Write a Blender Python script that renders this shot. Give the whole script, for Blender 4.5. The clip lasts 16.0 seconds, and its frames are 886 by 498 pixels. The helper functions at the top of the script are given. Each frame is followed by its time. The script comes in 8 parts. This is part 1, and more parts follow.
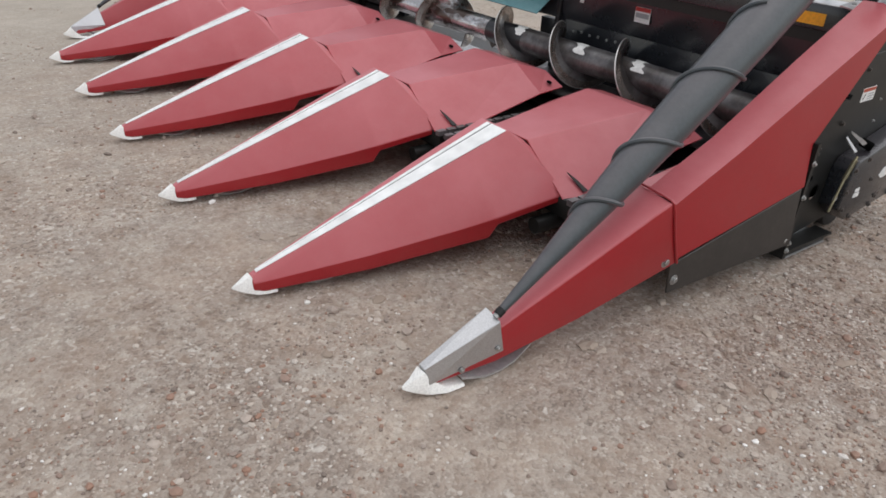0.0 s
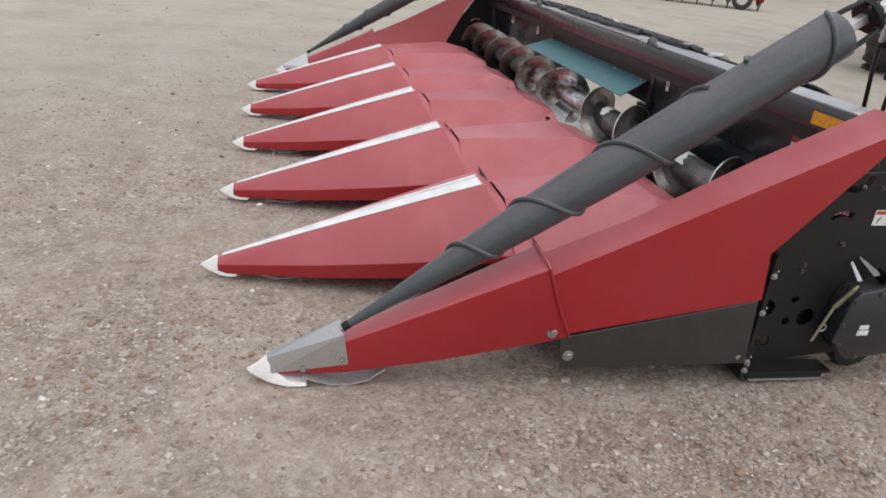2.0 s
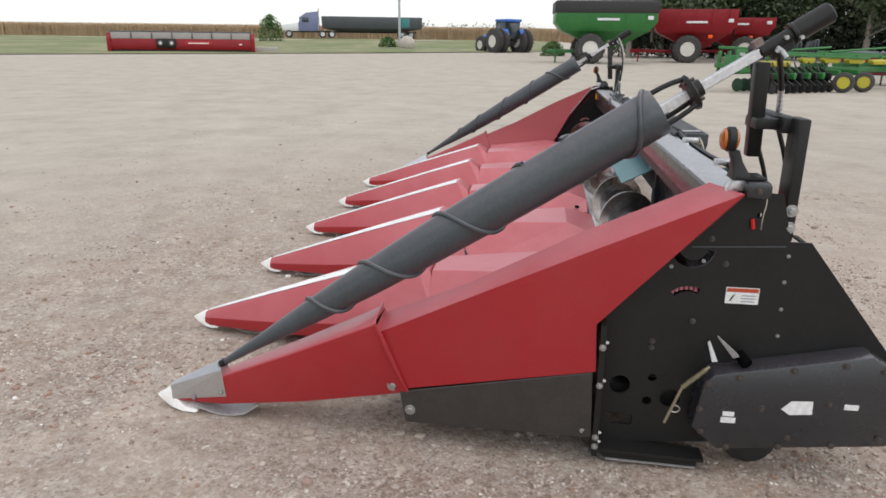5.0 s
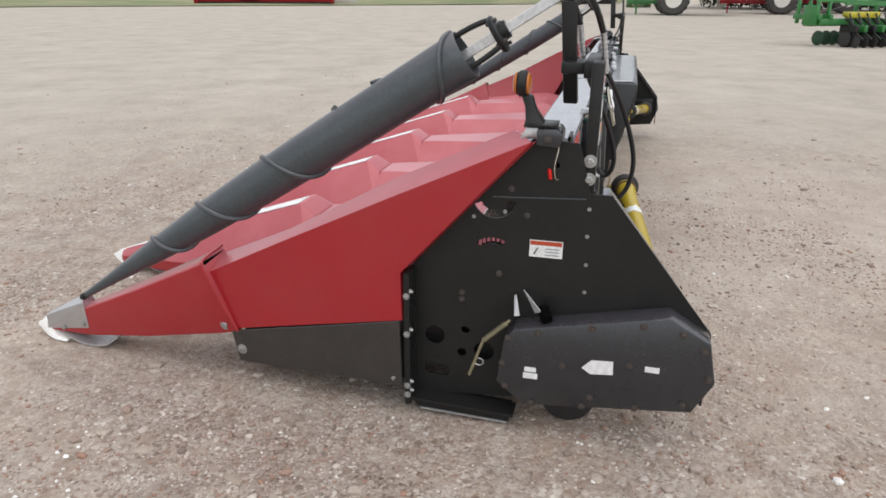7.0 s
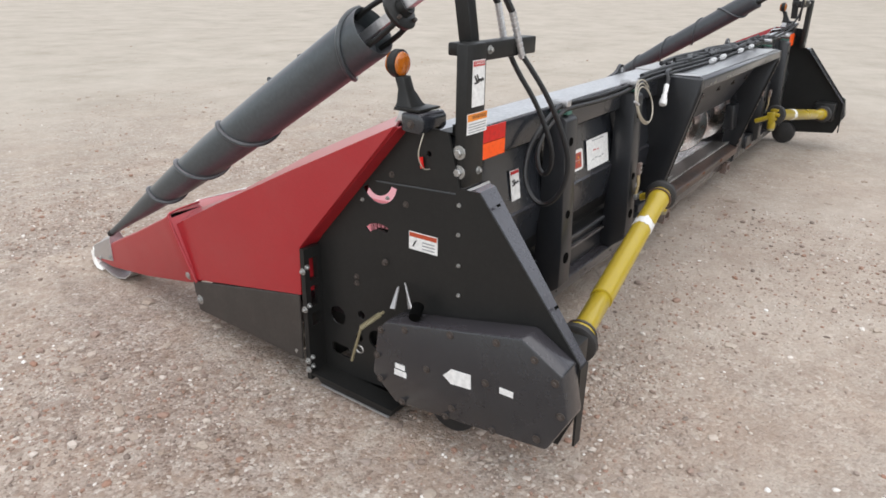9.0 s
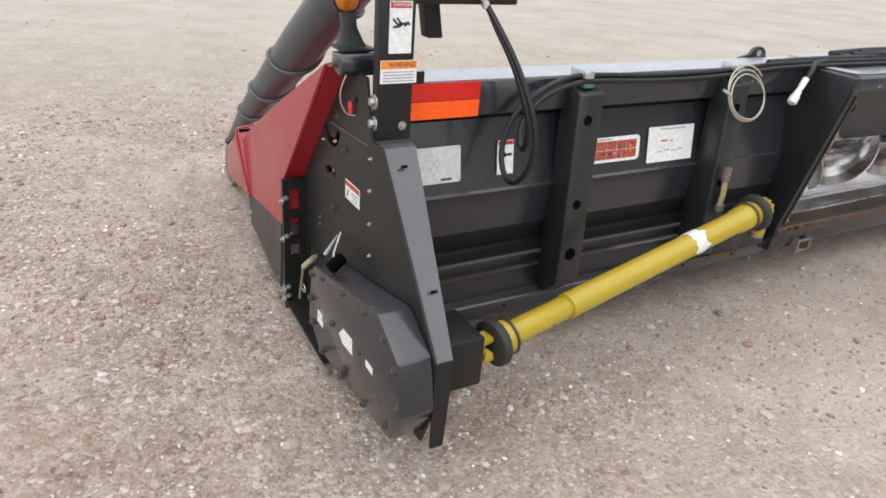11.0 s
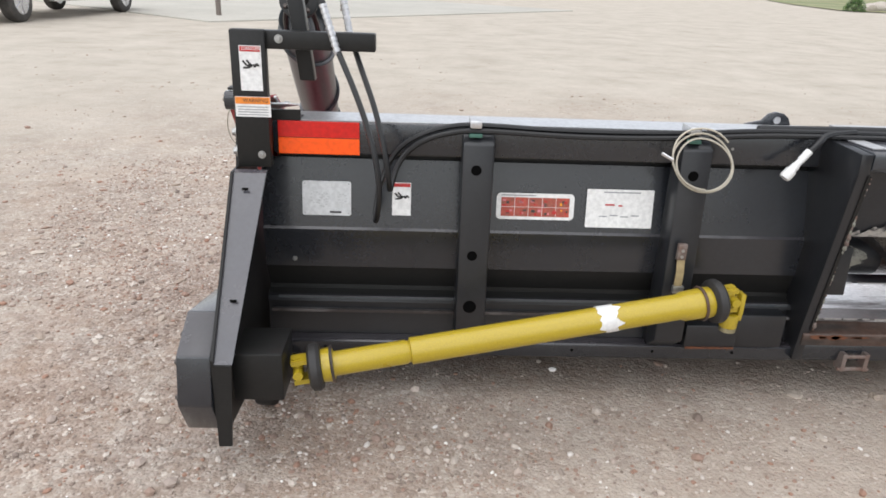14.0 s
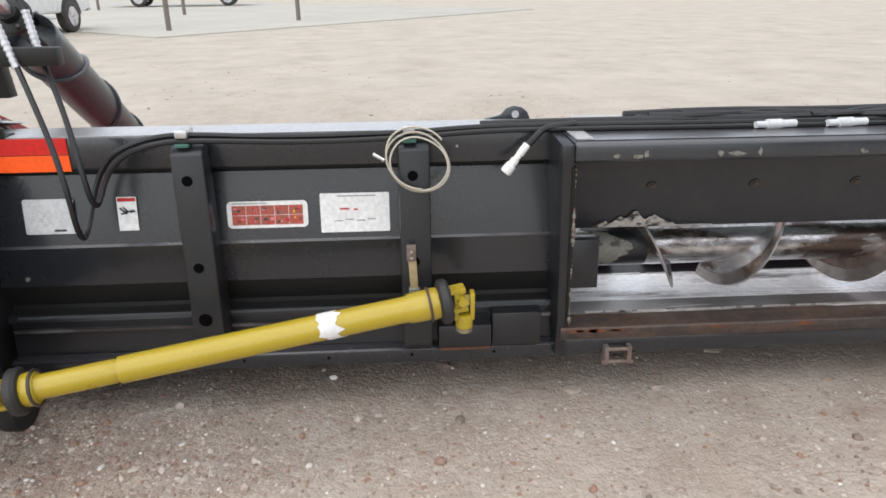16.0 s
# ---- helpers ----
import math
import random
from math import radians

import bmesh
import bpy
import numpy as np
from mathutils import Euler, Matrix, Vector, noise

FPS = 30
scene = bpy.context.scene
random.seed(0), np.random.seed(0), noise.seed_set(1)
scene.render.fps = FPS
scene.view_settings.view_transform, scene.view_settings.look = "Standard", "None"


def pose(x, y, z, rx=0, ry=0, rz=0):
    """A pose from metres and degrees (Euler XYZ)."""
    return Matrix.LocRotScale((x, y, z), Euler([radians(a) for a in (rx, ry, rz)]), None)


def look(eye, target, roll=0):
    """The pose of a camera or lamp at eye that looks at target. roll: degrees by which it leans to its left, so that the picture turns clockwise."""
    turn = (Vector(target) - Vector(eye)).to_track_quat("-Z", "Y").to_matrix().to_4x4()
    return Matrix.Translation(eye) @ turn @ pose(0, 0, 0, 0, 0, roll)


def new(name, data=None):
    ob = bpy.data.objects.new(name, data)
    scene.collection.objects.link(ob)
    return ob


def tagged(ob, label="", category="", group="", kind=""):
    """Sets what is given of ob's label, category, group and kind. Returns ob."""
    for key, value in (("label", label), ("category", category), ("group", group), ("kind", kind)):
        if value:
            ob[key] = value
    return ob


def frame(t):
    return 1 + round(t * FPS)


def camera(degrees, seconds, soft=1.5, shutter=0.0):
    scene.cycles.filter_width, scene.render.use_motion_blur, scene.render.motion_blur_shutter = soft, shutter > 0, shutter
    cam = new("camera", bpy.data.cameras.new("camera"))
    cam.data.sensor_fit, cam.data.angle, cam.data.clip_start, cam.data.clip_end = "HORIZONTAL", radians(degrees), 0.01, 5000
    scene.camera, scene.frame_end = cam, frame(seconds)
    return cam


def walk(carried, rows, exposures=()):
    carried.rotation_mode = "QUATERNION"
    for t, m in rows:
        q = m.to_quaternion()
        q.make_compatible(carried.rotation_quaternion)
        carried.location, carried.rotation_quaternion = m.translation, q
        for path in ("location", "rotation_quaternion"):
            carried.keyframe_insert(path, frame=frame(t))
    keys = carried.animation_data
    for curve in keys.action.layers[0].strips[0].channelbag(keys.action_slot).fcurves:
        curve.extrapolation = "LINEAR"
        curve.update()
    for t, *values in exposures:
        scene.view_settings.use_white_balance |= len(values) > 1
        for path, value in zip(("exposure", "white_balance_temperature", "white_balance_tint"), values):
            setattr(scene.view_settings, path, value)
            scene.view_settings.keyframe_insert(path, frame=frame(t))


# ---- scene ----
cam = camera(65.4, 16.0, soft=1.65)
PATH = [
    (0, (-1.007, 0.529, 1.201), (0.389, -0.505, 0.21), 2.3),
    (0.5, (-1.201, 0.319, 1.19), (0.313, -0.599, 0.261), 4.5),
    (1, (-1.318, 0.126, 1.182), (0.296, -0.668, 0.307), 5.4),
    (1.5, (-1.405, -0.085, 1.185), (0.3, -0.641, 0.299), 6.0),
    (2, (-1.559, -0.312, 1.182), (0.212, -0.741, 0.357), 5.5),
    (2.5, (-1.665, -0.515, 1.185), (0.188, -0.815, 0.493), 4.2),
    (2.6, (-1.665, -0.574, 1.181), (0.192, -0.877, 0.504), 5.0),
    (3, (-1.725, -0.733, 1.199), (0.143, -0.987, 0.533), 5.7),
    (3.5, (-1.855, -0.94, 1.215), (0.055, -1.051, 0.632), 3.6),
    (3.7, (-1.888, -1.008, 1.218), (0.031, -1.06, 0.655), 2.4),
    (5.8, (-1.837, -1.677, 1.214), (0.041, -1.36, 0.605), 1.0),
    (6, (-1.807, -1.737, 1.213), (0.069, -1.437, 0.588), 1.0),
    (6.5, (-1.741, -1.939, 1.205), (0.122, -1.65, 0.537), -0.3),
    (7, (-1.727, -2.193, 1.191), (0.087, -1.728, 0.488), 0.4),
    (7.5, (-1.606, -2.434, 1.163), (0.188, -1.946, 0.427), 1.5),
    (8, (-1.493, -2.651, 1.175), (0.234, -2.015, 0.392), -0.3),
    (8.5, (-1.407, -2.887, 1.173), (0.244, -2.065, 0.399), 1.4),
    (8.7, (-1.356, -2.932, 1.176), (0.246, -1.996, 0.429), 0.8),
    (10.8, (-0.632, -3.441, 1.138), (0.363, -1.928, 0.29), 4.8),
    (11, (-0.552, -3.471, 1.152), (0.356, -1.915, 0.284), 4.4),
    (11.5, (-0.386, -3.601, 1.143), (0.271, -1.927, 0.268), 7.7),
    (12, (-0.233, -3.658, 1.14), (0.25, -1.879, 0.364), 4.3),
    (12.5, (-0.073, -3.703, 1.153), (0.266, -1.895, 0.366), 1.7),
    (13, (0.126, -3.803, 1.163), (0.41, -1.97, 0.414), 0.7),
    (13.5, (0.277, -3.84, 1.151), (0.415, -1.987, 0.41), 0.2),
    (14, (0.476, -3.822, 1.159), (0.559, -1.965, 0.423), 2.2),
    (14.5, (0.686, -3.862, 1.163), (0.758, -1.997, 0.446), 1.5),
    (15, (0.842, -3.898, 1.171), (0.841, -2.041, 0.426), -0.4),
    (15.5, (1.008, -3.848, 1.153), (1.069, -1.981, 0.438), 3.3),
    (16, (1.159, -3.817, 1.163), (1.269, -1.957, 0.436), -0.5),
]
walk(cam, [(t, look(eye, target, roll)) for t, eye, target, roll in PATH],
     exposures=[(0, 0.18, 6400, 10), (3.5, 0.34, 6400, 10), (7, 0.48, 6400, 10), (11, 0.78, 6400, 10), (16, 0.80, 6350, 10)])


# ---- world, sun ----
world = bpy.data.worlds.new("overcast_sky")
scene.world = world
world.use_nodes = True
wn = world.node_tree
bg = wn.nodes["Background"]
sky = wn.nodes.new("ShaderNodeTexSky")
sky.sky_type = "NISHITA"
sky.sun_disc = False
sky.sun_elevation, sky.sun_rotation = radians(70), radians(220)
sky.air_density, sky.dust_density, sky.ozone_density = 1.0, 0.6, 1.0
hsv = wn.nodes.new("ShaderNodeHueSaturation")
hsv.inputs["Saturation"].default_value = 0.22
wn.links.new(sky.outputs[0], hsv.inputs["Color"])
wn.links.new(hsv.outputs[0], bg.inputs["Color"])
bg.inputs["Strength"].default_value = 0.14

sun = new("sun", bpy.data.lights.new("sun", "SUN"))
sun.data.energy, sun.data.angle, sun.data.color = 1.5, radians(120), (1.0, 0.965, 0.915)
sun.matrix_world = look((-5, -6, 22), (0, 0, 0))


# ---- materials ----
def mat(name, color, rough=0.5, metal=0.0, second=None, amount=0.35, scale=6.0, grain=90.0, bump=0.05, coat=0.0, dust=None, dust_amount=0.0, spec=0.5, dust_light=0.0, along=1.0, dust_light_tint=(0.55, 0.43, 0.45), dust_light_from=0.4, edge=(0.42, 0.68)):
    m = bpy.data.materials.new(name)
    m.use_nodes = True
    nt = m.node_tree
    b = nt.nodes["Principled BSDF"]
    b.inputs["Metallic"].default_value = metal
    b.inputs["Coat Weight"].default_value = coat
    b.inputs["Coat Roughness"].default_value = 0.16
    b.inputs["Specular IOR Level"].default_value = spec
    tc = nt.nodes.new("ShaderNodeTexCoord")
    info = nt.nodes.new("ShaderNodeObjectInfo")
    n1 = nt.nodes.new("ShaderNodeTexNoise")
    n1.noise_dimensions = "4D"
    n1.inputs["Scale"].default_value = scale
    n1.inputs["Detail"].default_value = 6
    n1.inputs["Roughness"].default_value = 0.65
    mul = nt.nodes.new("ShaderNodeMath")
    mul.operation = "MULTIPLY"
    mul.inputs[1].default_value = 30
    nt.links.new(info.outputs["Random"], mul.inputs[0])
    nt.links.new(mul.outputs[0], n1.inputs["W"])
    stretch = nt.nodes.new("ShaderNodeVectorMath")
    stretch.operation = "MULTIPLY"
    stretch.inputs[1].default_value = (along, 1, 1)
    nt.links.new(tc.outputs["Object"], stretch.inputs[0])
    nt.links.new(stretch.outputs[0], n1.inputs["Vector"])
    n2 = nt.nodes.new("ShaderNodeTexNoise")
    n2.inputs["Scale"].default_value = grain
    n2.inputs["Detail"].default_value = 4
    nt.links.new(tc.outputs["Object"], n2.inputs["Vector"])
    ramp = nt.nodes.new("ShaderNodeMapRange")
    ramp.inputs["From Min"].default_value, ramp.inputs["From Max"].default_value = edge
    ramp.inputs["To Max"].default_value = amount
    nt.links.new(n1.outputs["Fac"], ramp.inputs["Value"])
    mix = nt.nodes.new("ShaderNodeMix")
    mix.data_type = "RGBA"
    mix.inputs["A"].default_value = (*color, 1)
    sc = second or tuple(min(1, c * 0.72) for c in color)
    mix.inputs["B"].default_value = (*sc, 1)
    nt.links.new(ramp.outputs[0], mix.inputs["Factor"])
    out = mix.outputs["Result"]
    g = nt.nodes.new("ShaderNodeMapRange")
    g.inputs["From Min"].default_value, g.inputs["From Max"].default_value = 0.35, 0.65
    g.inputs["To Min"].default_value, g.inputs["To Max"].default_value = 0.9, 1.1
    nt.links.new(n2.outputs["Fac"], g.inputs["Value"])
    mg = nt.nodes.new("ShaderNodeMix")
    mg.data_type, mg.blend_type = "RGBA", "MULTIPLY"
    mg.inputs["Factor"].default_value = 1
    nt.links.new(out, mg.inputs["A"])
    nt.links.new(g.outputs[0], mg.inputs["B"])
    out = mg.outputs["Result"]
    if dust:
        n3 = nt.nodes.new("ShaderNodeTexNoise")
        n3.inputs["Scale"].default_value = scale * 2.3
        n3.inputs["Detail"].default_value = 8
        n3.inputs["Roughness"].default_value = 0.75
        nt.links.new(tc.outputs["Object"], n3.inputs["Vector"])
        r3 = nt.nodes.new("ShaderNodeMapRange")
        r3.inputs["From Min"].default_value, r3.inputs["From Max"].default_value = 0.45, 0.8
        r3.inputs["To Min"].default_value, r3.inputs["To Max"].default_value = dust_amount * 0.3, dust_amount
        nt.links.new(n3.outputs["Fac"], r3.inputs["Value"])
        m3 = nt.nodes.new("ShaderNodeMix")
        m3.data_type = "RGBA"
        m3.inputs["B"].default_value = (*dust, 1)
        nt.links.new(r3.outputs[0], m3.inputs["Factor"])
        nt.links.new(out, m3.inputs["A"])
        out = m3.outputs["Result"]
    if dust_light:
        # pale tint mixed in on upward faces: lying dust plus painted overhead light
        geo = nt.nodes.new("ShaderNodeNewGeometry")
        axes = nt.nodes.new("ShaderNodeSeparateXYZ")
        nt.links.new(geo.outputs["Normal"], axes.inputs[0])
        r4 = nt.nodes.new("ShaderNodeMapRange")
        r4.inputs["From Min"].default_value, r4.inputs["From Max"].default_value = dust_light_from, 0.95
        r4.inputs["To Max"].default_value = dust_light
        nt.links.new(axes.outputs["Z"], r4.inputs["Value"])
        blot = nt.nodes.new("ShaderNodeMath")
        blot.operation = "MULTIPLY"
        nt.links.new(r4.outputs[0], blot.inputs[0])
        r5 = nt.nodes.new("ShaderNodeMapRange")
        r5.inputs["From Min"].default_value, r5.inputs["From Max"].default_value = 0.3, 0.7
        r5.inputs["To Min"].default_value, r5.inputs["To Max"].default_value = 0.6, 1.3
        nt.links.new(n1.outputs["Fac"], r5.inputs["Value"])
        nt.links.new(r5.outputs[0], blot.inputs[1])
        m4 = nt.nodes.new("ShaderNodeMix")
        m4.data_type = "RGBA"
        m4.inputs["B"].default_value = (*dust_light_tint, 1)
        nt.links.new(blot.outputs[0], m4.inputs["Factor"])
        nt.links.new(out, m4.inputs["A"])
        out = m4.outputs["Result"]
    nt.links.new(out, b.inputs["Base Color"])
    rr = nt.nodes.new("ShaderNodeMapRange")
    rr.inputs["To Min"].default_value, rr.inputs["To Max"].default_value = max(0.03, rough - 0.1), min(1, rough + 0.14)
    nt.links.new(n1.outputs["Fac"], rr.inputs["Value"])
    nt.links.new(rr.outputs[0], b.inputs["Roughness"])
    if bump:
        bp = nt.nodes.new("ShaderNodeBump")
        bp.inputs["Strength"].default_value = bump
        bp.inputs["Distance"].default_value = 0.004
        nt.links.new(n2.outputs["Fac"], bp.inputs["Height"])
        nt.links.new(bp.outputs[0], b.inputs["Normal"])
    return m


DUST = (0.33, 0.29, 0.25)
# dark base for upright faces, strong pale tint above: overhead light in the colour
RED = mat("red_enamel", (0.330, 0.0080, 0.0150), 0.36, second=(0.280, 0.0070, 0.0130), coat=0.35, spec=0.35, dust=DUST, dust_amount=0.07, bump=0.006, scale=2.2, grain=420, dust_light=0.52, dust_light_tint=(0.72, 0.27, 0.30), dust_light_from=0.2)
RED_FAR = mat("faded_red_enamel", (0.24, 0.0065, 0.013), 0.42, second=(0.17, 0.005, 0.010), spec=0.3, dust=DUST, dust_amount=0.03, scale=1.2, grain=20)
BLACK = mat("satin_black_paint", (0.0118, 0.0121, 0.0120), 0.38, second=(0.0165, 0.0165, 0.0158), spec=0.28, dust=DUST, dust_amount=0.018, bump=0.03, scale=4)
DARK = mat("charcoal_paint", (0.0150, 0.0174, 0.0222), 0.25, second=(0.0195, 0.0218, 0.0265), coat=0.55, dust=DUST, dust_amount=0.022, bump=0.02, scale=3, dust_light=0.05)
# paler and bluer than the charcoal: the flange's sky reflection in the base
FLANGE = mat("sky_sheen_grey_paint", (0.027, 0.031, 0.041), 0.24, second=(0.036, 0.040, 0.050), coat=1.0, dust=DUST, dust_amount=0.05, bump=0.02, scale=5, dust_light=0.10)
MIDB = mat("worn_black_paint", (0.0092, 0.0104, 0.0130), 0.34, second=(0.015, 0.0175, 0.023), coat=0.15, dust=DUST, dust_amount=0.03, bump=0.03, scale=4)
POLY = mat("grey_poly", (0.045, 0.055, 0.062), 0.30, second=(0.066, 0.078, 0.086), dust=DUST, dust_amount=0.06, bump=0.05, dust_light=0.12)
SKIRT = mat("brown_black_poly", (0.026, 0.022, 0.020), 0.45, dust=DUST, dust_amount=0.08, bump=0.04)
WHITE = mat("white_decal", (0.86, 0.86, 0.85), 0.35, second=(0.80, 0.79, 0.77), amount=0.3, grain=15, bump=0.0)
CREAM = mat("cream_plastic", (0.88, 0.87, 0.84), 0.42, second=(0.80, 0.77, 0.71), dust=DUST, dust_amount=0.05, bump=0.02, grain=200)
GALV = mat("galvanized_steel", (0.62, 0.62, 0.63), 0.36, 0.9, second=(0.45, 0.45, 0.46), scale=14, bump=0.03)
SILVER = mat("brushed_silver", (0.55, 0.55, 0.56), 0.32, 0.9, second=(0.49, 0.49, 0.50), scale=7, grain=300, bump=0.02)
SKIDM = mat("worn_skid_steel", (0.50, 0.50, 0.51), 0.4, 0.5, second=(0.3, 0.29, 0.28), dust=DUST, dust_amount=0.3)
AUGER = mat("worn_auger_steel", (0.05, 0.05, 0.052), 0.32, 0.4, second=(0.38, 0.38, 0.39), amount=0.6, scale=5, dust=(0.16, 0.08, 0.045), dust_amount=0.22, bump=0.08)
AUGER_RUST = mat("rusty_auger_steel", (0.26, 0.215, 0.19), 0.24, 0.8, second=(0.11, 0.062, 0.046), amount=0.9, scale=6, dust=(0.10, 0.045, 0.028), dust_amount=0.35, bump=0.03)
BAND = mat("scoured_flight_steel", (0.34, 0.315, 0.295), 0.24, 0.8, second=(0.15, 0.095, 0.072), amount=0.9, scale=9, bump=0.03, edge=(0.42, 0.62))
EDGE = mat("bright_worn_steel", (0.62, 0.61, 0.6), 0.32, 0.8, second=(0.42, 0.4, 0.38), scale=9, bump=0.05)
PAINTCHIP = mat("chipped_white_paint", (0.72, 0.72, 0.70), 0.4, second=(0.5, 0.48, 0.45), scale=20)
RUSTY = mat("rusty_scuffed_steel", (0.020, 0.015, 0.013), 0.36, 0.2, second=(0.080, 0.038, 0.023), amount=0.9, scale=13, dust=(0.34, 0.30, 0.28), dust_amount=0.24, bump=0.2, along=0.16, edge=(0.44, 0.58))
LATCHM = mat("rusted_latch_steel", (0.20, 0.165, 0.15), 0.5, 0.3, second=(0.13, 0.06, 0.035), amount=0.9, scale=30)
OLIVE = mat("olive_zinc_spring", (0.30, 0.27, 0.17), 0.42, 0.5, second=(0.2, 0.17, 0.11), scale=30)
TAN = mat("tan_rubber", (0.36, 0.28, 0.15), 0.5, second=(0.28, 0.21, 0.11), scale=25)
# near-white base: the sky's reflection in the scoured steel is put into the colour
SCUFF = mat("bare_scuffed_steel", (0.95, 0.95, 0.96), 0.26, 0.25, second=(0.10, 0.085, 0.075), amount=0.9, scale=15, bump=0.2, along=0.16, edge=(0.55, 0.66))
DRAB = mat("drab_grey_primer", (0.20, 0.195, 0.165), 0.5, second=(0.03, 0.03, 0.028), amount=0.9, scale=25, edge=(0.52, 0.60))
RUSTS = mat("orange_rust", (0.15, 0.052, 0.020), 0.7, second=(0.07, 0.030, 0.018), amount=0.9, scale=40, bump=0.2)
APRON = mat("greasy_scraped_steel", (0.16, 0.155, 0.15), 0.30, 0.35, second=(0.80, 0.79, 0.78), amount=1.0, scale=16, dust=(0.10, 0.055, 0.03), dust_amount=0.35, bump=0.2, along=0.10, edge=(0.54, 0.62))
SHINY = mat("polished_auger_steel", (0.62, 0.62, 0.63), 0.24, 0.8, second=(0.075, 0.050, 0.040), amount=0.95, scale=9, dust=(0.14, 0.07, 0.04), dust_amount=0.3, bump=0.06, along=0.35, edge=(0.48, 0.58))
CHIPPED = mat("chipped_plate_paint", (0.030, 0.032, 0.036), 0.4, second=(0.50, 0.48, 0.45), amount=1.0, scale=22, bump=0.05, edge=(0.46, 0.52))
YELLOW = mat("yellow_guard_plastic", (0.415, 0.305, 0.016), 0.28, second=(0.37, 0.265, 0.018), coat=0.3, dust=(0.22, 0.16, 0.06), dust_amount=0.05, scale=2.5, grain=400, bump=0.012)
LIPM = mat("scuffed_charcoal_paint", (0.017, 0.022, 0.029), 0.30, second=(0.028, 0.032, 0.038), coat=0.6, dust=DUST, dust_amount=0.05, scale=9, along=0.3, dust_light=0.05)
PLATE = mat("grimy_black_plate", (0.023, 0.026, 0.032), 0.36, second=(0.034, 0.035, 0.037), dust=(0.25, 0.22, 0.20), dust_amount=0.10, scale=5)
RUBBER = mat("black_rubber", (0.014, 0.014, 0.015), 0.55, dust=DUST, dust_amount=0.08, bump=0.08)
TYRE = mat("dusty_tyre_rubber", (0.022, 0.022, 0.022), 0.75, dust=DUST, dust_amount=0.25, scale=3)
HOSE = mat("hydraulic_hose_rubber", (0.009, 0.009, 0.010), 0.40, bump=0.1, grain=300)
TEAL = mat("teal_painted_sheet", (0.085, 0.235, 0.26), 0.45, second=(0.12, 0.26, 0.28), dust=(0.4, 0.42, 0.42), dust_amount=0.3, scale=6)
ORANGE = mat("orange_reflector", (1.0, 0.105, 0.004), 0.3, second=(0.96, 0.10, 0.004), bump=0.0)
REDREF = mat("red_reflector", (0.60, 0.010, 0.006), 0.3, second=(0.55, 0.009, 0.006), bump=0.0)
AMBER = mat("amber_reflector", (0.85, 0.36, 0.01), 0.3, bump=0.0)
AMBERL = mat("amber_lens", (0.42, 0.115, 0.010), 0.15, bump=0.0, coat=0.5)
LABELW = mat("white_label_vinyl", (0.74, 0.74, 0.73), 0.35, second=(0.64, 0.64, 0.63), bump=0.0)
LABELG = mat("light_grey_label", (0.56, 0.57, 0.575), 0.35, second=(0.51, 0.52, 0.53), scale=30, bump=0.0)
LABELR = mat("label_red", (0.45, 0.015, 0.015), 0.4, bump=0.0)
LABELB = mat("label_brick_red", (0.42, 0.060, 0.020), 0.4, bump=0.0)
LABELO = mat("label_orange", (0.75, 0.24, 0.03), 0.4, bump=0.0)
INK = mat("label_ink", (0.03, 0.03, 0.03), 0.5, bump=0.0)
INKF = mat("label_faint_ink", (0.44, 0.45, 0.455), 0.5, bump=0.0)
PHOTO = mat("label_photo_print", (0.42, 0.022, 0.018), 0.4, second=(0.10, 0.035, 0.025), amount=1.0, scale=55, dust=(0.55, 0.30, 0.18), dust_amount=0.45, grain=120, bump=0.0)
INKG = mat("label_grey_ink", (0.3, 0.31, 0.32), 0.5, bump=0.0)
PINK = mat("pale_pink", (0.62, 0.22, 0.25), 0.6, second=(0.5, 0.16, 0.2))
BOLT = mat("zinc_bolt", (0.42, 0.42, 0.41), 0.38, 0.85, scale=40, bump=0.0)
DULL = mat("painted_bolt", (0.075, 0.062, 0.055), 0.4, 0.3, scale=40, bump=0.0)
HOLE = mat("dark_inside", (0.0025, 0.0025, 0.0025), 0.9, second=(0.002, 0.002, 0.002), bump=0.0, spec=0.05)
CABLE = mat("braided_steel_cable", (0.5, 0.46, 0.38), 0.4, 0.5, grain=400, bump=0.2)
CLIPG = mat("green_clip_paint", (0.05, 0.13, 0.1), 0.5)
GREEN = mat("green_enamel", (0.012, 0.16, 0.025), 0.35, second=(0.01, 0.11, 0.02), dust=DUST, dust_amount=0.12, scale=1.5, grain=30)
GREEND = mat("dark_green_enamel", (0.010, 0.055, 0.020), 0.45, second=(0.012, 0.03, 0.015), scale=2, grain=30)
YELF = mat("yellow_enamel", (0.50, 0.44, 0.04), 0.4, second=(0.5, 0.38, 0.02), scale=2, grain=30)
BLUE = mat("blue_enamel", (0.04, 0.15, 0.55), 0.3, scale=2, grain=30)
GLASS = mat("tinted_cab_glass", (0.03, 0.045, 0.05), 0.08, bump=0.0, coat=0.5)
RIMW = mat("white_rim_paint", (0.68, 0.66, 0.6), 0.4, scale=3, grain=30)
CARW = mat("white_car_paint", (0.72, 0.73, 0.74), 0.25, coat=0.6, bump=0.0, scale=2)
CARD = mat("black_car_paint", (0.03, 0.032, 0.034), 0.25, coat=0.6, bump=0.0, scale=2)
CHROME = mat("chrome_alloy", (0.6, 0.6, 0.62), 0.22, 0.9, bump=0.0)
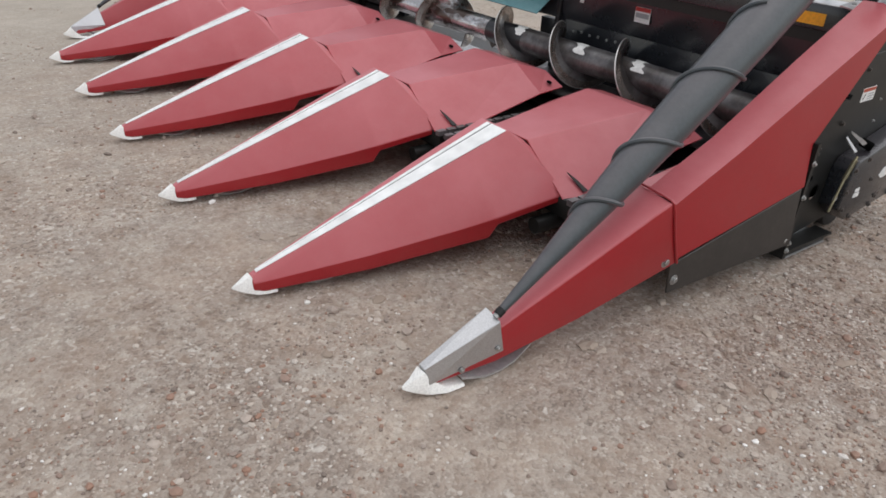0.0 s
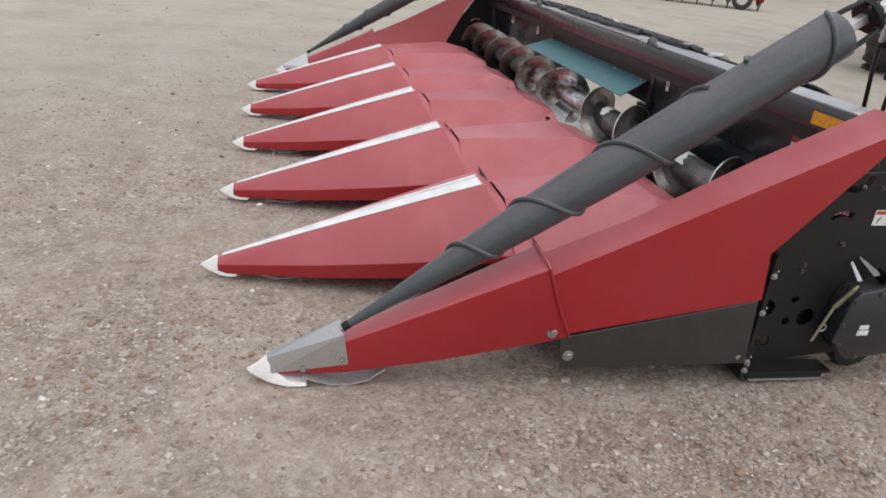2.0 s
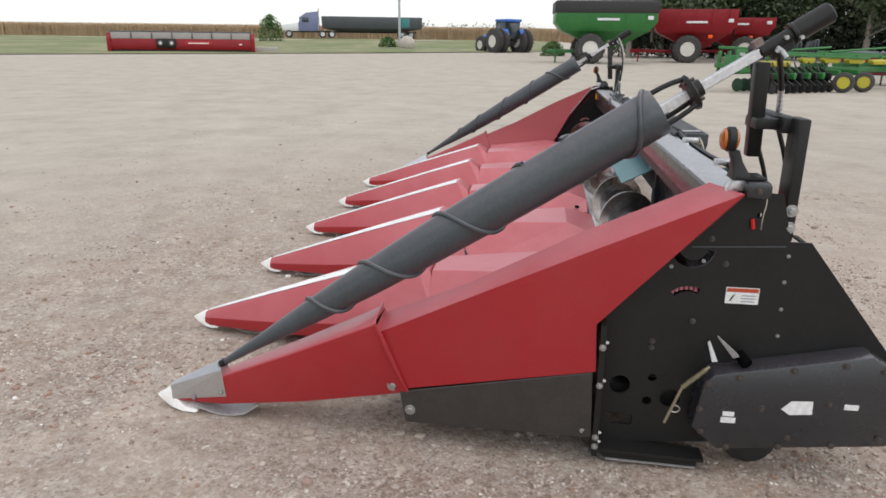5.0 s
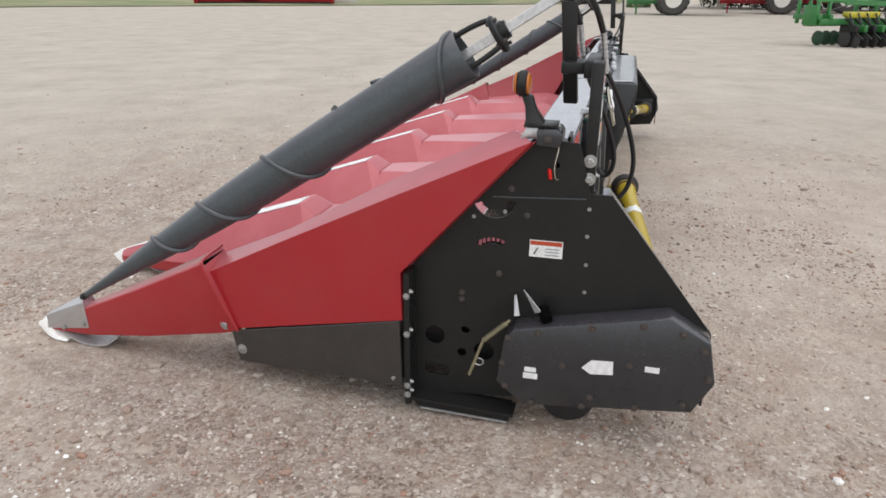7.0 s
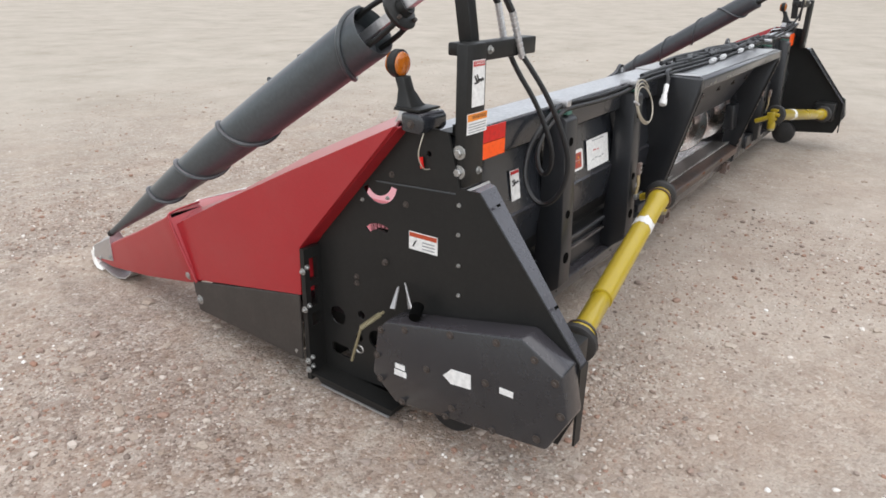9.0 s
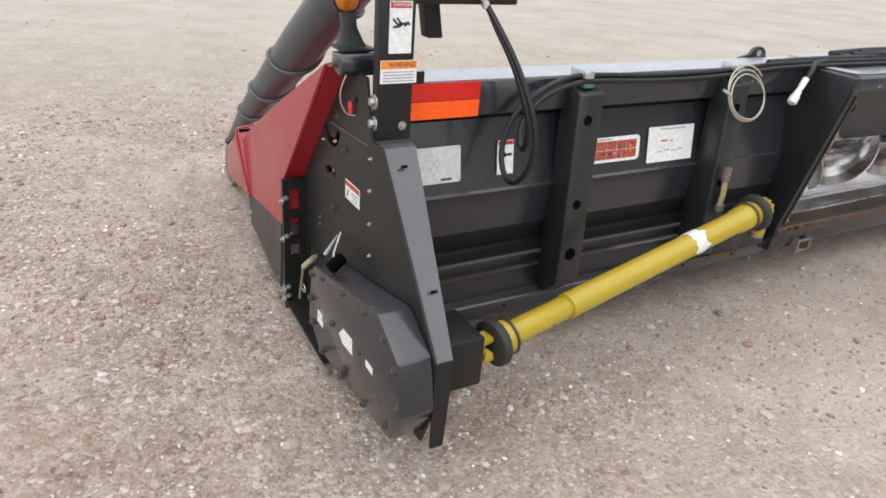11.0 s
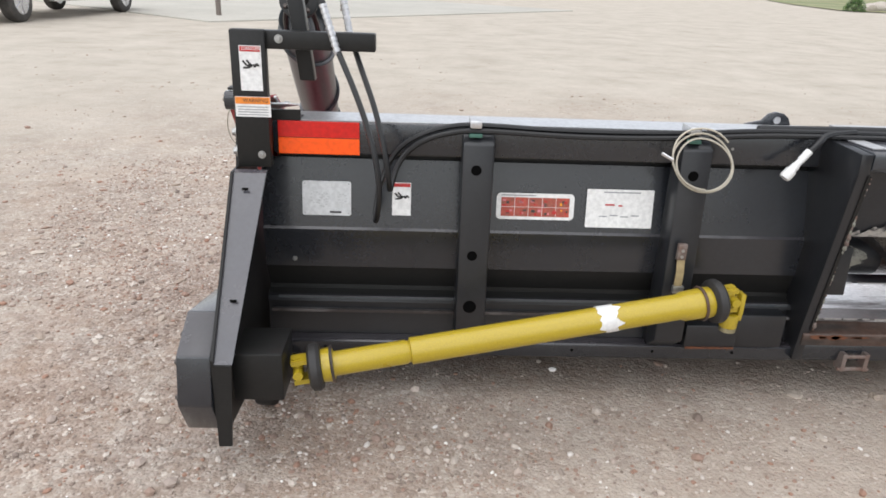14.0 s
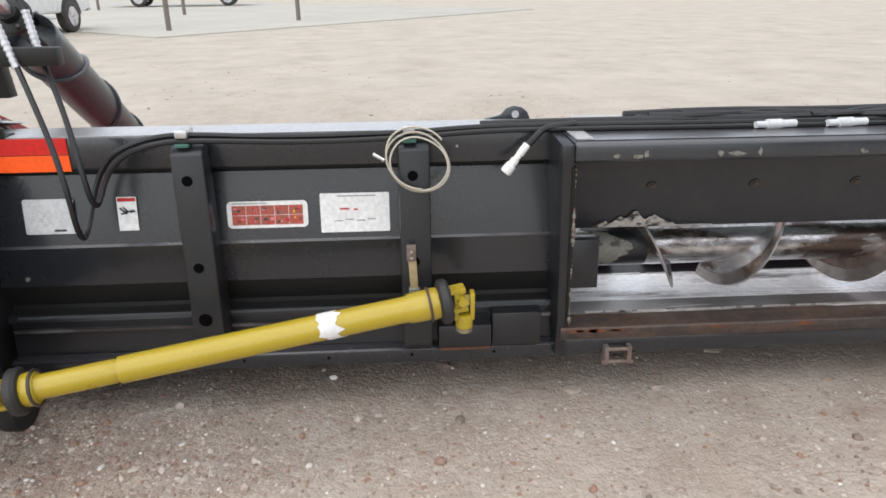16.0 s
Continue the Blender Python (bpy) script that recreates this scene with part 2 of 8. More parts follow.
SHED = mat("beige_sheet_metal", (0.55, 0.52, 0.42), 0.5, second=(0.5, 0.46, 0.37), scale=0.6, grain=15)
ROOFM = mat("grey_roof_metal", (0.07, 0.085, 0.10), 0.45, scale=0.6, grain=15)
TRAILER = mat("charcoal_trailer_tarp", (0.065, 0.072, 0.080), 0.5, scale=1, grain=20)
FLAP = mat("weathered_grey_flap", (0.30, 0.28, 0.26), 0.6, second=(0.22, 0.20, 0.19), scale=1, grain=20)
GREYB = mat("blue_grey_plastic", (0.15, 0.16, 0.19), 0.45, second=(0.10, 0.11, 0.13), scale=2, grain=20)
PURPLE = mat("slate_blue_truck_paint", (0.17, 0.19, 0.32), 0.35, scale=1.5, grain=20)
SIGNT = mat("teal_sign_face", (0.05, 0.22, 0.22), 0.5, scale=1.5)
POSTG = mat("pale_post_paint", (0.45, 0.47, 0.48), 0.5, second=(0.38, 0.39, 0.40), scale=1)
STONE = mat("pale_granite", (0.45, 0.40, 0.35), 0.7, second=(0.33, 0.29, 0.25), scale=3, grain=20, bump=0.3)
POSTM = mat("weathered_post_steel", (0.20, 0.17, 0.15), 0.6, second=(0.12, 0.1, 0.09), scale=5)
CONC = mat("concrete", (0.43, 0.41, 0.365), 0.85, second=(0.36, 0.345, 0.305), amount=0.8, scale=0.5, grain=40, bump=0.2)
ASPH = mat("worn_highway_surface", (0.30, 0.29, 0.28), 0.85, second=(0.24, 0.23, 0.22), scale=0.3, grain=20)
BARK = mat("pale_bark", (0.30, 0.27, 0.23), 0.85, second=(0.08, 0.065, 0.05), scale=4, grain=30, bump=0.5)


def leaf_mat(name, a, b_, rough=0.6):
    m = bpy.data.materials.new(name)
    m.use_nodes = True
    nt = m.node_tree
    b = nt.nodes["Principled BSDF"]
    b.inputs["Roughness"].default_value = rough
    geo = nt.nodes.new("ShaderNodeNewGeometry")
    mix = nt.nodes.new("ShaderNodeMix")
    mix.data_type = "RGBA"
    mix.inputs["A"].default_value, mix.inputs["B"].default_value = (*a, 1), (*b_, 1)
    nt.links.new(geo.outputs["Random Per Island"], mix.inputs["Factor"])
    nt.links.new(mix.outputs["Result"], b.inputs["Base Color"])
    return m


LEAF = leaf_mat("dark_foliage", (0.030, 0.052, 0.022), (0.082, 0.112, 0.042))
# the leaf greens darkened: the understorey's shade is put into the colour
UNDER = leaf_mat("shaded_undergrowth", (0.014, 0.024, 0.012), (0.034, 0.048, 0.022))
SHRUB = leaf_mat("shrub_foliage", (0.03, 0.08, 0.015), (0.09, 0.16, 0.03))
CORN = leaf_mat("dry_corn", (0.40, 0.28, 0.165), (0.50, 0.37, 0.24))


def pebble_mat():
    m = leaf_mat("pebbles", (0.1, 0.08, 0.07), (0.6, 0.54, 0.48), 0.8)
    nt = m.node_tree
    geo, b = nt.nodes["Geometry"], nt.nodes["Principled BSDF"]
    r = nt.nodes.new("ShaderNodeValToRGB")
    el = r.color_ramp.elements
    stops = ((0.0, (0.20, 0.160, 0.135)), (0.14, (0.28, 0.205, 0.165)), (0.30, (0.32, 0.185, 0.130)), (0.46, (0.30, 0.245, 0.21)), (0.64, (0.42, 0.345, 0.295)), (0.80, (0.50, 0.43, 0.37)), (0.965, (0.56, 0.50, 0.45)), (1.0, (0.84, 0.82, 0.79)))
    while len(el) < len(stops):
        el.new(0.5)
    for e, (p, c) in zip(el, stops):
        e.position, e.color = p, (*c, 1)
    nt.links.new(geo.outputs["Random Per Island"], r.inputs["Fac"])
    nt.links.new(r.outputs["Color"], b.inputs["Base Color"])
    return m


PEBBLE = pebble_mat()
CLOD = leaf_mat("tan_earth_clods", (0.30, 0.235, 0.185), (0.50, 0.435, 0.37), 0.95)


def gravel_mat():
    m = bpy.data.materials.new("packed_gravel")
    m.use_nodes = True
    nt = m.node_tree
    b = nt.nodes["Principled BSDF"]
    b.inputs["Roughness"].default_value = 0.92
    b.inputs["Specular IOR Level"].default_value = 0.25
    tc = nt.nodes.new("ShaderNodeTexCoord")

    def noise_(scale, detail=5, rough=0.6):
        n = nt.nodes.new("ShaderNodeTexNoise")
        n.inputs["Scale"].default_value, n.inputs["Detail"].default_value, n.inputs["Roughness"].default_value = scale, detail, rough
        nt.links.new(tc.outputs["Object"], n.inputs["Vector"])
        return n.outputs["Fac"]

    def vor(scale):
        v = nt.nodes.new("ShaderNodeTexVoronoi")
        v.inputs["Scale"].default_value = scale
        nt.links.new(tc.outputs["Object"], v.inputs["Vector"])
        return v

    def ramp(src, stops):
        r = nt.nodes.new("ShaderNodeValToRGB")
        el = r.color_ramp.elements
        while len(el) < len(stops):
            el.new(0.5)
        for e, (p, c) in zip(el, stops):
            e.position, e.color = p, (*c, 1)
        nt.links.new(src, r.inputs["Fac"])
        return r.outputs["Color"]

    def mixc(a, b2, fac, mode="MIX"):
        x = nt.nodes.new("ShaderNodeMix")
        x.data_type, x.blend_type = "RGBA", mode
        for k, v in (("A", a), ("B", b2), ("Factor", fac)):
            if isinstance(v, (int, float)):
                x.inputs[k].default_value = v
            else:
                nt.links.new(v, x.inputs[k])
        return x.outputs["Result"]

    def ramp_range(src, a, b2, top):
        r = nt.nodes.new("ShaderNodeMapRange")
        r.inputs["From Min"].default_value, r.inputs["From Max"].default_value, r.inputs["To Max"].default_value = a, b2, top
        nt.links.new(src, r.inputs["Value"])
        return r.outputs[0]

    sep = nt.nodes.new("ShaderNodeSeparateColor")
    v1 = vor(125)
    nt.links.new(v1.outputs["Color"], sep.inputs["Color"])
    stones = ramp(sep.outputs["Red"], [(0.0, (0.105, 0.078, 0.064)), (0.16, (0.20, 0.152, 0.127)), (0.42, (0.31, 0.252, 0.216)), (0.70, (0.39, 0.334, 0.293)), (0.96, (0.47, 0.412, 0.365)), (1.0, (0.68, 0.64, 0.60))])
    sep2 = nt.nodes.new("ShaderNodeSeparateColor")
    v2 = vor(58)
    nt.links.new(v2.outputs["Color"], sep2.inputs["Color"])
    bigger = ramp(sep2.outputs["Green"], [(0.0, (0.11, 0.076, 0.060)), (0.12, (0.24, 0.172, 0.137)), (0.5, (0.35, 0.290, 0.250)), (0.88, (0.42, 0.362, 0.32)), (0.96, (0.56, 0.51, 0.465)), (1.0, (0.76, 0.72, 0.68))])
    c = mixc(stones, bigger, ramp(noise_(30, 3, 0.5), [(0.40, (0.1, 0.1, 0.1)), (0.60, (0.9, 0.9, 0.9))]))
    fines = ramp(noise_(34, 9, 0.85), [(0.28, (0.25, 0.203, 0.172)), (0.5, (0.38, 0.325, 0.282)), (0.72, (0.52, 0.46, 0.41))])
    c = mixc(c, fines, ramp(noise_(1.3, 5, 0.6), [(0.35, (0.05, 0.05, 0.05)), (0.65, (0.50, 0.50, 0.50))]))
    patch = ramp(noise_(0.9, 7, 0.7), [(0.3, (0.98, 0.95, 0.92)), (0.5, (1.07, 1.06, 1.05)), (0.72, (1.26, 1.25, 1.22))])
    c = mixc(c, patch, 1.0, "MULTIPLY")
    clump = ramp(noise_(21, 7, 0.8), [(0.30, (0.64, 0.60, 0.57)), (0.43, (0.94, 0.92, 0.91)), (0.58, (1.05, 1.05, 1.05)), (0.72, (1.22, 1.22, 1.21))])
    c = mixc(c, clump, 1.0, "MULTIPLY")
    red = ramp(noise_(1.6, 6, 0.7), [(0.44, (0, 0, 0)), (0.66, (0.38, 0.38, 0.38))])
    rc = nt.nodes.new("ShaderNodeRGB")
    rc.outputs[0].default_value = (0.42, 0.29, 0.215, 1)
    c = mixc(c, rc.outputs[0], red)
    blotch = ramp(noise_(5.5, 6, 0.7), [(0.34, (0.80, 0.76, 0.74)), (0.5, (1.0, 1.0, 1.0)), (0.66, (1.14, 1.13, 1.11))])
    c = mixc(c, blotch, 1.0, "MULTIPLY")
    # rusty brown damp clods between the stones
    clod = nt.nodes.new("ShaderNodeRGB")
    clod.outputs[0].default_value = (0.27, 0.175, 0.115, 1)
    c = mixc(c, clod.outputs[0], ramp(noise_(7.5, 7, 0.75), [(0.50, (0, 0, 0)), (0.66, (0.40, 0.40, 0.40))]))
    dry = nt.nodes.new("ShaderNodeRGB")
    dry.outputs[0].default_value = (0.62, 0.56, 0.49, 1)
    c = mixc(c, dry.outputs[0], ramp(noise_(4.2, 7, 0.75), [(0.52, (0, 0, 0)), (0.70, (0.36, 0.36, 0.36))]))
    # the traffic lanes of the yard are packed paler and finer than the loose stones round the head
    dist = nt.nodes.new("ShaderNodeVectorMath")
    dist.operation = "DISTANCE"
    dist.inputs[1].default_value = (0.6, -2.1, 0)
    nt.links.new(tc.outputs["Object"], dist.inputs[0])
    wob = nt.nodes.new("ShaderNodeMath")
    wob.operation = "MULTIPLY_ADD"
    wob.inputs[1].default_value = 4.0
    nt.links.new(noise_(0.35, 4), wob.inputs[0])
    nt.links.new(dist.outputs["Value"], wob.inputs[2])
    far = ramp_range(wob.outputs[0], 3.4, 8.5, 0.9)
    pale = ramp(noise_(1.1, 9, 0.75), [(0.25, (0.345, 0.297, 0.243)), (0.5, (0.468, 0.412, 0.349)), (0.75, (0.565, 0.505, 0.437))])
    c = mixc(c, pale, far)
    # a round patch of lighter ground behind the feeder opening
    pale_spot = nt.nodes.new("ShaderNodeVectorMath")
    pale_spot.operation = "DISTANCE"
    pale_spot.inputs[1].default_value = (2.1, -3.0, 0)
    nt.links.new(tc.outputs["Object"], pale_spot.inputs[0])
    edge = nt.nodes.new("ShaderNodeMath")
    edge.operation = "MULTIPLY_ADD"
    edge.inputs[1].default_value = 1.2
    nt.links.new(noise_(1.7, 5), edge.inputs[0])
    nt.links.new(pale_spot.outputs["Value"], edge.inputs[2])
    warm = ramp(noise_(2.4, 9, 0.78), [(0.28, (0.35, 0.270, 0.215)), (0.48, (0.475, 0.392, 0.328)), (0.70, (0.60, 0.525, 0.455))])
    c = mixc(c, warm, ramp_range(edge.outputs[0], 2.9, 1.5, 0.62))
    cast = nt.nodes.new("ShaderNodeRGB")
    cast.outputs[0].default_value = (0.975, 1.0, 1.005, 1)
    c = mixc(c, cast.outputs[0], 1.0, "MULTIPLY")
    nt.links.new(c, b.inputs["Base Color"])
    bp = nt.nodes.new("ShaderNodeBump")
    bp.inputs["Strength"].default_value, bp.inputs["Distance"].default_value = 0.5, 0.006
    add = nt.nodes.new("ShaderNodeMath")
    add.operation = "SUBTRACT"
    nt.links.new(noise_(60, 5), add.inputs[0])
    both = nt.nodes.new("ShaderNodeMath")
    both.operation = "ADD"
    nt.links.new(v1.outputs["Distance"], both.inputs[0])
    nt.links.new(v2.outputs["Distance"], both.inputs[1])
    nt.links.new(both.outputs[0], add.inputs[1])
    nt.links.new(add.outputs[0], bp.inputs["Height"])
    lump = nt.nodes.new("ShaderNodeBump")
    lump.inputs["Strength"].default_value, lump.inputs["Distance"].default_value = 0.35, 0.035
    nt.links.new(noise_(13, 8, 0.72), lump.inputs["Height"])
    nt.links.new(lump.outputs[0], bp.inputs["Normal"])
    nt.links.new(bp.outputs[0], b.inputs["Normal"])
    return m


GRAVEL = gravel_mat()
TURF = mat("mown_grass", (0.15, 0.18, 0.07), 0.9, second=(0.33, 0.29, 0.18), amount=0.9, scale=0.25, grain=8, bump=0.4)


# ---- builders ----
def part(name, bm, material, parent=None, label="", smooth=35):
    bmesh.ops.recalc_face_normals(bm, faces=bm.faces)
    for f in bm.faces:
        f.smooth = smooth > 0
    for e in bm.edges:
        if len(e.link_faces) == 2 and e.calc_face_angle(0) > radians(max(smooth, 1)):
            e.smooth = False
    me = bpy.data.meshes.new(name)
    bm.to_mesh(me)
    bm.free()
    me.materials.append(material)
    ob = new(name, me)
    if parent:
        ob.parent = parent
    if label:
        ob["label"] = label
    return ob


def thing(name, at=(0, 0, 0), turn=0, **tags):
    ob = new(name)
    ob.empty_display_size = 0.2
    ob.matrix_world = pose(*at, 0, 0, turn)
    return tagged(ob, **tags)


def B():
    return bmesh.new()


def poly(bm, verts, faces):
    vs = [bm.verts.new(v) for v in verts]
    for f in faces:
        bm.faces.new([vs[i] for i in f])
    return vs


def box(bm, x0, x1, y0, y1, z0, z1, m=None):
    vs = poly(bm, [(x0, y0, z0), (x1, y0, z0), (x1, y1, z0), (x0, y1, z0), (x0, y0, z1), (x1, y0, z1), (x1, y1, z1), (x0, y1, z1)],
              [(0, 3, 2, 1), (4, 5, 6, 7), (0, 1, 5, 4), (1, 2, 6, 5), (2, 3, 7, 6), (3, 0, 4, 7)])
    if m is not None:
        bmesh.ops.transform(bm, matrix=m, verts=vs)
    return bm


def loft(bm, sections, close=True, loop=False):
    rings = [[bm.verts.new(p) for p in s] for s in sections]
    n = len(rings[0])
    pairs = list(zip(rings, rings[1:])) + ([(rings[-1], rings[0])] if loop else [])
    for a, b in pairs:
        for i in range(n):
            j = (i + 1) % n
            bm.faces.new((a[i], a[j], b[j], b[i]))
    if close and not loop:
        bm.faces.new(rings[0])
        bm.faces.new(rings[-1])
    return bm


def prism(bm, pts, axis, a, b):
    """A polygon pulled along an axis: pts are (y, z) for x, (x, z) for y, (x, y) for z."""
    def at(p, v):
        return {"x": (v, p[0], p[1]), "y": (p[0], v, p[1]), "z": (p[0], p[1], v)}[axis]
    return loft(bm, [[at(p, a) for p in pts], [at(p, b) for p in pts]])


def ring(c, d, r, seg, ry=None):
    d = Vector(d).normalized()
    u = d.orthogonal().normalized()
    if abs(d.z) < 0.99:
        u = d.cross(Vector((0, 0, 1))).normalized()
    v = d.cross(u)
    return [Vector(c) + r * math.cos(2 * math.pi * i / seg) * u + (ry or r) * math.sin(2 * math.pi * i / seg) * v for i in range(seg)]


def cyl(bm, p, q, r0, r1=None, seg=16):
    d = Vector(q) - Vector(p)
    return loft(bm, [ring(p, d, r0, seg), ring(q, d, r0 if r1 is None else r1, seg)])


def lathe(bm, p, d, profile, seg=24):
    """profile: (distance along d, radius)."""
    d = Vector(d).normalized()
    return loft(bm, [ring(Vector(p) + d * s, d, max(r, 0.0005), seg) for s, r in profile])


def sweep(bm, pts, r, seg=8, smooth=0):
    pts = [Vector(p) for p in pts]
    for _ in range(smooth):
        pts = [pts[0]] + [q for a, b in zip(pts, pts[1:]) for q in (a * 0.75 + b * 0.25, a * 0.25 + b * 0.75)] + [pts[-1]]
    t0 = (pts[1] - pts[0]).normalized()
    u = t0.orthogonal().normalized()
    rings = []
    for i, p in enumerate(pts):
        t = (pts[min(i + 1, len(pts) - 1)] - pts[max(i - 1, 0)]).normalized()
        u = (u - t * u.dot(t)).normalized()
        v = t.cross(u)
        rings.append([p + r * (math.cos(2 * math.pi * k / seg) * u + math.sin(2 * math.pi * k / seg) * v) for k in range(seg)])
    return loft(bm, rings)


def bevel(bm, w, seg=2, angle=25):
    bmesh.ops.recalc_face_normals(bm, faces=bm.faces)
    es = [e for e in bm.edges if len(e.link_faces) == 2 and e.calc_face_angle(0) > radians(angle)]
    bmesh.ops.bevel(bm, geom=es, offset=w, segments=seg, affect="EDGES", profile=0.5)
    return bm


def shell(bm, thick):
    bmesh.ops.recalc_face_normals(bm, faces=bm.faces)
    bmesh.ops.solidify(bm, geom=bm.faces[:], thickness=thick)
    return bm


def bolt(parent, p, d, r=0.008, h=0.007, material=None):
    bm = B()
    d = Vector(d).normalized()
    lathe(bm, p, d, [(-0.001, r * 1.7), (0.0015, r * 1.7), (0.002, r * 1.65)], 12)
    lathe(bm, Vector(p) + d * 0.002, d, [(0, r), (h * 0.8, r), (h, r * 0.8)], 6)
    return part("bolt", bm, material or BOLT, parent)


def text(parent, words, size, m, material, name="lettering"):
    cu = bpy.data.curves.new(name, "FONT")
    cu.body, cu.size, cu.align_x, cu.align_y = words, size, "CENTER", "CENTER"
    tmp = bpy.data.objects.new(name, cu)
    scene.collection.objects.link(tmp)
    me = bpy.data.meshes.new_from_object(tmp.evaluated_get(bpy.context.evaluated_depsgraph_get()))
    bpy.data.objects.remove(tmp)
    me.materials.append(material)
    me.transform(m)
    ob = new(name, me)
    ob.parent = parent
    return ob


# ---- ground ----
def smooth(a, b, x):
    t = min(1, max(0, (x - a) / (b - a)))
    return t * t * (3 - 2 * t)


def height(x, y):
    return 1.1 * smooth(58, 105, x + 0.25 * max(y, 0)) * smooth(-25, 0, y)


def build_ground():
    xs = sorted(set([-2500, -900, -350, -150, -80, 250, 400, 900, 2500] + [round(-50 + 4 * i, 2) for i in range(51)]))
    ys = sorted(set([-2500, -900, -350, -150, 150, 220, 350, 900, 2500] + [round(-80 + 5 * i, 2) for i in range(40)]))
    bm = B()
    vs = [[bm.verts.new((x, y, height(x, y))) for y in ys] for x in xs]
    for i in range(len(xs) - 1):
        for j in range(len(ys) - 1):
            bm.faces.new((vs[i][j], vs[i + 1][j], vs[i + 1][j + 1], vs[i][j + 1]))
    g = part("ground", bm, GRAVEL, smooth=60)
    tagged(g, "packed pinkish beige gravel yard with loose stones", "ground", kind="structure")

    def strip(name, pts, lift, material, label, cat):
        """A draped ribbon between two polylines of equal length."""
        bm = B()
        rows = []
        for a, b in zip(*pts):
            rows.append([bm.verts.new((a[0] + (b[0] - a[0]) * k / 8, a[1] + (b[1] - a[1]) * k / 8, height(a[0] + (b[0] - a[0]) * k / 8, a[1] + (b[1] - a[1]) * k / 8) + lift)) for k in range(9)])
        for r, s in zip(rows, rows[1:]):
            for k in range(8):
                bm.faces.new((r[k], r[k + 1], s[k + 1], s[k]))
        return tagged(part(name, bm, material, smooth=60), label, cat, kind="structure")

    def line(p, q, n=30):
        return [(p[0] + (q[0] - p[0]) * i / n, p[1] + (q[1] - p[1]) * i / n) for i in range(n + 1)]

    verge = [(44, 90), (33.8, 64.8), (29, 51), (26.4, 40.5), (28.5, 38.2), (37.3, 34), (52.3, 18.8), (64.6, 3.9), (70, -3)]
    beyond = [(126, 130), (128, 105), (130, 88), (131, 74), (132, 70), (136, 50), (140, 30), (146, 8), (150, -5)]
    strip("lawn", (verge, beyond), 0.05, TURF, "mown green and straw coloured grass verge beside the highway", "grass")
    strip("driveway", (line((15, 61), (33, 68)), line((75, 190), (112, 170))), 0.03, ASPH, "pale grey asphalt drive leaving the yard", "driveway")
    strip("road", (line((86, 110), (112, -30)), line((93, 110), (119, -30))), 0.12, ASPH, "pale worn two-lane highway surface", "road")
    strip("grass_patch", (line((9, 72), (29, 99)), line((-20, 150), (45, 190))), 0.045, TURF, "patch of green grass beside the drive", "grass")


def build_pebbles():
    rng = np.random.default_rng(4)
    ico = B()
    bmesh.ops.create_icosphere(ico, subdivisions=1, radius=1)
    base = np.array([v.co[:] for v in ico.verts])
    faces = np.array([[v.index for v in f.verts] for f in ico.faces])
    ico.free()
    n = 66000
    wide = 24000
    xs, ys = rng.uniform(-2.0, 3.4, n), rng.uniform(-3.9, 1.2, n)
    m = n * 3 // 10
    xs[:m], ys[:m] = rng.uniform(-1.2, 2.8, m), rng.uniform(-3.4, -2.1, m)
    xs[m:2 * m], ys[m:2 * m] = rng.uniform(-1.3, 0.6, m), rng.uniform(-1.6, 0.7, m)
    far = rng.random(wide) ** 1.6 * 9 + 1.0
    turn = rng.uniform(0, 2 * np.pi, wide)
    xs, ys = np.concatenate([xs, 0.9 + far * np.cos(turn)]), np.concatenate([ys, -1.4 + far * np.sin(turn)])
    extra = 16000
    xs, ys = np.concatenate([xs, rng.uniform(1.2, 8.5, extra)]), np.concatenate([ys, rng.uniform(-1.2, 3.5, extra)])
    n += wide + extra
    keep = np.array([noise.noise((x * 1.3, y * 1.3, 0.3)) * 0.8 + 0.36 for x, y in zip(xs, ys)]) > rng.random(n)
    keep &= (np.hypot(xs - 2.6, ys + 3.0) > 1.9) | (rng.random(n) > 0.5) | (ys < -3.1)
    keep &= rng.random(n) > 0.8 * np.clip((np.hypot(xs - 0.6, ys + 1.4) - 2.6) / 3.4, 0, 1)
    xs, ys = xs[keep], ys[keep]
    n = len(xs)
    r = 0.0024 + 0.0044 * rng.random(n) ** 2.4 + 0.006 * (rng.random(n) > 0.972) + 0.010 * (rng.random(n) > 0.993)
    r *= 1 + 0.05 * np.clip(np.hypot(xs - 0.9, ys + 1.4) - 2.0, 0, 8)
    sc = np.stack([r * rng.uniform(0.8, 1.5, n), r * rng.uniform(0.7, 1.2, n), r * rng.uniform(0.45, 0.8, n)], 1)
    ang = rng.uniform(0, 6.28, n)
    v = base[None] * (1 + rng.uniform(-0.22, 0.22, (n, len(base), 1))) * sc[:, None]
    c, s = np.cos(ang)[:, None], np.sin(ang)[:, None]
    v = np.stack([v[..., 0] * c - v[..., 1] * s, v[..., 0] * s + v[..., 1] * c, v[..., 2]], -1)
    v += np.stack([xs, ys, sc[:, 2] * 0.35], 1)[:, None]
    me = bpy.data.meshes.new("pebbles")
    me.from_pydata(v.reshape(-1, 3).tolist(), [], (faces[None] + (np.arange(n) * len(base))[:, None, None]).reshape(-1, 3).tolist())
    me.materials.append(PEBBLE)
    tagged(new("pebbles", me), "loose mixed gravel stones on the yard", "gravel", kind="stuff")


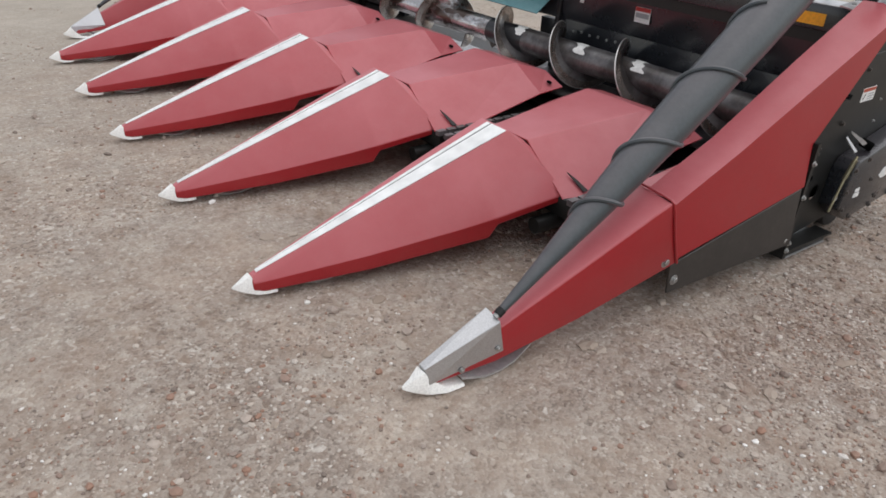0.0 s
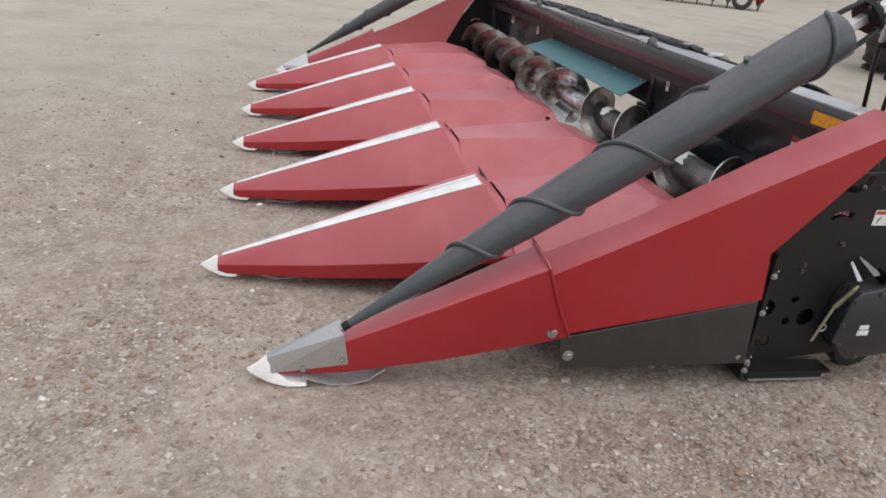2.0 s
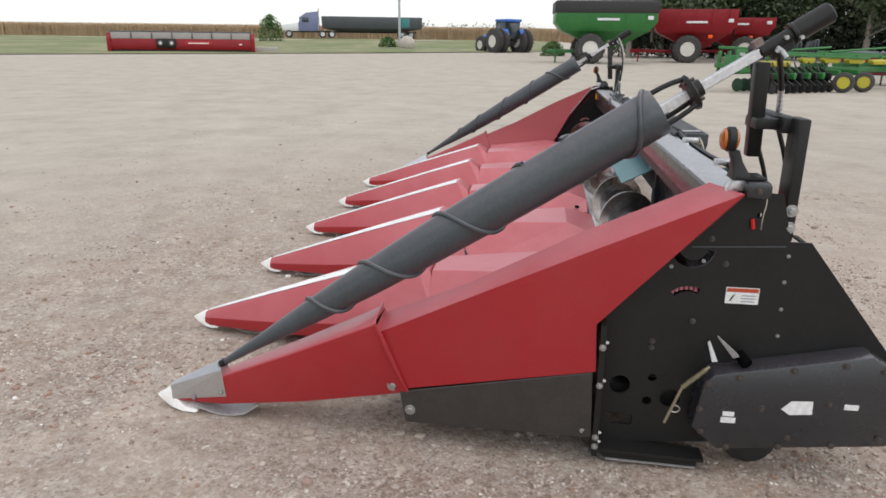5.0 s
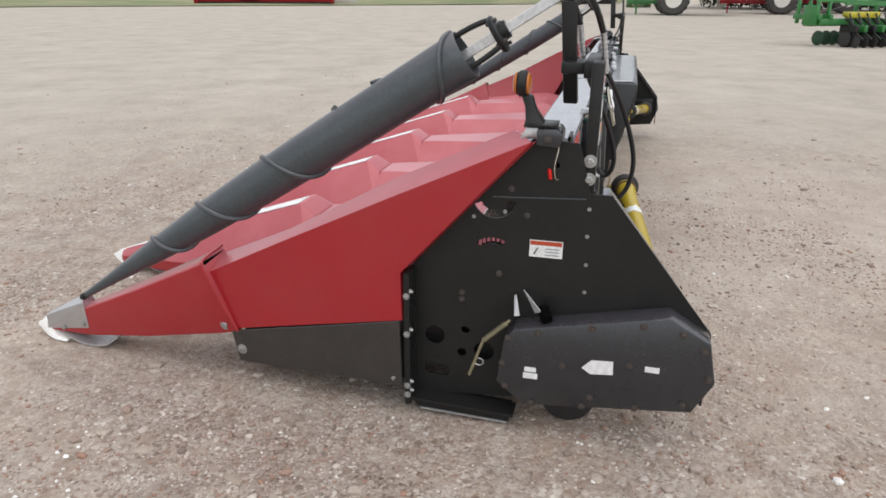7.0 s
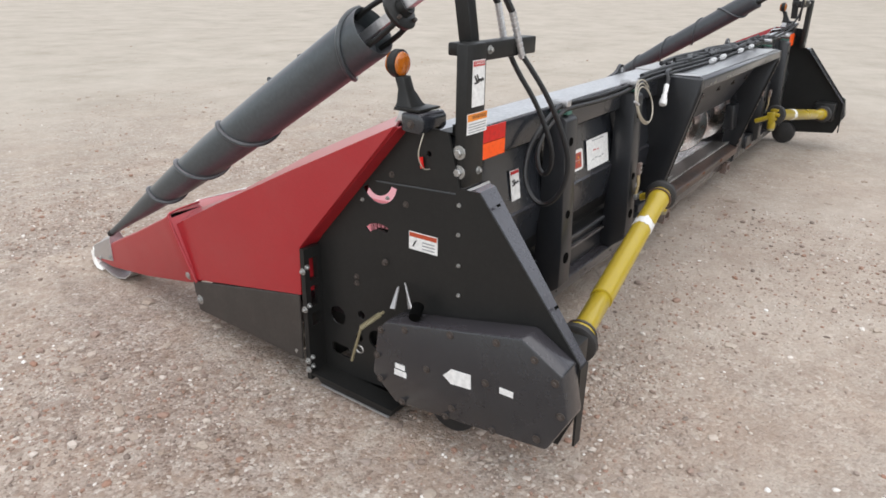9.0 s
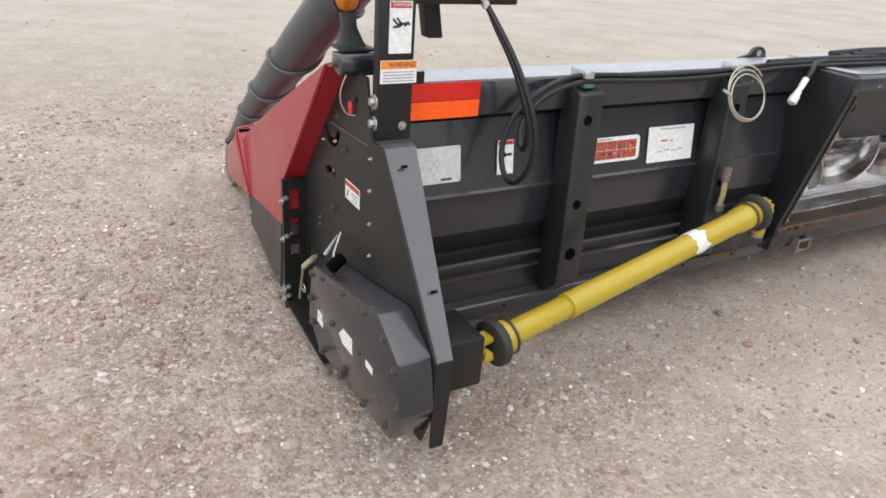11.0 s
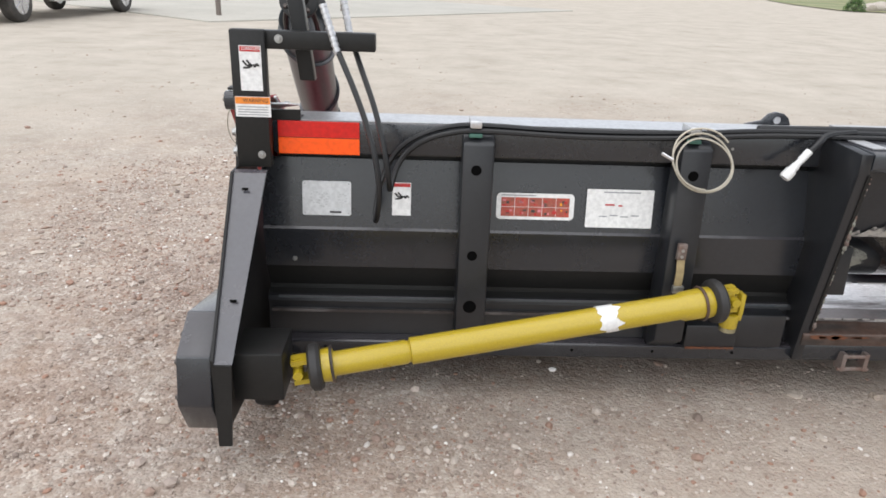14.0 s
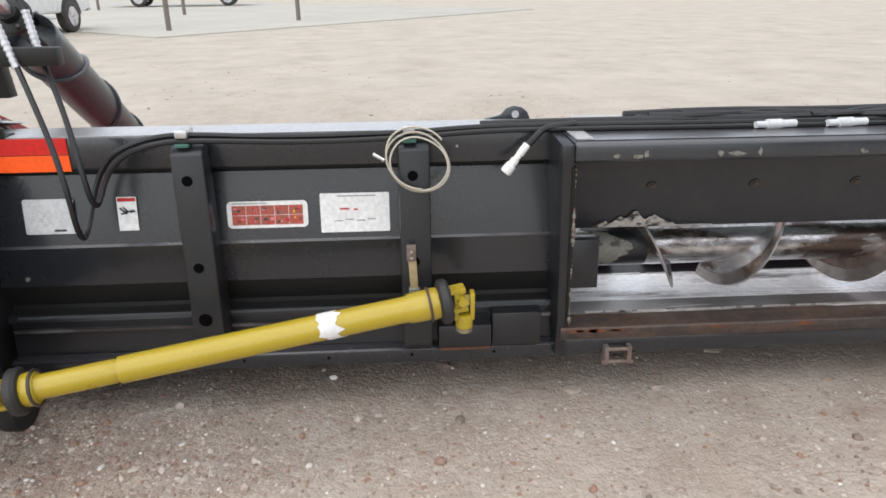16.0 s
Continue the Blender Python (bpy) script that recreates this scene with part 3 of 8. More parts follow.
def build_clods():
    """Flat crumbs of packed earth kicked loose on the bare parts of the yard."""
    rng = np.random.default_rng(9)
    ico = B()
    bmesh.ops.create_icosphere(ico, subdivisions=2, radius=1)
    base = np.array([v.co[:] for v in ico.verts])
    faces = np.array([[v.index for v in f.verts] for f in ico.faces])
    ico.free()
    n = 5200
    xs = np.concatenate([rng.uniform(-5, 2.5, n // 2), rng.uniform(-2.5, 4.5, n // 2)])
    ys = np.concatenate([rng.uniform(-1.6, 7, n // 2), rng.uniform(-4.2, 0.6, n // 2)])
    keep = np.array([noise.noise((x * 0.9, y * 0.9, 5.3)) * 0.9 + 0.25 for x, y in zip(xs, ys)]) > rng.random(n)
    xs, ys = xs[keep], ys[keep]
    n = len(xs)
    r = 0.005 + 0.016 * rng.random(n) ** 2.6
    sc = np.stack([r * rng.uniform(0.9, 1.7, n), r * rng.uniform(0.7, 1.2, n), r * rng.uniform(0.25, 0.5, n)], 1)
    rough = rng.uniform(-0.3, 0.25, (n, len(base), 1))
    v = base[None] * (1 + rough) * sc[:, None]
    ang = rng.uniform(0, 6.28, n)
    c, s = np.cos(ang)[:, None], np.sin(ang)[:, None]
    v = np.stack([v[..., 0] * c - v[..., 1] * s, v[..., 0] * s + v[..., 1] * c, v[..., 2]], -1)
    v += np.stack([xs, ys, sc[:, 2] * 0.25], 1)[:, None]
    me = bpy.data.meshes.new("clods")
    me.from_pydata(v.reshape(-1, 3).tolist(), [], (faces[None] + (np.arange(n) * len(base))[:, None, None]).reshape(-1, 3).tolist())
    me.materials.append(CLOD)
    tagged(new("clods", me), "crumbled clods of packed tan earth on the yard", "earth", kind="stuff")


build_ground()
build_pebbles()
build_clods()

# ---- corn head ----
ROW = 0.762
SPAN = 6 * ROW
head = thing("corn_head", label="red six-row corn head resting on its skids on gravel", category="corn header")


def end_x(far):
    return (lambda x: SPAN - x) if far else (lambda x: x)


def tip_shape(rows):
    """Sections across a point: centre, y, top, bottom, half width above, half width below."""
    bm = B()
    loft(bm, [[(c - wt, y, zt), (c + wt, y, zt), (c + (wt + wb) / 2, y, zt * 0.36 + zb * 0.64), (c + wb, y, zb), (c - wb, y, zb), (c - (wt + wb) / 2, y, zt * 0.36 + zb * 0.64)]
              for c, y, zt, zb, wt, wb in rows])
    return bm


def build_snout(k):
    c = ROW * k
    # y, half top, half fold, z top, z fold, z bottom
    rows = [(-0.055, 0.010, 0.024, 0.074, 0.052, 0.030), (-0.085, 0.012, 0.040, 0.088, 0.060, 0.026), (-0.40, 0.036, 0.128, 0.196, 0.098, 0.046), (-0.70, 0.057, 0.205, 0.297, 0.142, 0.082),
            (-0.80, 0.063, 0.231, 0.330, 0.160, 0.094), (-0.83, 0.065, 0.239, 0.340, 0.165, 0.140), (-0.985, 0.074, 0.280, 0.390, 0.205, 0.184)]
    secs = []
    for y, wt, wf, zt, zf, zb in rows:
        slant = 0.11 if y < -0.9 else 0.0
        secs.append([(c - wt, y, zt), (c + wt, y, zt), (c + wf, y - slant, zf), (c + wf, y - slant, zb), (c - wf, y - slant, zb), (c - wf, y - slant, zf)])
    secs.append([(c - 0.085, -1.05, 0.345), (c + 0.085, -1.05, 0.345), (c + 0.262, -1.13, 0.222), (c + 0.262, -1.13, 0.2), (c - 0.262, -1.13, 0.2), (c - 0.262, -1.13, 0.222)])
    bm = loft(B(), secs)
    bevel(bm, 0.004, 2, 12)
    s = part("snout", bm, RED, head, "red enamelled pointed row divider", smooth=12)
    # white stripe in two bands either side of the ridge seam
    for a, b in ((-1.0, 0.08), (0.16, 0.42)):
        bm = B()
        top = []
        for y, w, z in ((-0.072, 0.0118, 0.0830), (-0.40, 0.0365, 0.1965), (-0.70, 0.0575, 0.2975), (-0.975, 0.0735, 0.3870)):
            top.append([(c + a * w, y, z + 0.0035), (c + b * w, y, z + 0.0035), (c + b * w, y, z + 0.001), (c + a * w, y, z + 0.001)])
        loft(bm, top)
        part("stripe", bm, WHITE, s, "white stripe decal")
    bm = B()
    loft(bm, [[(c + 0.085 * w, y, z + 0.003), (c + 0.155 * w, y, z + 0.003), (c + 0.155 * w, y, z), (c + 0.085 * w, y, z)] for y, w, z in ((-0.072, 0.0118, 0.0830), (-0.40, 0.0365, 0.1965), (-0.70, 0.0575, 0.2975), (-0.975, 0.0735, 0.3870))])
    part("seam", bm, INK, s)
    # moulded point: a nose with a thin sole running back under the sheet
    bm = tip_shape([(c, 0.004, 0.049, 0.043, 0.003, 0.004), (c, -0.020, 0.060, 0.030, 0.008, 0.015), (c, -0.052, 0.079, 0.018, 0.0130, 0.027),
                    (c, -0.066, 0.058, 0.015, 0.018, 0.034), (c, -0.098, 0.031, 0.016, 0.036, 0.046), (c, -0.124, 0.027, 0.019, 0.040, 0.051)])
    bevel(bm, 0.003, 2)
    part("snout_tip", bm, CREAM, s, "cream plastic point")
    skid(s, c, -0.17)
    return s


def skid(parent, c, y0):
    bm = B()
    pts = [(y0, 0.034), (y0 - 0.03, 0.022), (y0 - 0.08, 0.006), (y0 - 0.13, 0.003), (y0 - 0.18, 0.014), (y0 - 0.23, 0.05)]
    secs = [[(c - 0.046, y, z), (c + 0.046, y, z), (c + 0.046, y, z + 0.006), (c - 0.046, y, z + 0.006)] for y, z in pts]
    loft(bm, secs)
    part("skid_plate", bm, SKIDM, parent, "bent grey steel wear plate")


def build_hood(k):
    c = ROW * k
    bm = B()
    secs = []
    for y, wt, zt, we, ze in ((-1.06, 0.092, 0.346, 0.300, 0.196), (-1.15, 0.100, 0.354, 0.336, 0.190), (-1.605, 0.157, 0.386, 0.335, 0.289), (-1.750, 0.205, 0.344, 0.328, 0.298)):
        secs.append([(c - we, y, ze), (c - wt, y, zt), (c + wt, y, zt), (c + we, y, ze)])
    rings = [[bm.verts.new(p) for p in s] for s in secs]
    for a, b in zip(rings, rings[1:]):
        for i in range(3):
            bm.faces.new((a[i], a[i + 1], b[i + 1], b[i]))
    shell(bm, 0.006)
    bevel(bm, 0.002, 1, 20)
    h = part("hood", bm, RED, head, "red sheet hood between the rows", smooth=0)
    for sx in (-1, 1):
        bm = B()
        d = Vector((sx * 0.46, -0.05, 1)).normalized()
        lathe(bm, (c + sx * 0.296, -1.690, 0.3190), d, [(0, 0.013), (0.002, 0.013), (0.0025, 0.012)], 14)
        part("hood_hole", bm, HOLE, h, "dark round fixing hole")
        bm = B()
        poly(bm, [(c + sx * 0.240, -1.124, 0.266), (c + sx * 0.270, -1.130, 0.246), (c + sx * 0.312, -1.140, 0.216), (c + sx * 0.315, -1.160, 0.216), (c + sx * 0.272, -1.143, 0.244)], [(0, 1, 2, 3, 4)])
        shell(bm, 0.004)
        part("rubber_flap", bm, RUBBER, h, "black rubber ear saver")


def build_row_unit(i):
    c = ROW * (i + 0.5)
    u = part("row_unit", box(B(), c - 0.30, c - 0.05, -1.66, -1.06, 0.13, 0.20), BLACK, head, "dark row unit under the hoods")
    part("deck_plate", bevel(box(B(), c + 0.05, c + 0.30, -1.66, -1.06, 0.13, 0.20), 0.004), BLACK, u)
    for sx in (-1, 1):
        bm = box(B(), c + sx * 0.027 - 0.005, c + sx * 0.027 + 0.005, -1.66, -1.04, 0.208, 0.220)
        for j in range(13):
            y = -1.05 - 0.05 * j
            box(bm, c + sx * 0.027 - 0.012, c + sx * 0.027 + 0.012, y - 0.019, y + 0.019, 0.205, 0.225)
        part("gathering_chain", bm, AUGER, u, "oily steel gathering chain")
        part("stalk_roll", cyl(B(), (c + sx * 0.13, -0.98, 0.10), (c + sx * 0.10, -1.60, 0.10), 0.03, seg=12), BLACK, u, "worn dark stalk roll")
    bm = box(B(), c - 0.27, c + 0.27, -1.62, -1.48, 0.02, 0.13)
    part("gear_case", bevel(bm, 0.01), BLACK, u, "black cast gear case")


def build_cross_auger():
    a = thing("cross_auger")
    a.parent = head
    a["label"] = "worn steel cross auger with rusty flighting"
    y, z = -1.885, 0.405
    for x0, x1, m in ((0.10, 1.60, AUGER), (1.60, 1.88, MIDB), (1.88, 2.98, SHINY), (2.98, SPAN - 0.10, AUGER)):
        part("auger_tube", cyl(B(), (x0, y, z), (x1, y, z), 0.062, seg=28), m, a, "polished middle tube" if m is SHINY else "")

    def helix(x0, x1, pitch, hand, phase, r, material, name):
        n = int(abs(x1 - x0) / pitch * 40)
        bm = B()
        secs = []
        for i in range(n + 1):
            x = x0 + (x1 - x0) * i / n
            t = phase + hand * 2 * math.pi * (x - x0) / pitch
            cs, sn = math.cos(t), math.sin(t)
            secs.append([(x - 0.002, y + 0.06 * cs, z + 0.06 * sn), (x - 0.002, y + r * cs, z + r * sn), (x + 0.003, y + r * cs, z + r * sn), (x + 0.003, y + 0.06 * cs, z + 0.06 * sn)])
        loft(bm, secs)
        f = part(name, bm, material, a, smooth=50)
        bm = B()
        pts = []
        for i in range(n + 1):
            x = x0 + (x1 - x0) * i / n
            t = phase + hand * 2 * math.pi * (x - x0) / pitch
            pts.append((x, y + r * math.cos(t), z + r * math.sin(t)))
        sweep(bm, pts, 0.0030, 5)
        part("flight_edge", bm, BAND if material is AUGER_RUST else EDGE, f, "worn steel flight edge")
        secs = []
        for i in range(n + 1):
            x = x0 + (x1 - x0) * i / n
            t = phase + hand * 2 * math.pi * (x - x0) / pitch
            cs, sn = math.cos(t), math.sin(t)
            q = 0.098 + 0.008 * noise.noise((x * 14, r, 0))
            secs.append([(x + dx, y + rr * cs, z + rr * sn) for dx, rr in ((-0.0034, q), (-0.0034, r - 0.001), (0.0044, r - 0.001), (0.0044, q))])
        part("polished_band", loft(B(), secs), BAND, f, "scoured bright outer band of the flight", smooth=50)

    helix(0.14, 1.965, 0.40, 1, 0.655, 0.135, AUGER, "flighting")
    helix(SPAN - 0.14, 2.34, 0.40, -1, -0.267, 0.135, AUGER_RUST, "flighting")
    helix(2.34, 2.09, 0.40, -1, -0.267 + 2 * math.pi * (SPAN - 0.14 - 2.34) / 0.40, 0.135, SHINY, "flighting")
    # chipped paint bands left by the crop
    for x in (0.50, 0.86, 1.20, 1.62):
        bm = B()
        rng = random.Random(int(x * 100))
        secs = []
        for i in range(15):
            t = radians(30 + 9 * i)
            w = 0.018 + 0.022 * rng.random()
            xx = x + 0.05 * (i / 14) + 0.01 * rng.random()
            secs.append([(xx - w, y + r_ * math.cos(t), z + r_ * math.sin(t)) if s_ < 0 else (xx + w, y + r_ * math.cos(t), z + r_ * math.sin(t)) for s_, r_ in ((-1, 0.0625), (1, 0.0625), (1, 0.0637), (-1, 0.0637))])
        loft(bm, secs)
        part("paint_patch", bm, PAINTCHIP, a, "chipped white paint patch")
    rng = random.Random(77)
    secs = []
    for i in range(19):
        t = radians(118 + 6.5 * i)
        x0, x1 = 1.62 + 0.012 * rng.random(), 1.72 + 0.09 * math.sin(i * 0.19) + 0.03 * rng.random()
        secs.append([(xx, y + r_ * math.cos(t), z + r_ * math.sin(t)) for xx, r_ in ((x0, 0.0625), (x1, 0.0625), (x1, 0.0637), (x0, 0.0637))])
    part("paint_patch", loft(B(), secs), DRAB, a, "drab grey chipped paint patch")


def lean(bm, far):
    """Slants the sides of the feeder opening inwards towards their feet."""
    for v in bm.verts:
        v.co.x += (-1 if far else 1) * 0.043 * min(1, max(0, (0.775 - v.co.z) / 0.515))


def build_frame():
    # top beam
    bm = box(B(), 0.11, SPAN - 0.11, -2.075, -1.945, 0.722, 0.806)
    beam = part("top_beam", bevel(bm, 0.006), DARK, head, "charcoal painted square top beam")
    # pale strip added for the sky's reflection in the glossy charcoal top
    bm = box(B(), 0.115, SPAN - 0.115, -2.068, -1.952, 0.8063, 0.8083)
    part("top_strip", bm, GALV, beam, "pale strip painting the sky's sheen on the beam top")
    # added black block that keeps the gap under the beam dark
    part("seam_filler", box(B(), 0.11, SPAN - 0.11, -2.022, -1.955, 0.680, 0.7215), BLACK, beam)
    # folded back sheet, near and far of the feeder opening
    for x0, x1 in ((0.07, 1.585), (SPAN - 1.585, SPAN - 0.07)):
        for name, prof, m, lab in (("back_sheet", [(-2.034, 0.702), (-2.064, 0.520), (-2.070, 0.514), (-2.054, 0.400)], DARK, "charcoal folded back sheet"),
                                   ("recess_sheet", [(-2.053, 0.400), (-2.020, 0.330), (-2.022, 0.318), (-2.048, 0.313)], BLACK, "black recessed sheet"),
                                   ("lower_sheet", [(-2.046, 0.312), (-2.058, 0.310), (-2.062, 0.296), (-2.046, 0.290), (-2.056, 0.194)], MIDB, "black lower sheet with a ledge")):
            bm = prism(B(), prof + [(y + 0.010, z - 0.002) for y, z in reversed(prof)], "x", x0, x1)
            part(name, bm, m, head, lab, smooth=8)
        bm = prism(B(), [(-2.046, 0.194), (-2.088, 0.1905), (-2.094, 0.186), (-2.094, 0.147), (-2.086, 0.147), (-2.086, 0.182), (-2.046, 0.185)], "x", x0, x1)
        fl = part("bottom_flange", bevel(bm, 0.002), DARK, head, "charcoal bottom flange with small holes")
        for k in range(6):
            x = x0 + 0.16 + 0.235 * k
            part("hole", cyl(B(), (x, -2.092, 0.170), (x, -2.0948, 0.170), 0.0045, seg=10), HOLE, fl)
        part("ledge_edge", box(B(), x0 + 0.03, x1 - 0.03, -2.0645, -2.058, 0.306, 0.3125), POLY, head, "thin grey ledge edge")
    # trough: full depth at both ends, floor only behind the opening
    for x0, x1, first in ((0.08, 1.585, -40), (1.585, SPAN - 1.585, -58), (SPAN - 1.585, SPAN - 0.08, -40)):
        arc = [(-1.885 - 0.16 * math.cos(radians(a)), 0.405 + 0.16 * math.sin(radians(a))) for a in range(first, -105, -12)] + [(-1.80, 0.252), (-1.72, 0.27)]
        if first < -20:
            arc = [(-2.065, 0.272), (-2.03, 0.266), (-1.95, 0.254), (-1.885, 0.248), (-1.80, 0.252), (-1.72, 0.27)]
        if first < -50:
            arc = [(-1.965, 0.2565), (-1.95, 0.254), (-1.885, 0.248), (-1.80, 0.252), (-1.775, 0.2575)]
            apron = [(-2.068, 0.2725), (-2.03, 0.266), (-1.967, 0.2569)]
            part("trough_apron", prism(B(), apron + [(y, z - 0.008) for y, z in reversed(apron)], "x", x0, x1), APRON, head, "greasy scraped apron of the auger trough", smooth=40)
            rise = [(-1.772, 0.2583), (-1.72, 0.27)]
            part("trough_front", prism(B(), rise + [(y, z - 0.008) for y, z in reversed(rise)], "x", x0, x1), MIDB, head, "black front rise of the auger trough", smooth=40)
            for xa, xb in ((1.62, 1.93), (1.95, 2.10), (2.14, 2.62), (2.65, 2.96)):
                part("scratch", box(B(), xa, xb, -1.779, -1.772, 0.2570, 0.2600), EDGE, head, "bright scratched trough seam")
        bm = prism(B(), arc + [(y, z - 0.008) for y, z in reversed(arc)], "x", x0, x1)
        part("auger_trough", bm, SCUFF if first < -50 else AUGER, head, "scoured bare metal auger trough" if first < -50 else "dark worn auger trough", smooth=40)
    bm = prism(B(), [(-2.035, 0.225), (-1.66, 0.22), (-1.66, 0.16), (-2.04, 0.145)], "x", 0.07, SPAN - 0.07)
    part("floor_beam", bm, BLACK, head)
    # upright channels
    for x in (0.592, 1.148, SPAN - 0.592 - 0.08, SPAN - 1.148 - 0.08):
        bm = prism(B(), [(-2.060, 0.78), (-2.10, 0.790), (-2.132, 0.772), (-2.15, 0.33), (-2.150, 0.235), (-2.098, 0.1925), (-2.05, 0.1955), (-2.06, 0.50)], "x", x, x + 0.08)
        p = part("upright", bevel(bm, 0.006), MIDB, head, "black back upright with round holes")
        for z, r, yy in ((0.705, 0.0135, -2.1358), (0.476, 0.0135, -2.1455), (0.330, 0.018, -2.1515)):
            bm = cyl(B(), (x + 0.036, yy + 0.002, z), (x + 0.036, yy, z), r, seg=16)
            part("hole", bm, HOLE, p)
    # feeder opening
    xl, xr = 1.555, SPAN - 1.555
    bm = prism(B(), [(-2.075, 0.802), (-2.238, 0.805), (-2.250, 0.800), (-2.250, 0.762), (-2.234, 0.754), (-2.075, 0.740)], "x", xl + 0.0105, xr - 0.0105)
    lip = part("opening_lip", bevel(bm, 0.005), LIPM, head, "charcoal lip over the feeder opening")
    rng = random.Random(5)
    for x, w, h in ((1.665, 0.008, 0.006), (1.715, 0.016, 0.005), (1.735, 0.007, 0.010), (1.915, 0.010, 0.008), (1.955, 0.022, 0.006), (2.012, 0.005, 0.012), (2.27, 0.012, 0.006), (2.41, 0.018, 0.005), (2.66, 0.010, 0.008)):
        ring_ = [(x + w * math.cos(a) * rng.uniform(0.6, 1.2), 0.766 + h + h * math.sin(a) * rng.uniform(0.6, 1.2)) for a in [0.7 * i for i in range(9)]]
        part("paint_chip", prism(B(), ring_, "y", -2.2510, -2.2495), DRAB, lip, "chip worn through to grey metal")
    bm = B()
    prism(bm, [(-2.085, 0.803), (-2.230, 0.8055), (-2.230, 0.8075), (-2.085, 0.805)], "x", xl + 0.015, xr - 0.015)
    part("worn_top", bm, LIPM, lip, "dusty upper face")
    bm = prism(B(), [(-2.10, 0.8050), (-2.222, 0.8075), (-2.222, 0.8092), (-2.10, 0.8067)], "x", xl + 0.018, xl + 0.060)
    part("worn_corner", bm, SKIDM, lip, "bare scraped corner")
    bm = prism(B(), [(-2.164, 0.757), (-2.034, 0.516), (-2.024, 0.518), (-2.152, 0.757)], "x", xl, xr)
    pl = part("hanging_plate", bm, PLATE, lip, "black scuffed plate over the opening")
    for i in range(5):
        x = xl + 0.253 + 0.277 * i
        part("washer", cyl(B(), (x, -2.1075, 0.659), (x, -2.1125, 0.6565), 0.014, seg=18), HOLE, pl)
        bolt(pl, (x, -2.1115, 0.657), (0, -1, -0.5), 0.008, 0.007, DULL)
    bm = B()
    pts = [(xl + 0.125 + 0.0065 * i, 0.533 + 0.075 * max(0.04, (math.sin(math.pi * min(1, i / 36)) ** 0.8) * (0.5 + 0.5 * noise.noise((i * 0.21, 0, 0))) + 0.10 * noise.noise((i * 0.9, 3, 0))) * (1 if i < 36 else 0.25)) for i in range(53)]
    prism_pts = [(x, -2.0355 - (z - 0.516) * 0.520, z - 0.012) for x, z in pts]
    low = [(x, -2.0358, 0.5165) for x, z in pts]
    vs = [bm.verts.new(p) for p in prism_pts]
    ws = [bm.verts.new(p) for p in low]
    for i in range(len(vs) - 1):
        bm.faces.new((ws[i], ws[i + 1], vs[i + 1], vs[i]))
    shell(bm, 0.001)
    part("bare_patch", bm, CHIPPED, pl, "bare scraped metal patch")
    for far in (0, 1):
        X = end_x(far)
        bm = prism(B(), [(-2.03, 0.806), (-2.15, 0.803), (-2.249, 0.800), (-2.249, 0.748), (-2.117, 0.26), (-2.108, 0.16), (-2.03, 0.15)], "x", X(1.534), X(1.563))
        lean(bm, far)
        part("gusset", bevel(bm, 0.003), MIDB, head, "black side gusset of the feeder opening")
        bm = B()
        prism(bm, [(-2.252, 0.748), (-2.121, 0.262), (-2.110, 0.262), (-2.240, 0.748)], "x", X(1.558), X(1.567))
        lean(bm, far)
        oe = part("opening_edge", bm, BLACK, head, "black worn opening edge")
        rng = random.Random(31 + far)
        for k in range(46):
            f = (k + rng.random()) / 46
            if noise.noise((f * 9, 4 + far, 0)) < -0.12:
                continue
            w = rng.uniform(0.0012, 0.0034) * (2.0 if 0.25 < f < 0.42 or f > 0.9 else 1.0)
            bm = B()
            bmesh.ops.create_icosphere(bm, subdivisions=1, radius=1)
            for v in bm.verts:
                v.co = Vector((X(1.5665) + v.co.x * w, -2.2510 + 0.130 * f + v.co.y * w, 0.741 - 0.480 * f + v.co.z * w * rng.uniform(1.2, 2.6)))
            lean(bm, far)
            part("worn_spot", bm, rng.choice((LATCHM, LATCHM, DRAB)), oe, "paint worn to rusty metal")
        bm = prism(B(), [(-2.04, 0.50), (-2.085, 0.50), (-2.095, 0.36), (-2.04, 0.36)], "x", X(1.580), X(1.690))
        part("corner_fill", bevel(bm, 0.003), MIDB, head)
        # latch under the sill
        bm = B()
        for dx in (-0.033, 0.033):
            box(bm, X(1.758) + dx - 0.006, X(1.758) + dx + 0.006, -2.124, -2.09, 0.130, 0.186)
        cyl(bm, (X(1.758) - 0.046, -2.118, 0.136), (X(1.758) + 0.046, -2.118, 0.136), 0.006, seg=10)
        cyl(bm, (X(1.758) - 0.036, -2.118, 0.176), (X(1.758) + 0.036, -2.118, 0.176), 0.006, seg=10)
        part("latch", bm, LATCHM, head, "rusty steel latch")
    bm = prism(B(), [(-2.02, 0.256), (-2.055, 0.262), (-2.064, 0.264), (-2.118, 0.250), (-2.122, 0.246), (-2.118, 0.210), (-2.02, 0.210)], "x", xl + 0.032, xr - 0.032)
    part("sill", bevel(bm, 0.004), RUSTY, head, "rusty scraped sill under the opening")
    bm = prism(B(), [(-2.03, 0.209), (-2.100, 0.209), (-2.104, 0.190), (-2.096, 0.150), (-2.03, 0.150)], "x", xl + 0.031, xr - 0.031)
    part("lower_rail", bevel(bm, 0.004), DARK, head, "black lower rail")
    for k in range(26):
        x0 = 1.66 + 0.052 * k + rng.uniform(0, 0.02)
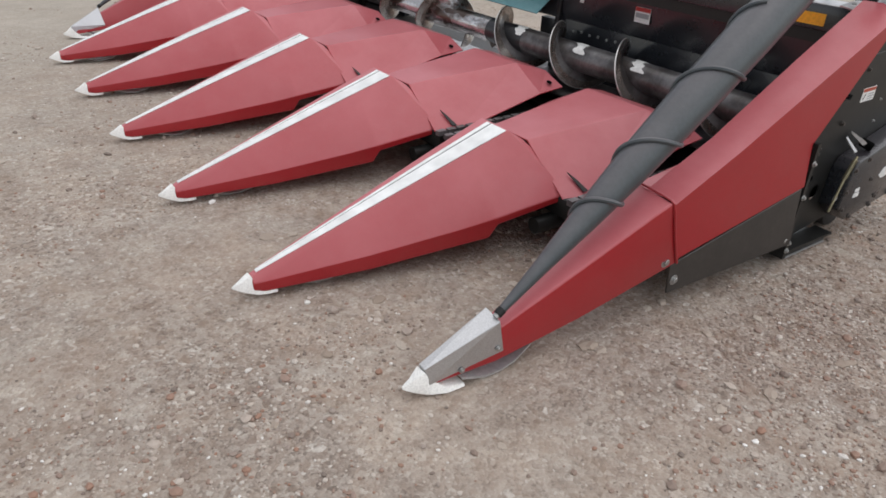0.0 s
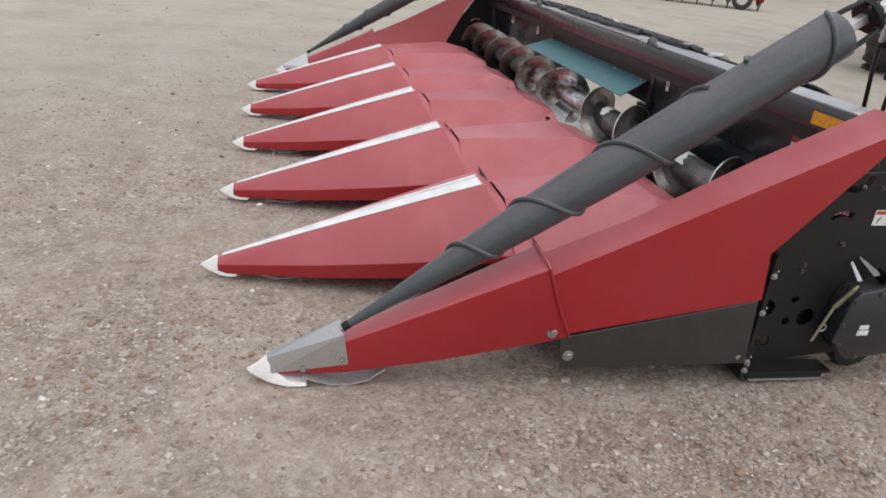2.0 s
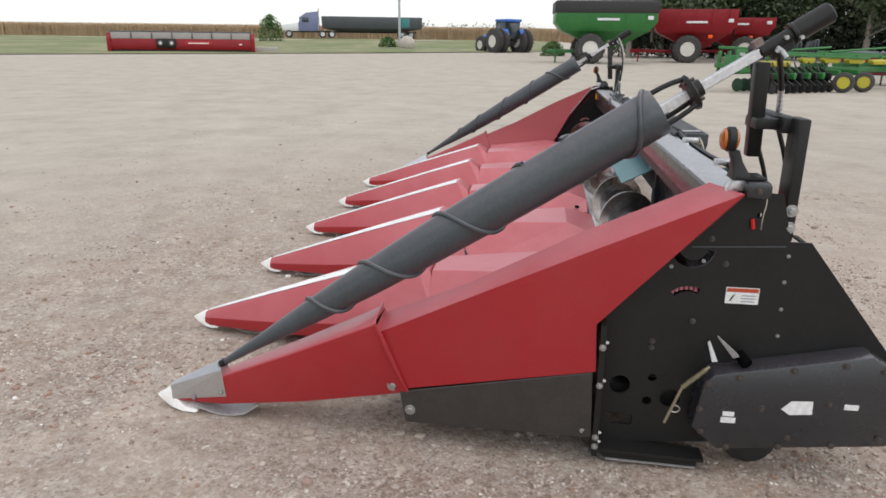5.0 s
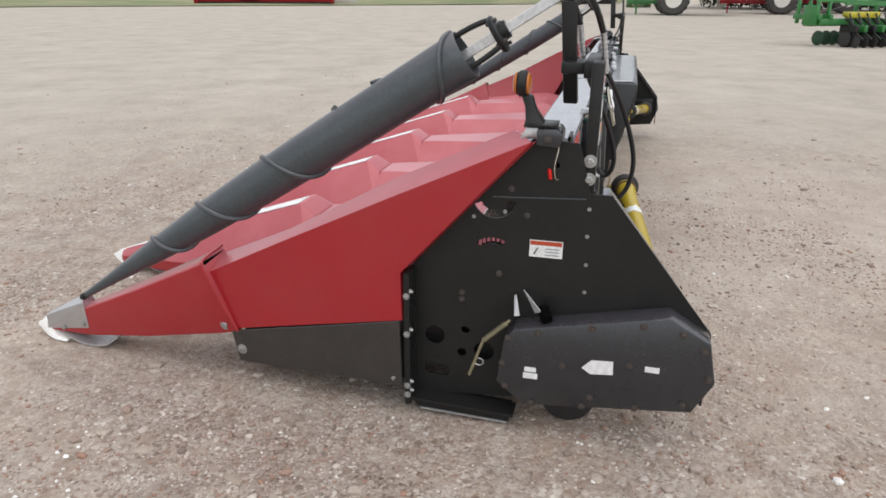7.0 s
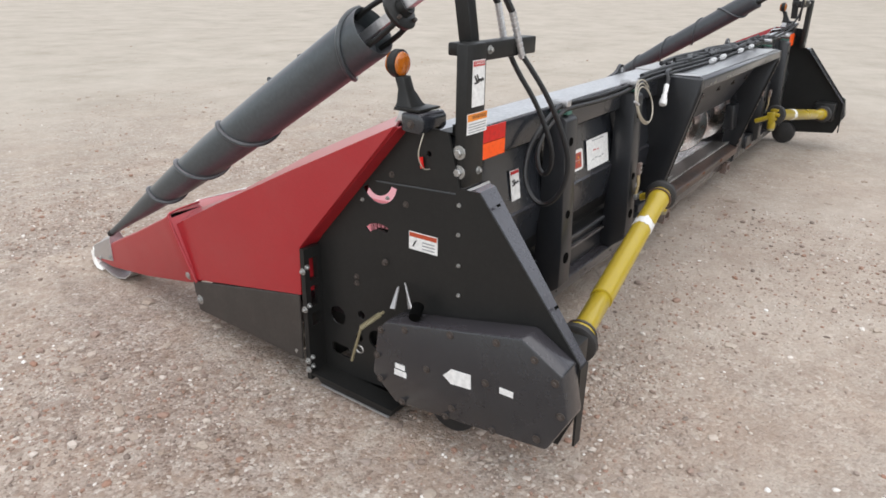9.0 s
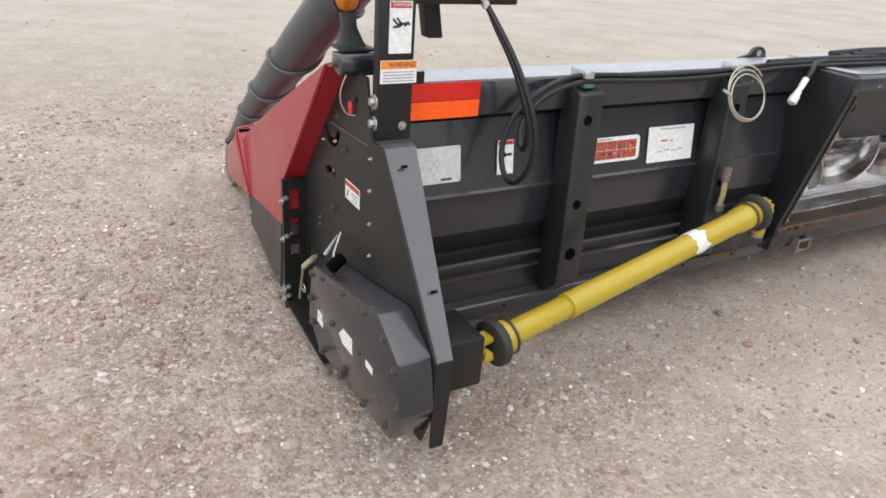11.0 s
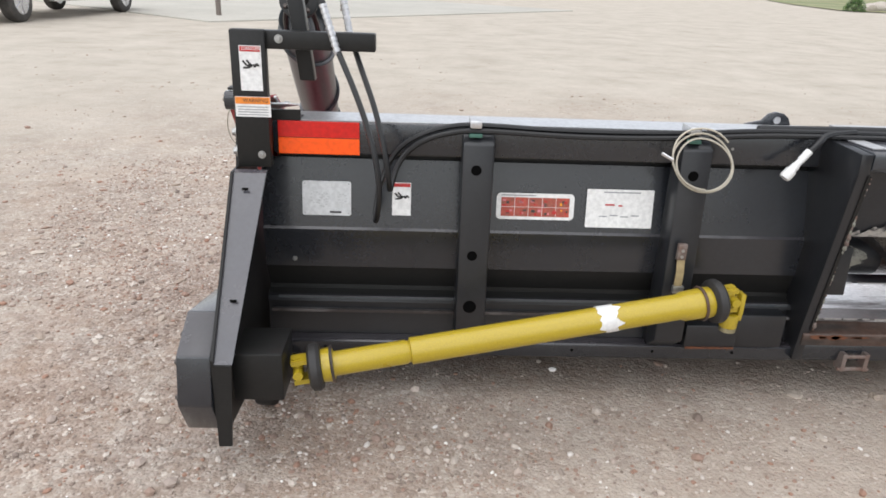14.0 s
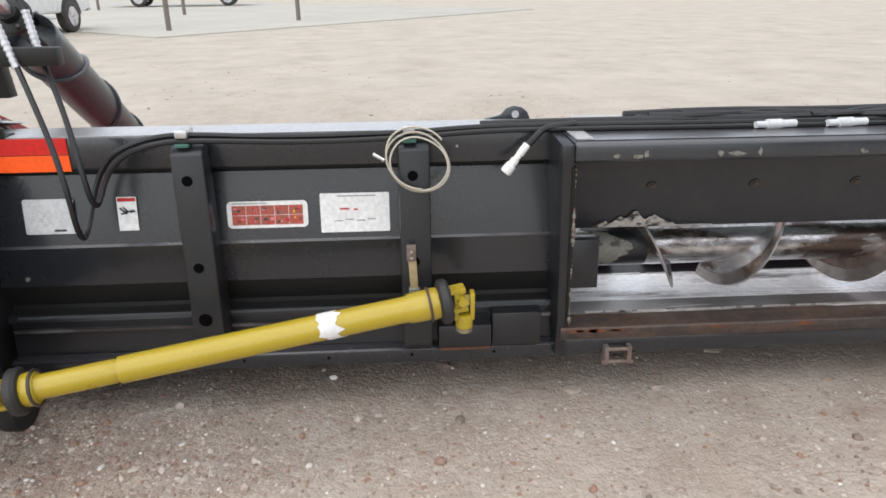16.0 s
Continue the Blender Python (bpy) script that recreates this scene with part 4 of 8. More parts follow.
        part("scratch", box(B(), x0, x0 + rng.uniform(0.02, 0.06), -2.0705, -2.0665, 0.2705, 0.2738 + 0.001 * rng.random()), EDGE, head, "bright scratched sill edge")
    for k in range(9):
        x, w = 1.615 + rng.random() * 0.16 if k < 6 else 1.9 + 0.35 * (k - 6) + 0.2 * rng.random(), rng.uniform(0.008, 0.03)
        h = rng.uniform(0.003, 0.009)
        ring_ = [(x + w * math.cos(a) * rng.uniform(0.5, 1.2), 0.240 + h * math.sin(a) * rng.uniform(0.5, 1.2)) for a in [0.63 * i for i in range(10)]]
        part("rust_patch", prism(B(), ring_, "y", -2.1235, -2.118), RUSTS, head, "orange rust patch on the sill")
    # teal deflector above the opening
    bm = B()
    poly(bm, [(1.60, -2.03, 0.618), (2.99, -2.03, 0.618), (3.06, -1.87, 0.548), (1.545, -1.87, 0.548)], [(0, 1, 2, 3)])
    shell(bm, 0.004)
    t = part("deflector", bm, TEAL, head, "teal painted deflector sheet above the opening")
    for x in (1.64, 1.95, 2.28, 2.62, 2.95):
        bolt(t, (x, -2.015, 0.616), (0, 0.4, 1), 0.008)
    bm = B()
    poly(bm, [(1.545, -2.033, 0.715), (3.03, -2.033, 0.715), (3.03, -2.033, 0.612), (1.545, -2.033, 0.612)], [(0, 1, 2, 3)])
    shell(bm, 0.008)
    part("inner_sheet", bm, BLACK, head)
    # eyelets on the beam
    for far in (0, 1):
        X = end_x(far)
        bm = B()
        pts = [(X(1.385), 0.800), (X(1.515), 0.800), (X(1.503), 0.826), (X(1.488), 0.838), (X(1.466), 0.842), (X(1.446), 0.836), (X(1.43), 0.818), (X(1.385), 0.808)]
        prism(bm, pts, "y", -1.945, -1.933)
        e = part("lift_eye", bevel(bm, 0.002), DARK, head, "charcoal lifting eye")
        bm = cyl(B(), (X(1.470), -1.9475, 0.820), (X(1.470), -1.9445, 0.820), 0.010, seg=14)
        part("eye_hole", bm, GALV, e)


def build_end_divider(far):
    X = end_x(far)
    e = thing("end_divider")
    e.parent = head
    e["label"] = "red end divider with silver nose"
    def P(*p):
        return (X(p[0]), p[1], p[2])
    # front snout of the end divider: outer top, inner top, inner low, outer low
    secs = []
    for y, xo, zo, xi, zi, xil, zil, xol, zol, s in (
            (-0.262, 0.094, 0.070, 0.122, 0.074, 0.132, 0.030, 0.083, 0.029, 0), (-0.30, 0.088, 0.088, 0.122, 0.092, 0.14, 0.035, 0.077, 0.034, 0), (-0.45, 0.060, 0.150, 0.112, 0.158, 0.155, 0.050, 0.055, 0.046, 0),
            (-0.70, 0.030, 0.264, 0.124, 0.272, 0.20, 0.105, 0.035, 0.088, 0.02), (-0.93, 0.000, 0.374, 0.124, 0.384, 0.22, 0.16, 0.014, 0.150, 0.08), (-0.985, -0.010, 0.402, 0.120, 0.414, 0.20, 0.18, 0.004, 0.172, 0.10)):
        secs.append([P(xo, y, zo), P(xi, y, zi), P(xil, y - s, zil), P(xol, y - s, zol)])
    bm = loft(B(), secs)
    bevel(bm, 0.009, 3, 20)
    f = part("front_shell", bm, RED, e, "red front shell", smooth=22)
    # black plate stands in for the shade inside the open shell
    part("joint_gap", box(B(), *sorted((X(0.002), X(0.112))), -0.9905, -0.9862, 0.372, 0.402), HOLE, f, "black plate for the shade under the shell's rear edge")
    bolt(f, P(0.010, -1.035, 0.19), (-1 if not far else 1, 0, 0), 0.011)
    # silver nose
    bm = loft(B(), [[P(0.097, -0.245, 0.082), P(0.121, -0.245, 0.085), P(0.130, -0.255, 0.03), P(0.084, -0.255, 0.036)],
                    [P(0.058, -0.452, 0.174), P(0.108, -0.442, 0.194), P(0.150, -0.46, 0.08), P(0.050, -0.465, 0.080)]])
    bevel(bm, 0.0015, 1, 12)
    part("nose_cap", bm, SILVER, e, "folded bright steel nose cap", smooth=0)
    for q in ((0.0665, -0.342, 0.058), (0.0515, -0.447, 0.094)):
        bolt(e, P(*q), (-1 if not far else 1, 0.2, 0), 0.005, 0.004)
    bm = tip_shape([(X(0.112), -0.190, 0.041, 0.033, 0.004, 0.005), (X(0.112), -0.214, 0.053, 0.021, 0.008, 0.016), (X(0.109), -0.244, 0.077, 0.011, 0.0180, 0.027),
                    (X(0.109), -0.258, 0.052, 0.008, 0.021, 0.033), (X(0.108), -0.300, 0.017, 0.004, 0.036, 0.045), (X(0.108), -0.352, 0.014, 0.006, 0.044, 0.049)])
    bevel(bm, 0.003, 2)
    part("snout_tip", bm, CREAM, e, "cream plastic point")
    skid(e, X(0.105), -0.34)
    # rear shell: outer side, top and inner side
    fold = [(0.020, -0.955, 0.340), (-0.002, -1.25, 0.487), (-0.012, -1.60, 0.655), (-0.018, -1.985, 0.834)]
    ridge = [(0.095, -0.955, 0.370), (0.085, -1.25, 0.500), (0.082, -1.60, 0.688), (0.090, -1.925, 0.838)]
    inner = [(0.17, -0.99, 0.26), (0.165, -1.25, 0.30), (0.16, -1.60, 0.34), (0.155, -1.74, 0.60)]
    bm = B()
    v = [P(*p) for p in fold + ridge + inner] + [P(-0.018, -1.633, 0.447), P(-0.030, -1.640, 0.306), P(0.018, -1.035, 0.174)]
    poly(bm, v, [(0, 1, 5, 4), (1, 2, 6, 5), (2, 3, 7, 6), (4, 5, 9, 8), (5, 6, 10, 9), (6, 7, 11, 10), (0, 14, 1), (1, 14, 13, 12), (1, 12, 2), (2, 12, 3)])
    bm.verts.ensure_lookup_table()
    rolled = [x for x in bm.edges if {q.index for q in x.verts} in ({0, 1}, {1, 2}, {2, 3})]
    bmesh.ops.bevel(bm, geom=rolled, offset=0.022, segments=5, profile=0.5, affect="EDGES")
    shell(bm, 0.006)
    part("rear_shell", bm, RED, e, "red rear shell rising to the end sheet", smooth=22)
    bm = B()
    poly(bm, [P(-0.0165, -1.986, 0.832), P(-0.0165, -1.634, 0.447), P(-0.0285, -1.641, 0.306), P(0.0345, -1.644, 0.306), P(0.0345, -1.640, 0.440), P(0.0345, -1.992, 0.832)], [(0, 1, 4, 5), (1, 2, 3, 4)])
    shell(bm, 0.004)
    part("return_flange", bm, RED, e, "red inward fold of the shell")
    part("bare_edge", sweep(B(), [P(0.156, -1.742, 0.602), P(0.092, -1.928, 0.840)], 0.0045, 6), GALV, e, "bare bright edge")
    # rolled lip round the rear of the front shell
    lip = [P(0.003, -1.082, 0.176), P(-0.005, -1.03, 0.285), P(-0.012, -0.987, 0.398), P(0.004, -0.984, 0.409), P(0.118, -0.984, 0.416)]
    part("shell_lip", sweep(B(), lip, 0.0042, 8, 1), RED, e, "rolled red lip")
    # deck between rear shell and the first row
    bm = B()
    secs = [[P(0.14, -1.05, 0.30), P(0.25, -1.05, 0.31), P(0.335, -1.05, 0.235)], [P(0.15, -1.55, 0.36), P(0.24, -1.55, 0.37), P(0.336, -1.55, 0.292)], [P(0.15, -1.785, 0.315), P(0.22, -1.785, 0.322), P(0.26, -1.785, 0.31)]]
    rings = [[bm.verts.new(p) for p in s] for s in secs]
    for a, b in zip(rings, rings[1:]):
        for i in range(2):
            bm.faces.new((a[i], a[i + 1], b[i + 1], b[i]))
    shell(bm, 0.006)
    part("end_hood", bm, RED, e)
    # poly skirt
    bm = B()
    pts = [P(0.014, -1.058, 0.172), P(-0.028, -1.632, 0.302), P(-0.040, -1.640, 0.096), P(0.016, -1.075, 0.066)]
    poly(bm, pts, [(0, 1, 2, 3)])
    shell(bm, 0.008)
    bevel(bm, 0.002, 1)
    sk = part("skirt", bm, SKIRT, e, "brown-black poly side skirt")
    for q in ((0.005, -1.09, 0.113), (-0.036, -1.615, 0.115)):
        bolt(sk, P(*q), (-1 if not far else 1, 0, 0), 0.010)
    # galvanized cover plate at the top
    bm = B()
    poly(bm, [P(0.03, -1.992, 0.829), P(0.135, -1.975, 0.829), P(0.155, -1.91, 0.815), P(0.03, -1.918, 0.797)], [(0, 1, 2, 3)])
    shell(bm, 0.005)
    pl = part("top_plate", bm, GALV, e, "galvanized cover plate")
    for q in ((0.05, -1.95, 0.812), (0.125, -1.94, 0.821)):
        bolt(pl, P(*q), (0, 0.3, 1), 0.008)


def helix_rib(X, a, d, radius, along, angle):
    """A rod wound round the tapered tube."""
    u = d.cross(Vector((0, 0, 1))).normalized()
    v = d.cross(u)
    pts = []
    n = 240
    for i in range(n + 1):
        s = along[0] + (along[-1] - along[0]) * i / n
        t = float(np.interp(s, along, angle))
        r = radius(s) + 0.003
        p = a + d * s + u * (r * math.cos(t)) + v * (r * math.sin(t))
        pts.append((X(p.x), p.y, p.z))
    return pts


def build_divider_tube(far):
    X = end_x(far)
    a, b = Vector((0.070, -0.455, 0.193)), Vector((0.150, -1.771, 1.028))
    d = (b - a).normalized()
    length = (b - a).length
    t = thing("divider_tube")
    t.parent = head
    t["label"] = "grey tapered poly tube with a spiral rib"

    def radius(s):
        f = s / length
        for (f0, r0), (f1, r1) in zip(prof, prof[1:]):
            if f <= f1:
                return r0 + (r1 - r0) * (f - f0) / (f1 - f0)
        return prof[-1][1]

    prof = [(0, 0.010), (0.10, 0.021), (0.22, 0.038), (0.36, 0.053), (0.52, 0.063), (0.70, 0.068), (1.0, 0.069)]

    def P(p):
        return (X(p.x), p.y, p.z)

    def R(c, r, seg=32, dd=d):
        return [(X(p.x), p.y, p.z) for p in ring(c, dd, r, seg)]

    secs = [R(a + d * length * i / 40, radius(length * i / 40)) for i in range(41)]
    secs += [R(b + d * 0.004, 0.067), R(b - d * 0.004, 0.061), R(b - d * 0.05, 0.058)]
    bm = loft(B(), secs)
    part("tube", bm, POLY, t)
    for along, angle in (((0.33, 0.369, 0.461, 0.579, 0.716, 0.862, 0.999, 1.165), (3.2, 4.45, 7.48, 10.73, 13.77, 17.0, 20.05, 23.75)),
                         ((1.292, 1.37, 1.437, 1.535, 1.552), (4.71, 3.14, 1.57, -1.2, -1.7))):
        part("spiral_rib", sweep(B(), helix_rib(X, a, d, radius, along, angle), 0.0072, 8), POLY, t)
    part("pivot_sleeve", sweep(B(), [P(a - d * 0.008), P(a + d * 0.012)], 0.0125, 12), BLACK, t, "black pivot sleeve")
    part("pivot_pin", sweep(B(), [P(a - d * 0.016), P(a - d * 0.006)], 0.009, 10), BOLT, t, "steel pivot pin")
    # drive: square shaft, hangers, flange, motor
    u = d.cross(Vector((0, 0, 1))).normalized()
    w = d.cross(u)

    def bar(s0, s1, h, off=(0, 0), name="shaft", m=GALV, label=""):
        bm = B()
        c0 = a + d * (length + s0) + u * off[0] + w * off[1]
        c1 = a + d * (length + s1) + u * off[0] + w * off[1]
        loft(bm, [[P(c + u * (h * i) + w * (h * j)) for i, j in ((-1, -1), (1, -1), (1, 1), (-1, 1))] for c in (c0, c1)])
        return part(name, bevel(bm, h * 0.15, 1), m, t, label)

    bar(-0.06, 0.34, 0.013, name="shaft", label="bright square drive shaft")
    for o in ((0.036, 0.030), (-0.036, 0.030), (0.0, -0.046)):
        bm = sweep(B(), [P(a + d * (length + q) + u * (o[0] * k) + w * (o[1] * k)) for q, k in ((-0.03, 1.15), (0.02, 1.2), (0.07, 1.1), (0.105, 0.9))], 0.0075, 8, 2)
        part("hanger", bm, BLACK, t, "bent black hanger strap")
    bm = loft(B(), [R(a + d * (length + s), r) for s, r in ((0.090, 0.020), (0.094, 0.050), (0.106, 0.053), (0.110, 0.048), (0.113, 0.026), (0.132, 0.024))])
    part("drive_flange", bm, BLACK, t, "black drive flange")
    c = a + d * (length + 0.08)
    for k in range(4):
        q = c + u * (0.042 * math.cos(k * 1.571 + 0.6)) + w * (0.042 * math.sin(k * 1.571 + 0.6))
        part("flange_bolt", sweep(B(), [P(q + d * 0.008), P(q + d * 0.040)], 0.0055, 6), DULL, t)
    bm = loft(B(), [R(a + d * (length + s), r) for s, r in ((0.300, 0.014), (0.305, 0.019), (0.392, 0.020), (0.394, 0.030), (0.402, 0.030), (0.404, 0.0285), (0.500, 0.0285), (0.505, 0.024))])
    part("hydraulic_motor", bm, BLACK, t, "black hydraulic motor")
    bar(0.325, 0.385, 0.014, (0, 0.020), "motor_mount", BLACK)
    bar(0.296, 0.322, 0.011, (0, -0.026), "rusty_hook", LATCHM, "rusty lug over the shaft")
    for k, (s_, o1, o2) in enumerate(((0.335, 0.024, 0.012), (0.37, 0.024, -0.006), (0.40, 0.034, 0.012), (0.335, -0.024, 0.010))):
        q = a + d * (length + s_) + u * o1 + w * o2
        part("mount_bolt", sweep(B(), [P(q), P(q + u * (0.012 if o1 > 0 else -0.012))], 0.006, 6), BOLT, t)
    for s, o in ((0.345, 0.03), (0.375, -0.03)):
        q = a + d * (length + s)
        bm = sweep(B(), [P(q), P(q + u * o * 1.2 + w * 0.025), P(q + u * o * 1.35 + w * 0.04)], 0.0075, 10)
        part("fitting", bm, BOLT, t, "zinc hydraulic fitting")
    # yoke holding the motor on the post
    bm = B()
    m0 = Vector((0.203, -2.055, 0.905))
    q = a + d * (length + 0.315)
    loft(bm, [[P(Vector((c.x + i * 0.019, c.y + j * 0.019, c.z))) for i, j in ((-1, -1), (1, -1), (1, 1), (-1, 1))] for c in (m0, Vector((q.x, q.y, q.z - 0.03)))])
    part("support_post", bevel(bm, 0.004), BLACK, t, "black square support post")


def sheet_label(parent, x, y0, y1, z0, z1, band, far=False, name="warning_label"):
    """A label on an end sheet, read from outside: y falls towards the back."""
    X = end_x(far)
    sx = 1 if far else -1
    bm = box(B(), *sorted((X(x), X(x) + sx * 0.0015)), y1, y0, z0, z1)
    lab = part(name, bm, LABELW, parent, "white warning label with a coloured band")
    if band:
        bm = box(B(), *sorted((X(x) + sx * 0.001, X(x) + sx * 0.0022)), y1 + 0.002, y0 - 0.002, z1 - (z1 - z0) * 0.28, z1 - 0.002)
        part("band", bm, band, lab)
        for i in range(3):
            zz = z1 - (z1 - z0) * (0.45 + 0.18 * i)
            bm = box(B(), *sorted((X(x) + sx * 0.001, X(x) + sx * 0.0022)), y1 + 0.008, y0 - 0.042, zz - 0.003, zz)
            part("text_line", bm, INKG, lab)
        bm = prism(B(), [(y0 - 0.010, z0 + 0.008), (y0 - 0.015, z0 + 0.008), (y0 - 0.026, z0 + (z1 - z0) * 0.60), (y0 - 0.019, z0 + (z1 - z0) * 0.50)], "x", X(x) + sx * 0.001, X(x) + sx * 0.0022)
        part("pictogram", bm, INK, lab)
    return lab


def back_label(parent, x0, x1, z0, z1, y, lean, kind):
    """A label on the back, read from behind. lean: how far its lower edge lies behind its upper."""
    def slab(a0, a1, c0, c1, d0, d1, m, name, par, label=""):
        bm = B()
        def yy(z, d):
            return y - lean * (z1 - z) / (z1 - z0) - d
        loft(bm, [[(a0, yy(c, d0), c), (a1, yy(c, d0), c), (a1, yy(c, d1), c), (a0, yy(c, d1), c)] for c in (c0, c1)])
        return part(name, bm, m, par, label)
    def card(m, name, par, label, r, inset=0.0, d1=0.0012):
        """A label with rounded corners."""
        pts = []
        for cx, cz, a0 in ((x1 - inset - r, z1 - inset - r, 0), (x0 + inset + r, z1 - inset - r, 90), (x0 + inset + r, z0 + inset + r, 180), (x1 - inset - r, z0 + inset + r, 270)):
            pts += [(cx + r * math.cos(radians(a0 + 22.5 * i)), cz + r * math.sin(radians(a0 + 22.5 * i))) for i in range(5)]
        bm = loft(B(), [[(px, y - lean * (z1 - pz) / (z1 - z0) - dd, pz) for px, pz in pts] for dd in (0, d1)])
        return part(name, bm, m, par, label)
    w, h = x1 - x0, z1 - z0
    if kind == "danger":
        lab = slab(x0, x1, z0, z1, 0, 0.0012, LABELW, "danger_label", parent, "tall white danger label with a red head")
        slab(x0 + 0.002, x1 - 0.002, z1 - 0.13 * h, z1 - 0.002, 0.001, 0.002, LABELR, "band", lab)
        text(lab, "DANGER", 0.115 * h * 0.9, Matrix.Translation((x0 + w * 0.55, y - 0.0024, z1 - 0.068 * h)) @ Matrix.Rotation(radians(90), 4, "X"), LABELW)
        cx, cz = x0 + w * 0.5, z0 + 0.56 * h
        bm = B()
        for (ax, az), (bx, bz) in (((-0.36, 0.22), (-0.16, 0.0)), ((-0.16, 0.0), (0.08, 0.03)), ((-0.18, 0.26), (-0.02, 0.06)), ((-0.02, 0.06), (0.10, 0.0)), ((-0.34, -0.10), (-0.06, -0.08)), ((-0.06, -0.08), (0.06, 0.02)), ((0.14, 0.08), (0.20, -0.06)), ((0.20, -0.06), (0.28, 0.10)), ((0.28, 0.10), (0.38, -0.02))):
            p, q = Vector((cx + ax * w, 0, cz + az * w)), Vector((cx + bx * w, 0, cz + bz * w))
            n = Vector((q.z - p.z, 0, p.x - q.x)).normalized() * 0.0022
            yv = y - lean * 0.45
            loft(bm, [[(v.x, yv - dd, v.z) for v in (p + n, q + n, q - n, p - n)] for dd in (0.0011, 0.0021)])
        part("pictogram", bm, INK, lab)
    elif kind == "warning":
        lab = slab(x0, x1, z0, z1, 0, 0.0012, LABELW, "warning_label", parent, "white warning label with an orange head")
        slab(x0 + 0.001, x1 - 0.001, z1 - 0.36 * h, z1 - 0.001, 0.001, 0.002, LABELO, "band", lab)
        text(lab, "WARNING", 0.26 * h, Matrix.Translation((x0 + w * 0.58, y - 0.0024, z1 - 0.19 * h)) @ Matrix.Rotation(radians(90), 4, "X"), INK)
        for i in range(4):
            zz = z1 - h * (0.48 + 0.13 * i)
            slab(x0 + 0.006, x1 - 0.006, zz - 0.0022, zz, 0.001, 0.0018, INKG, "text_line", lab)
    elif kind == "plate":
        lab = card(LABELG, "parts_plate", parent, "pale grey diagram plate with faded drawings", 0.006)
        for cx, cz in ((0.05, 0.07), (0.95, 0.07), (0.05, 0.93), (0.95, 0.93)):
            slab(x0 + w * cx - 0.0016, x0 + w * cx + 0.0016, z0 + h * cz - 0.0016, z0 + h * cz + 0.0016, 0.001, 0.0022, INKG, "rivet", lab)
        for cx, cz, n, r in ((0.27, 0.52, 10, 0.16), (0.42, 0.40, 9, 0.14), (0.46, 0.55, 7, 0.10), (0.82, 0.5, 9, 0.13)):
            for i in range(n):
                t = i * 6.283 / n
                px, pz = x0 + w * (cx + r * 0.62 * math.cos(t)), z0 + h * (cz + r * math.sin(t))
                slab(px - 0.0028, px + 0.0028, pz - 0.0011, pz + 0.0011, 0.001, 0.0016, INKF, "drawing_mark", lab)
        slab(x0 + 0.56 * w, x0 + 0.8 * w, z0 + 0.07 * h, z0 + 0.13 * h, 0.001, 0.0017, INK, "text_line", lab)
    elif kind == "photos":
        lab = card(LABELW, "instruction_label", parent, "white bordered instruction label with red pictures", 0.012)
        for i in range(5):
            for j in range(2):
                a, c = x0 + w * (0.06 + 0.177 * i), z0 + h * (0.12 + 0.37 * j)
                slab(a, a + w * 0.170, c, c + h * 0.35, 0.001, 0.002, PHOTO, "picture", lab)
                rng = random.Random(10 * i + j)
                for k in range(3):
                    ax, az = a + w * 0.13 * rng.random(), c + h * 0.25 * rng.random()
                    slab(ax, ax + w * (0.02 + 0.03 * rng.random()), az, az + h * (0.05 + 0.06 * rng.random()), 0.0018, 0.0026, (AMBER if i == 4 else PINK, SKIRT, LABELR)[k], "picture_detail", lab)
        slab(x0 + w * 0.06, x0 + w * 0.5, z1 - h * 0.10, z1 - h * 0.06, 0.001, 0.002, INKG, "text_line", lab)
    elif kind == "chart":
        lab = card(LABELW, "chart_label", parent, "white chart label with thin lines", 0.003)
        slab(x0 + 0.25 * w, x0 + 0.8 * w, z1 - 0.09 * h, z1 - 0.06 * h, 0.001, 0.0018, INKG, "text_line", lab)
        for i in range(4):
            slab(x0 + w * (0.2 + 0.16 * i), x0 + w * (0.32 + 0.16 * i), z0 + h * (0.28 + 0.03 * (i % 2)), z0 + h * (0.31 + 0.03 * (i % 2)), 0.001, 0.0018, INKG, "chart_line", lab)
        slab(x0 + w * 0.28, x0 + w * 0.42, z0 + h * 0.58, z0 + h * 0.62, 0.001, 0.0018, LABELR, "chart_line", lab)
        slab(x0 + w * 0.48, x0 + w * 0.54, z0 + h * 0.56, z0 + h * 0.6, 0.001, 0.0018, LABELR, "chart_line", lab)
    return lab


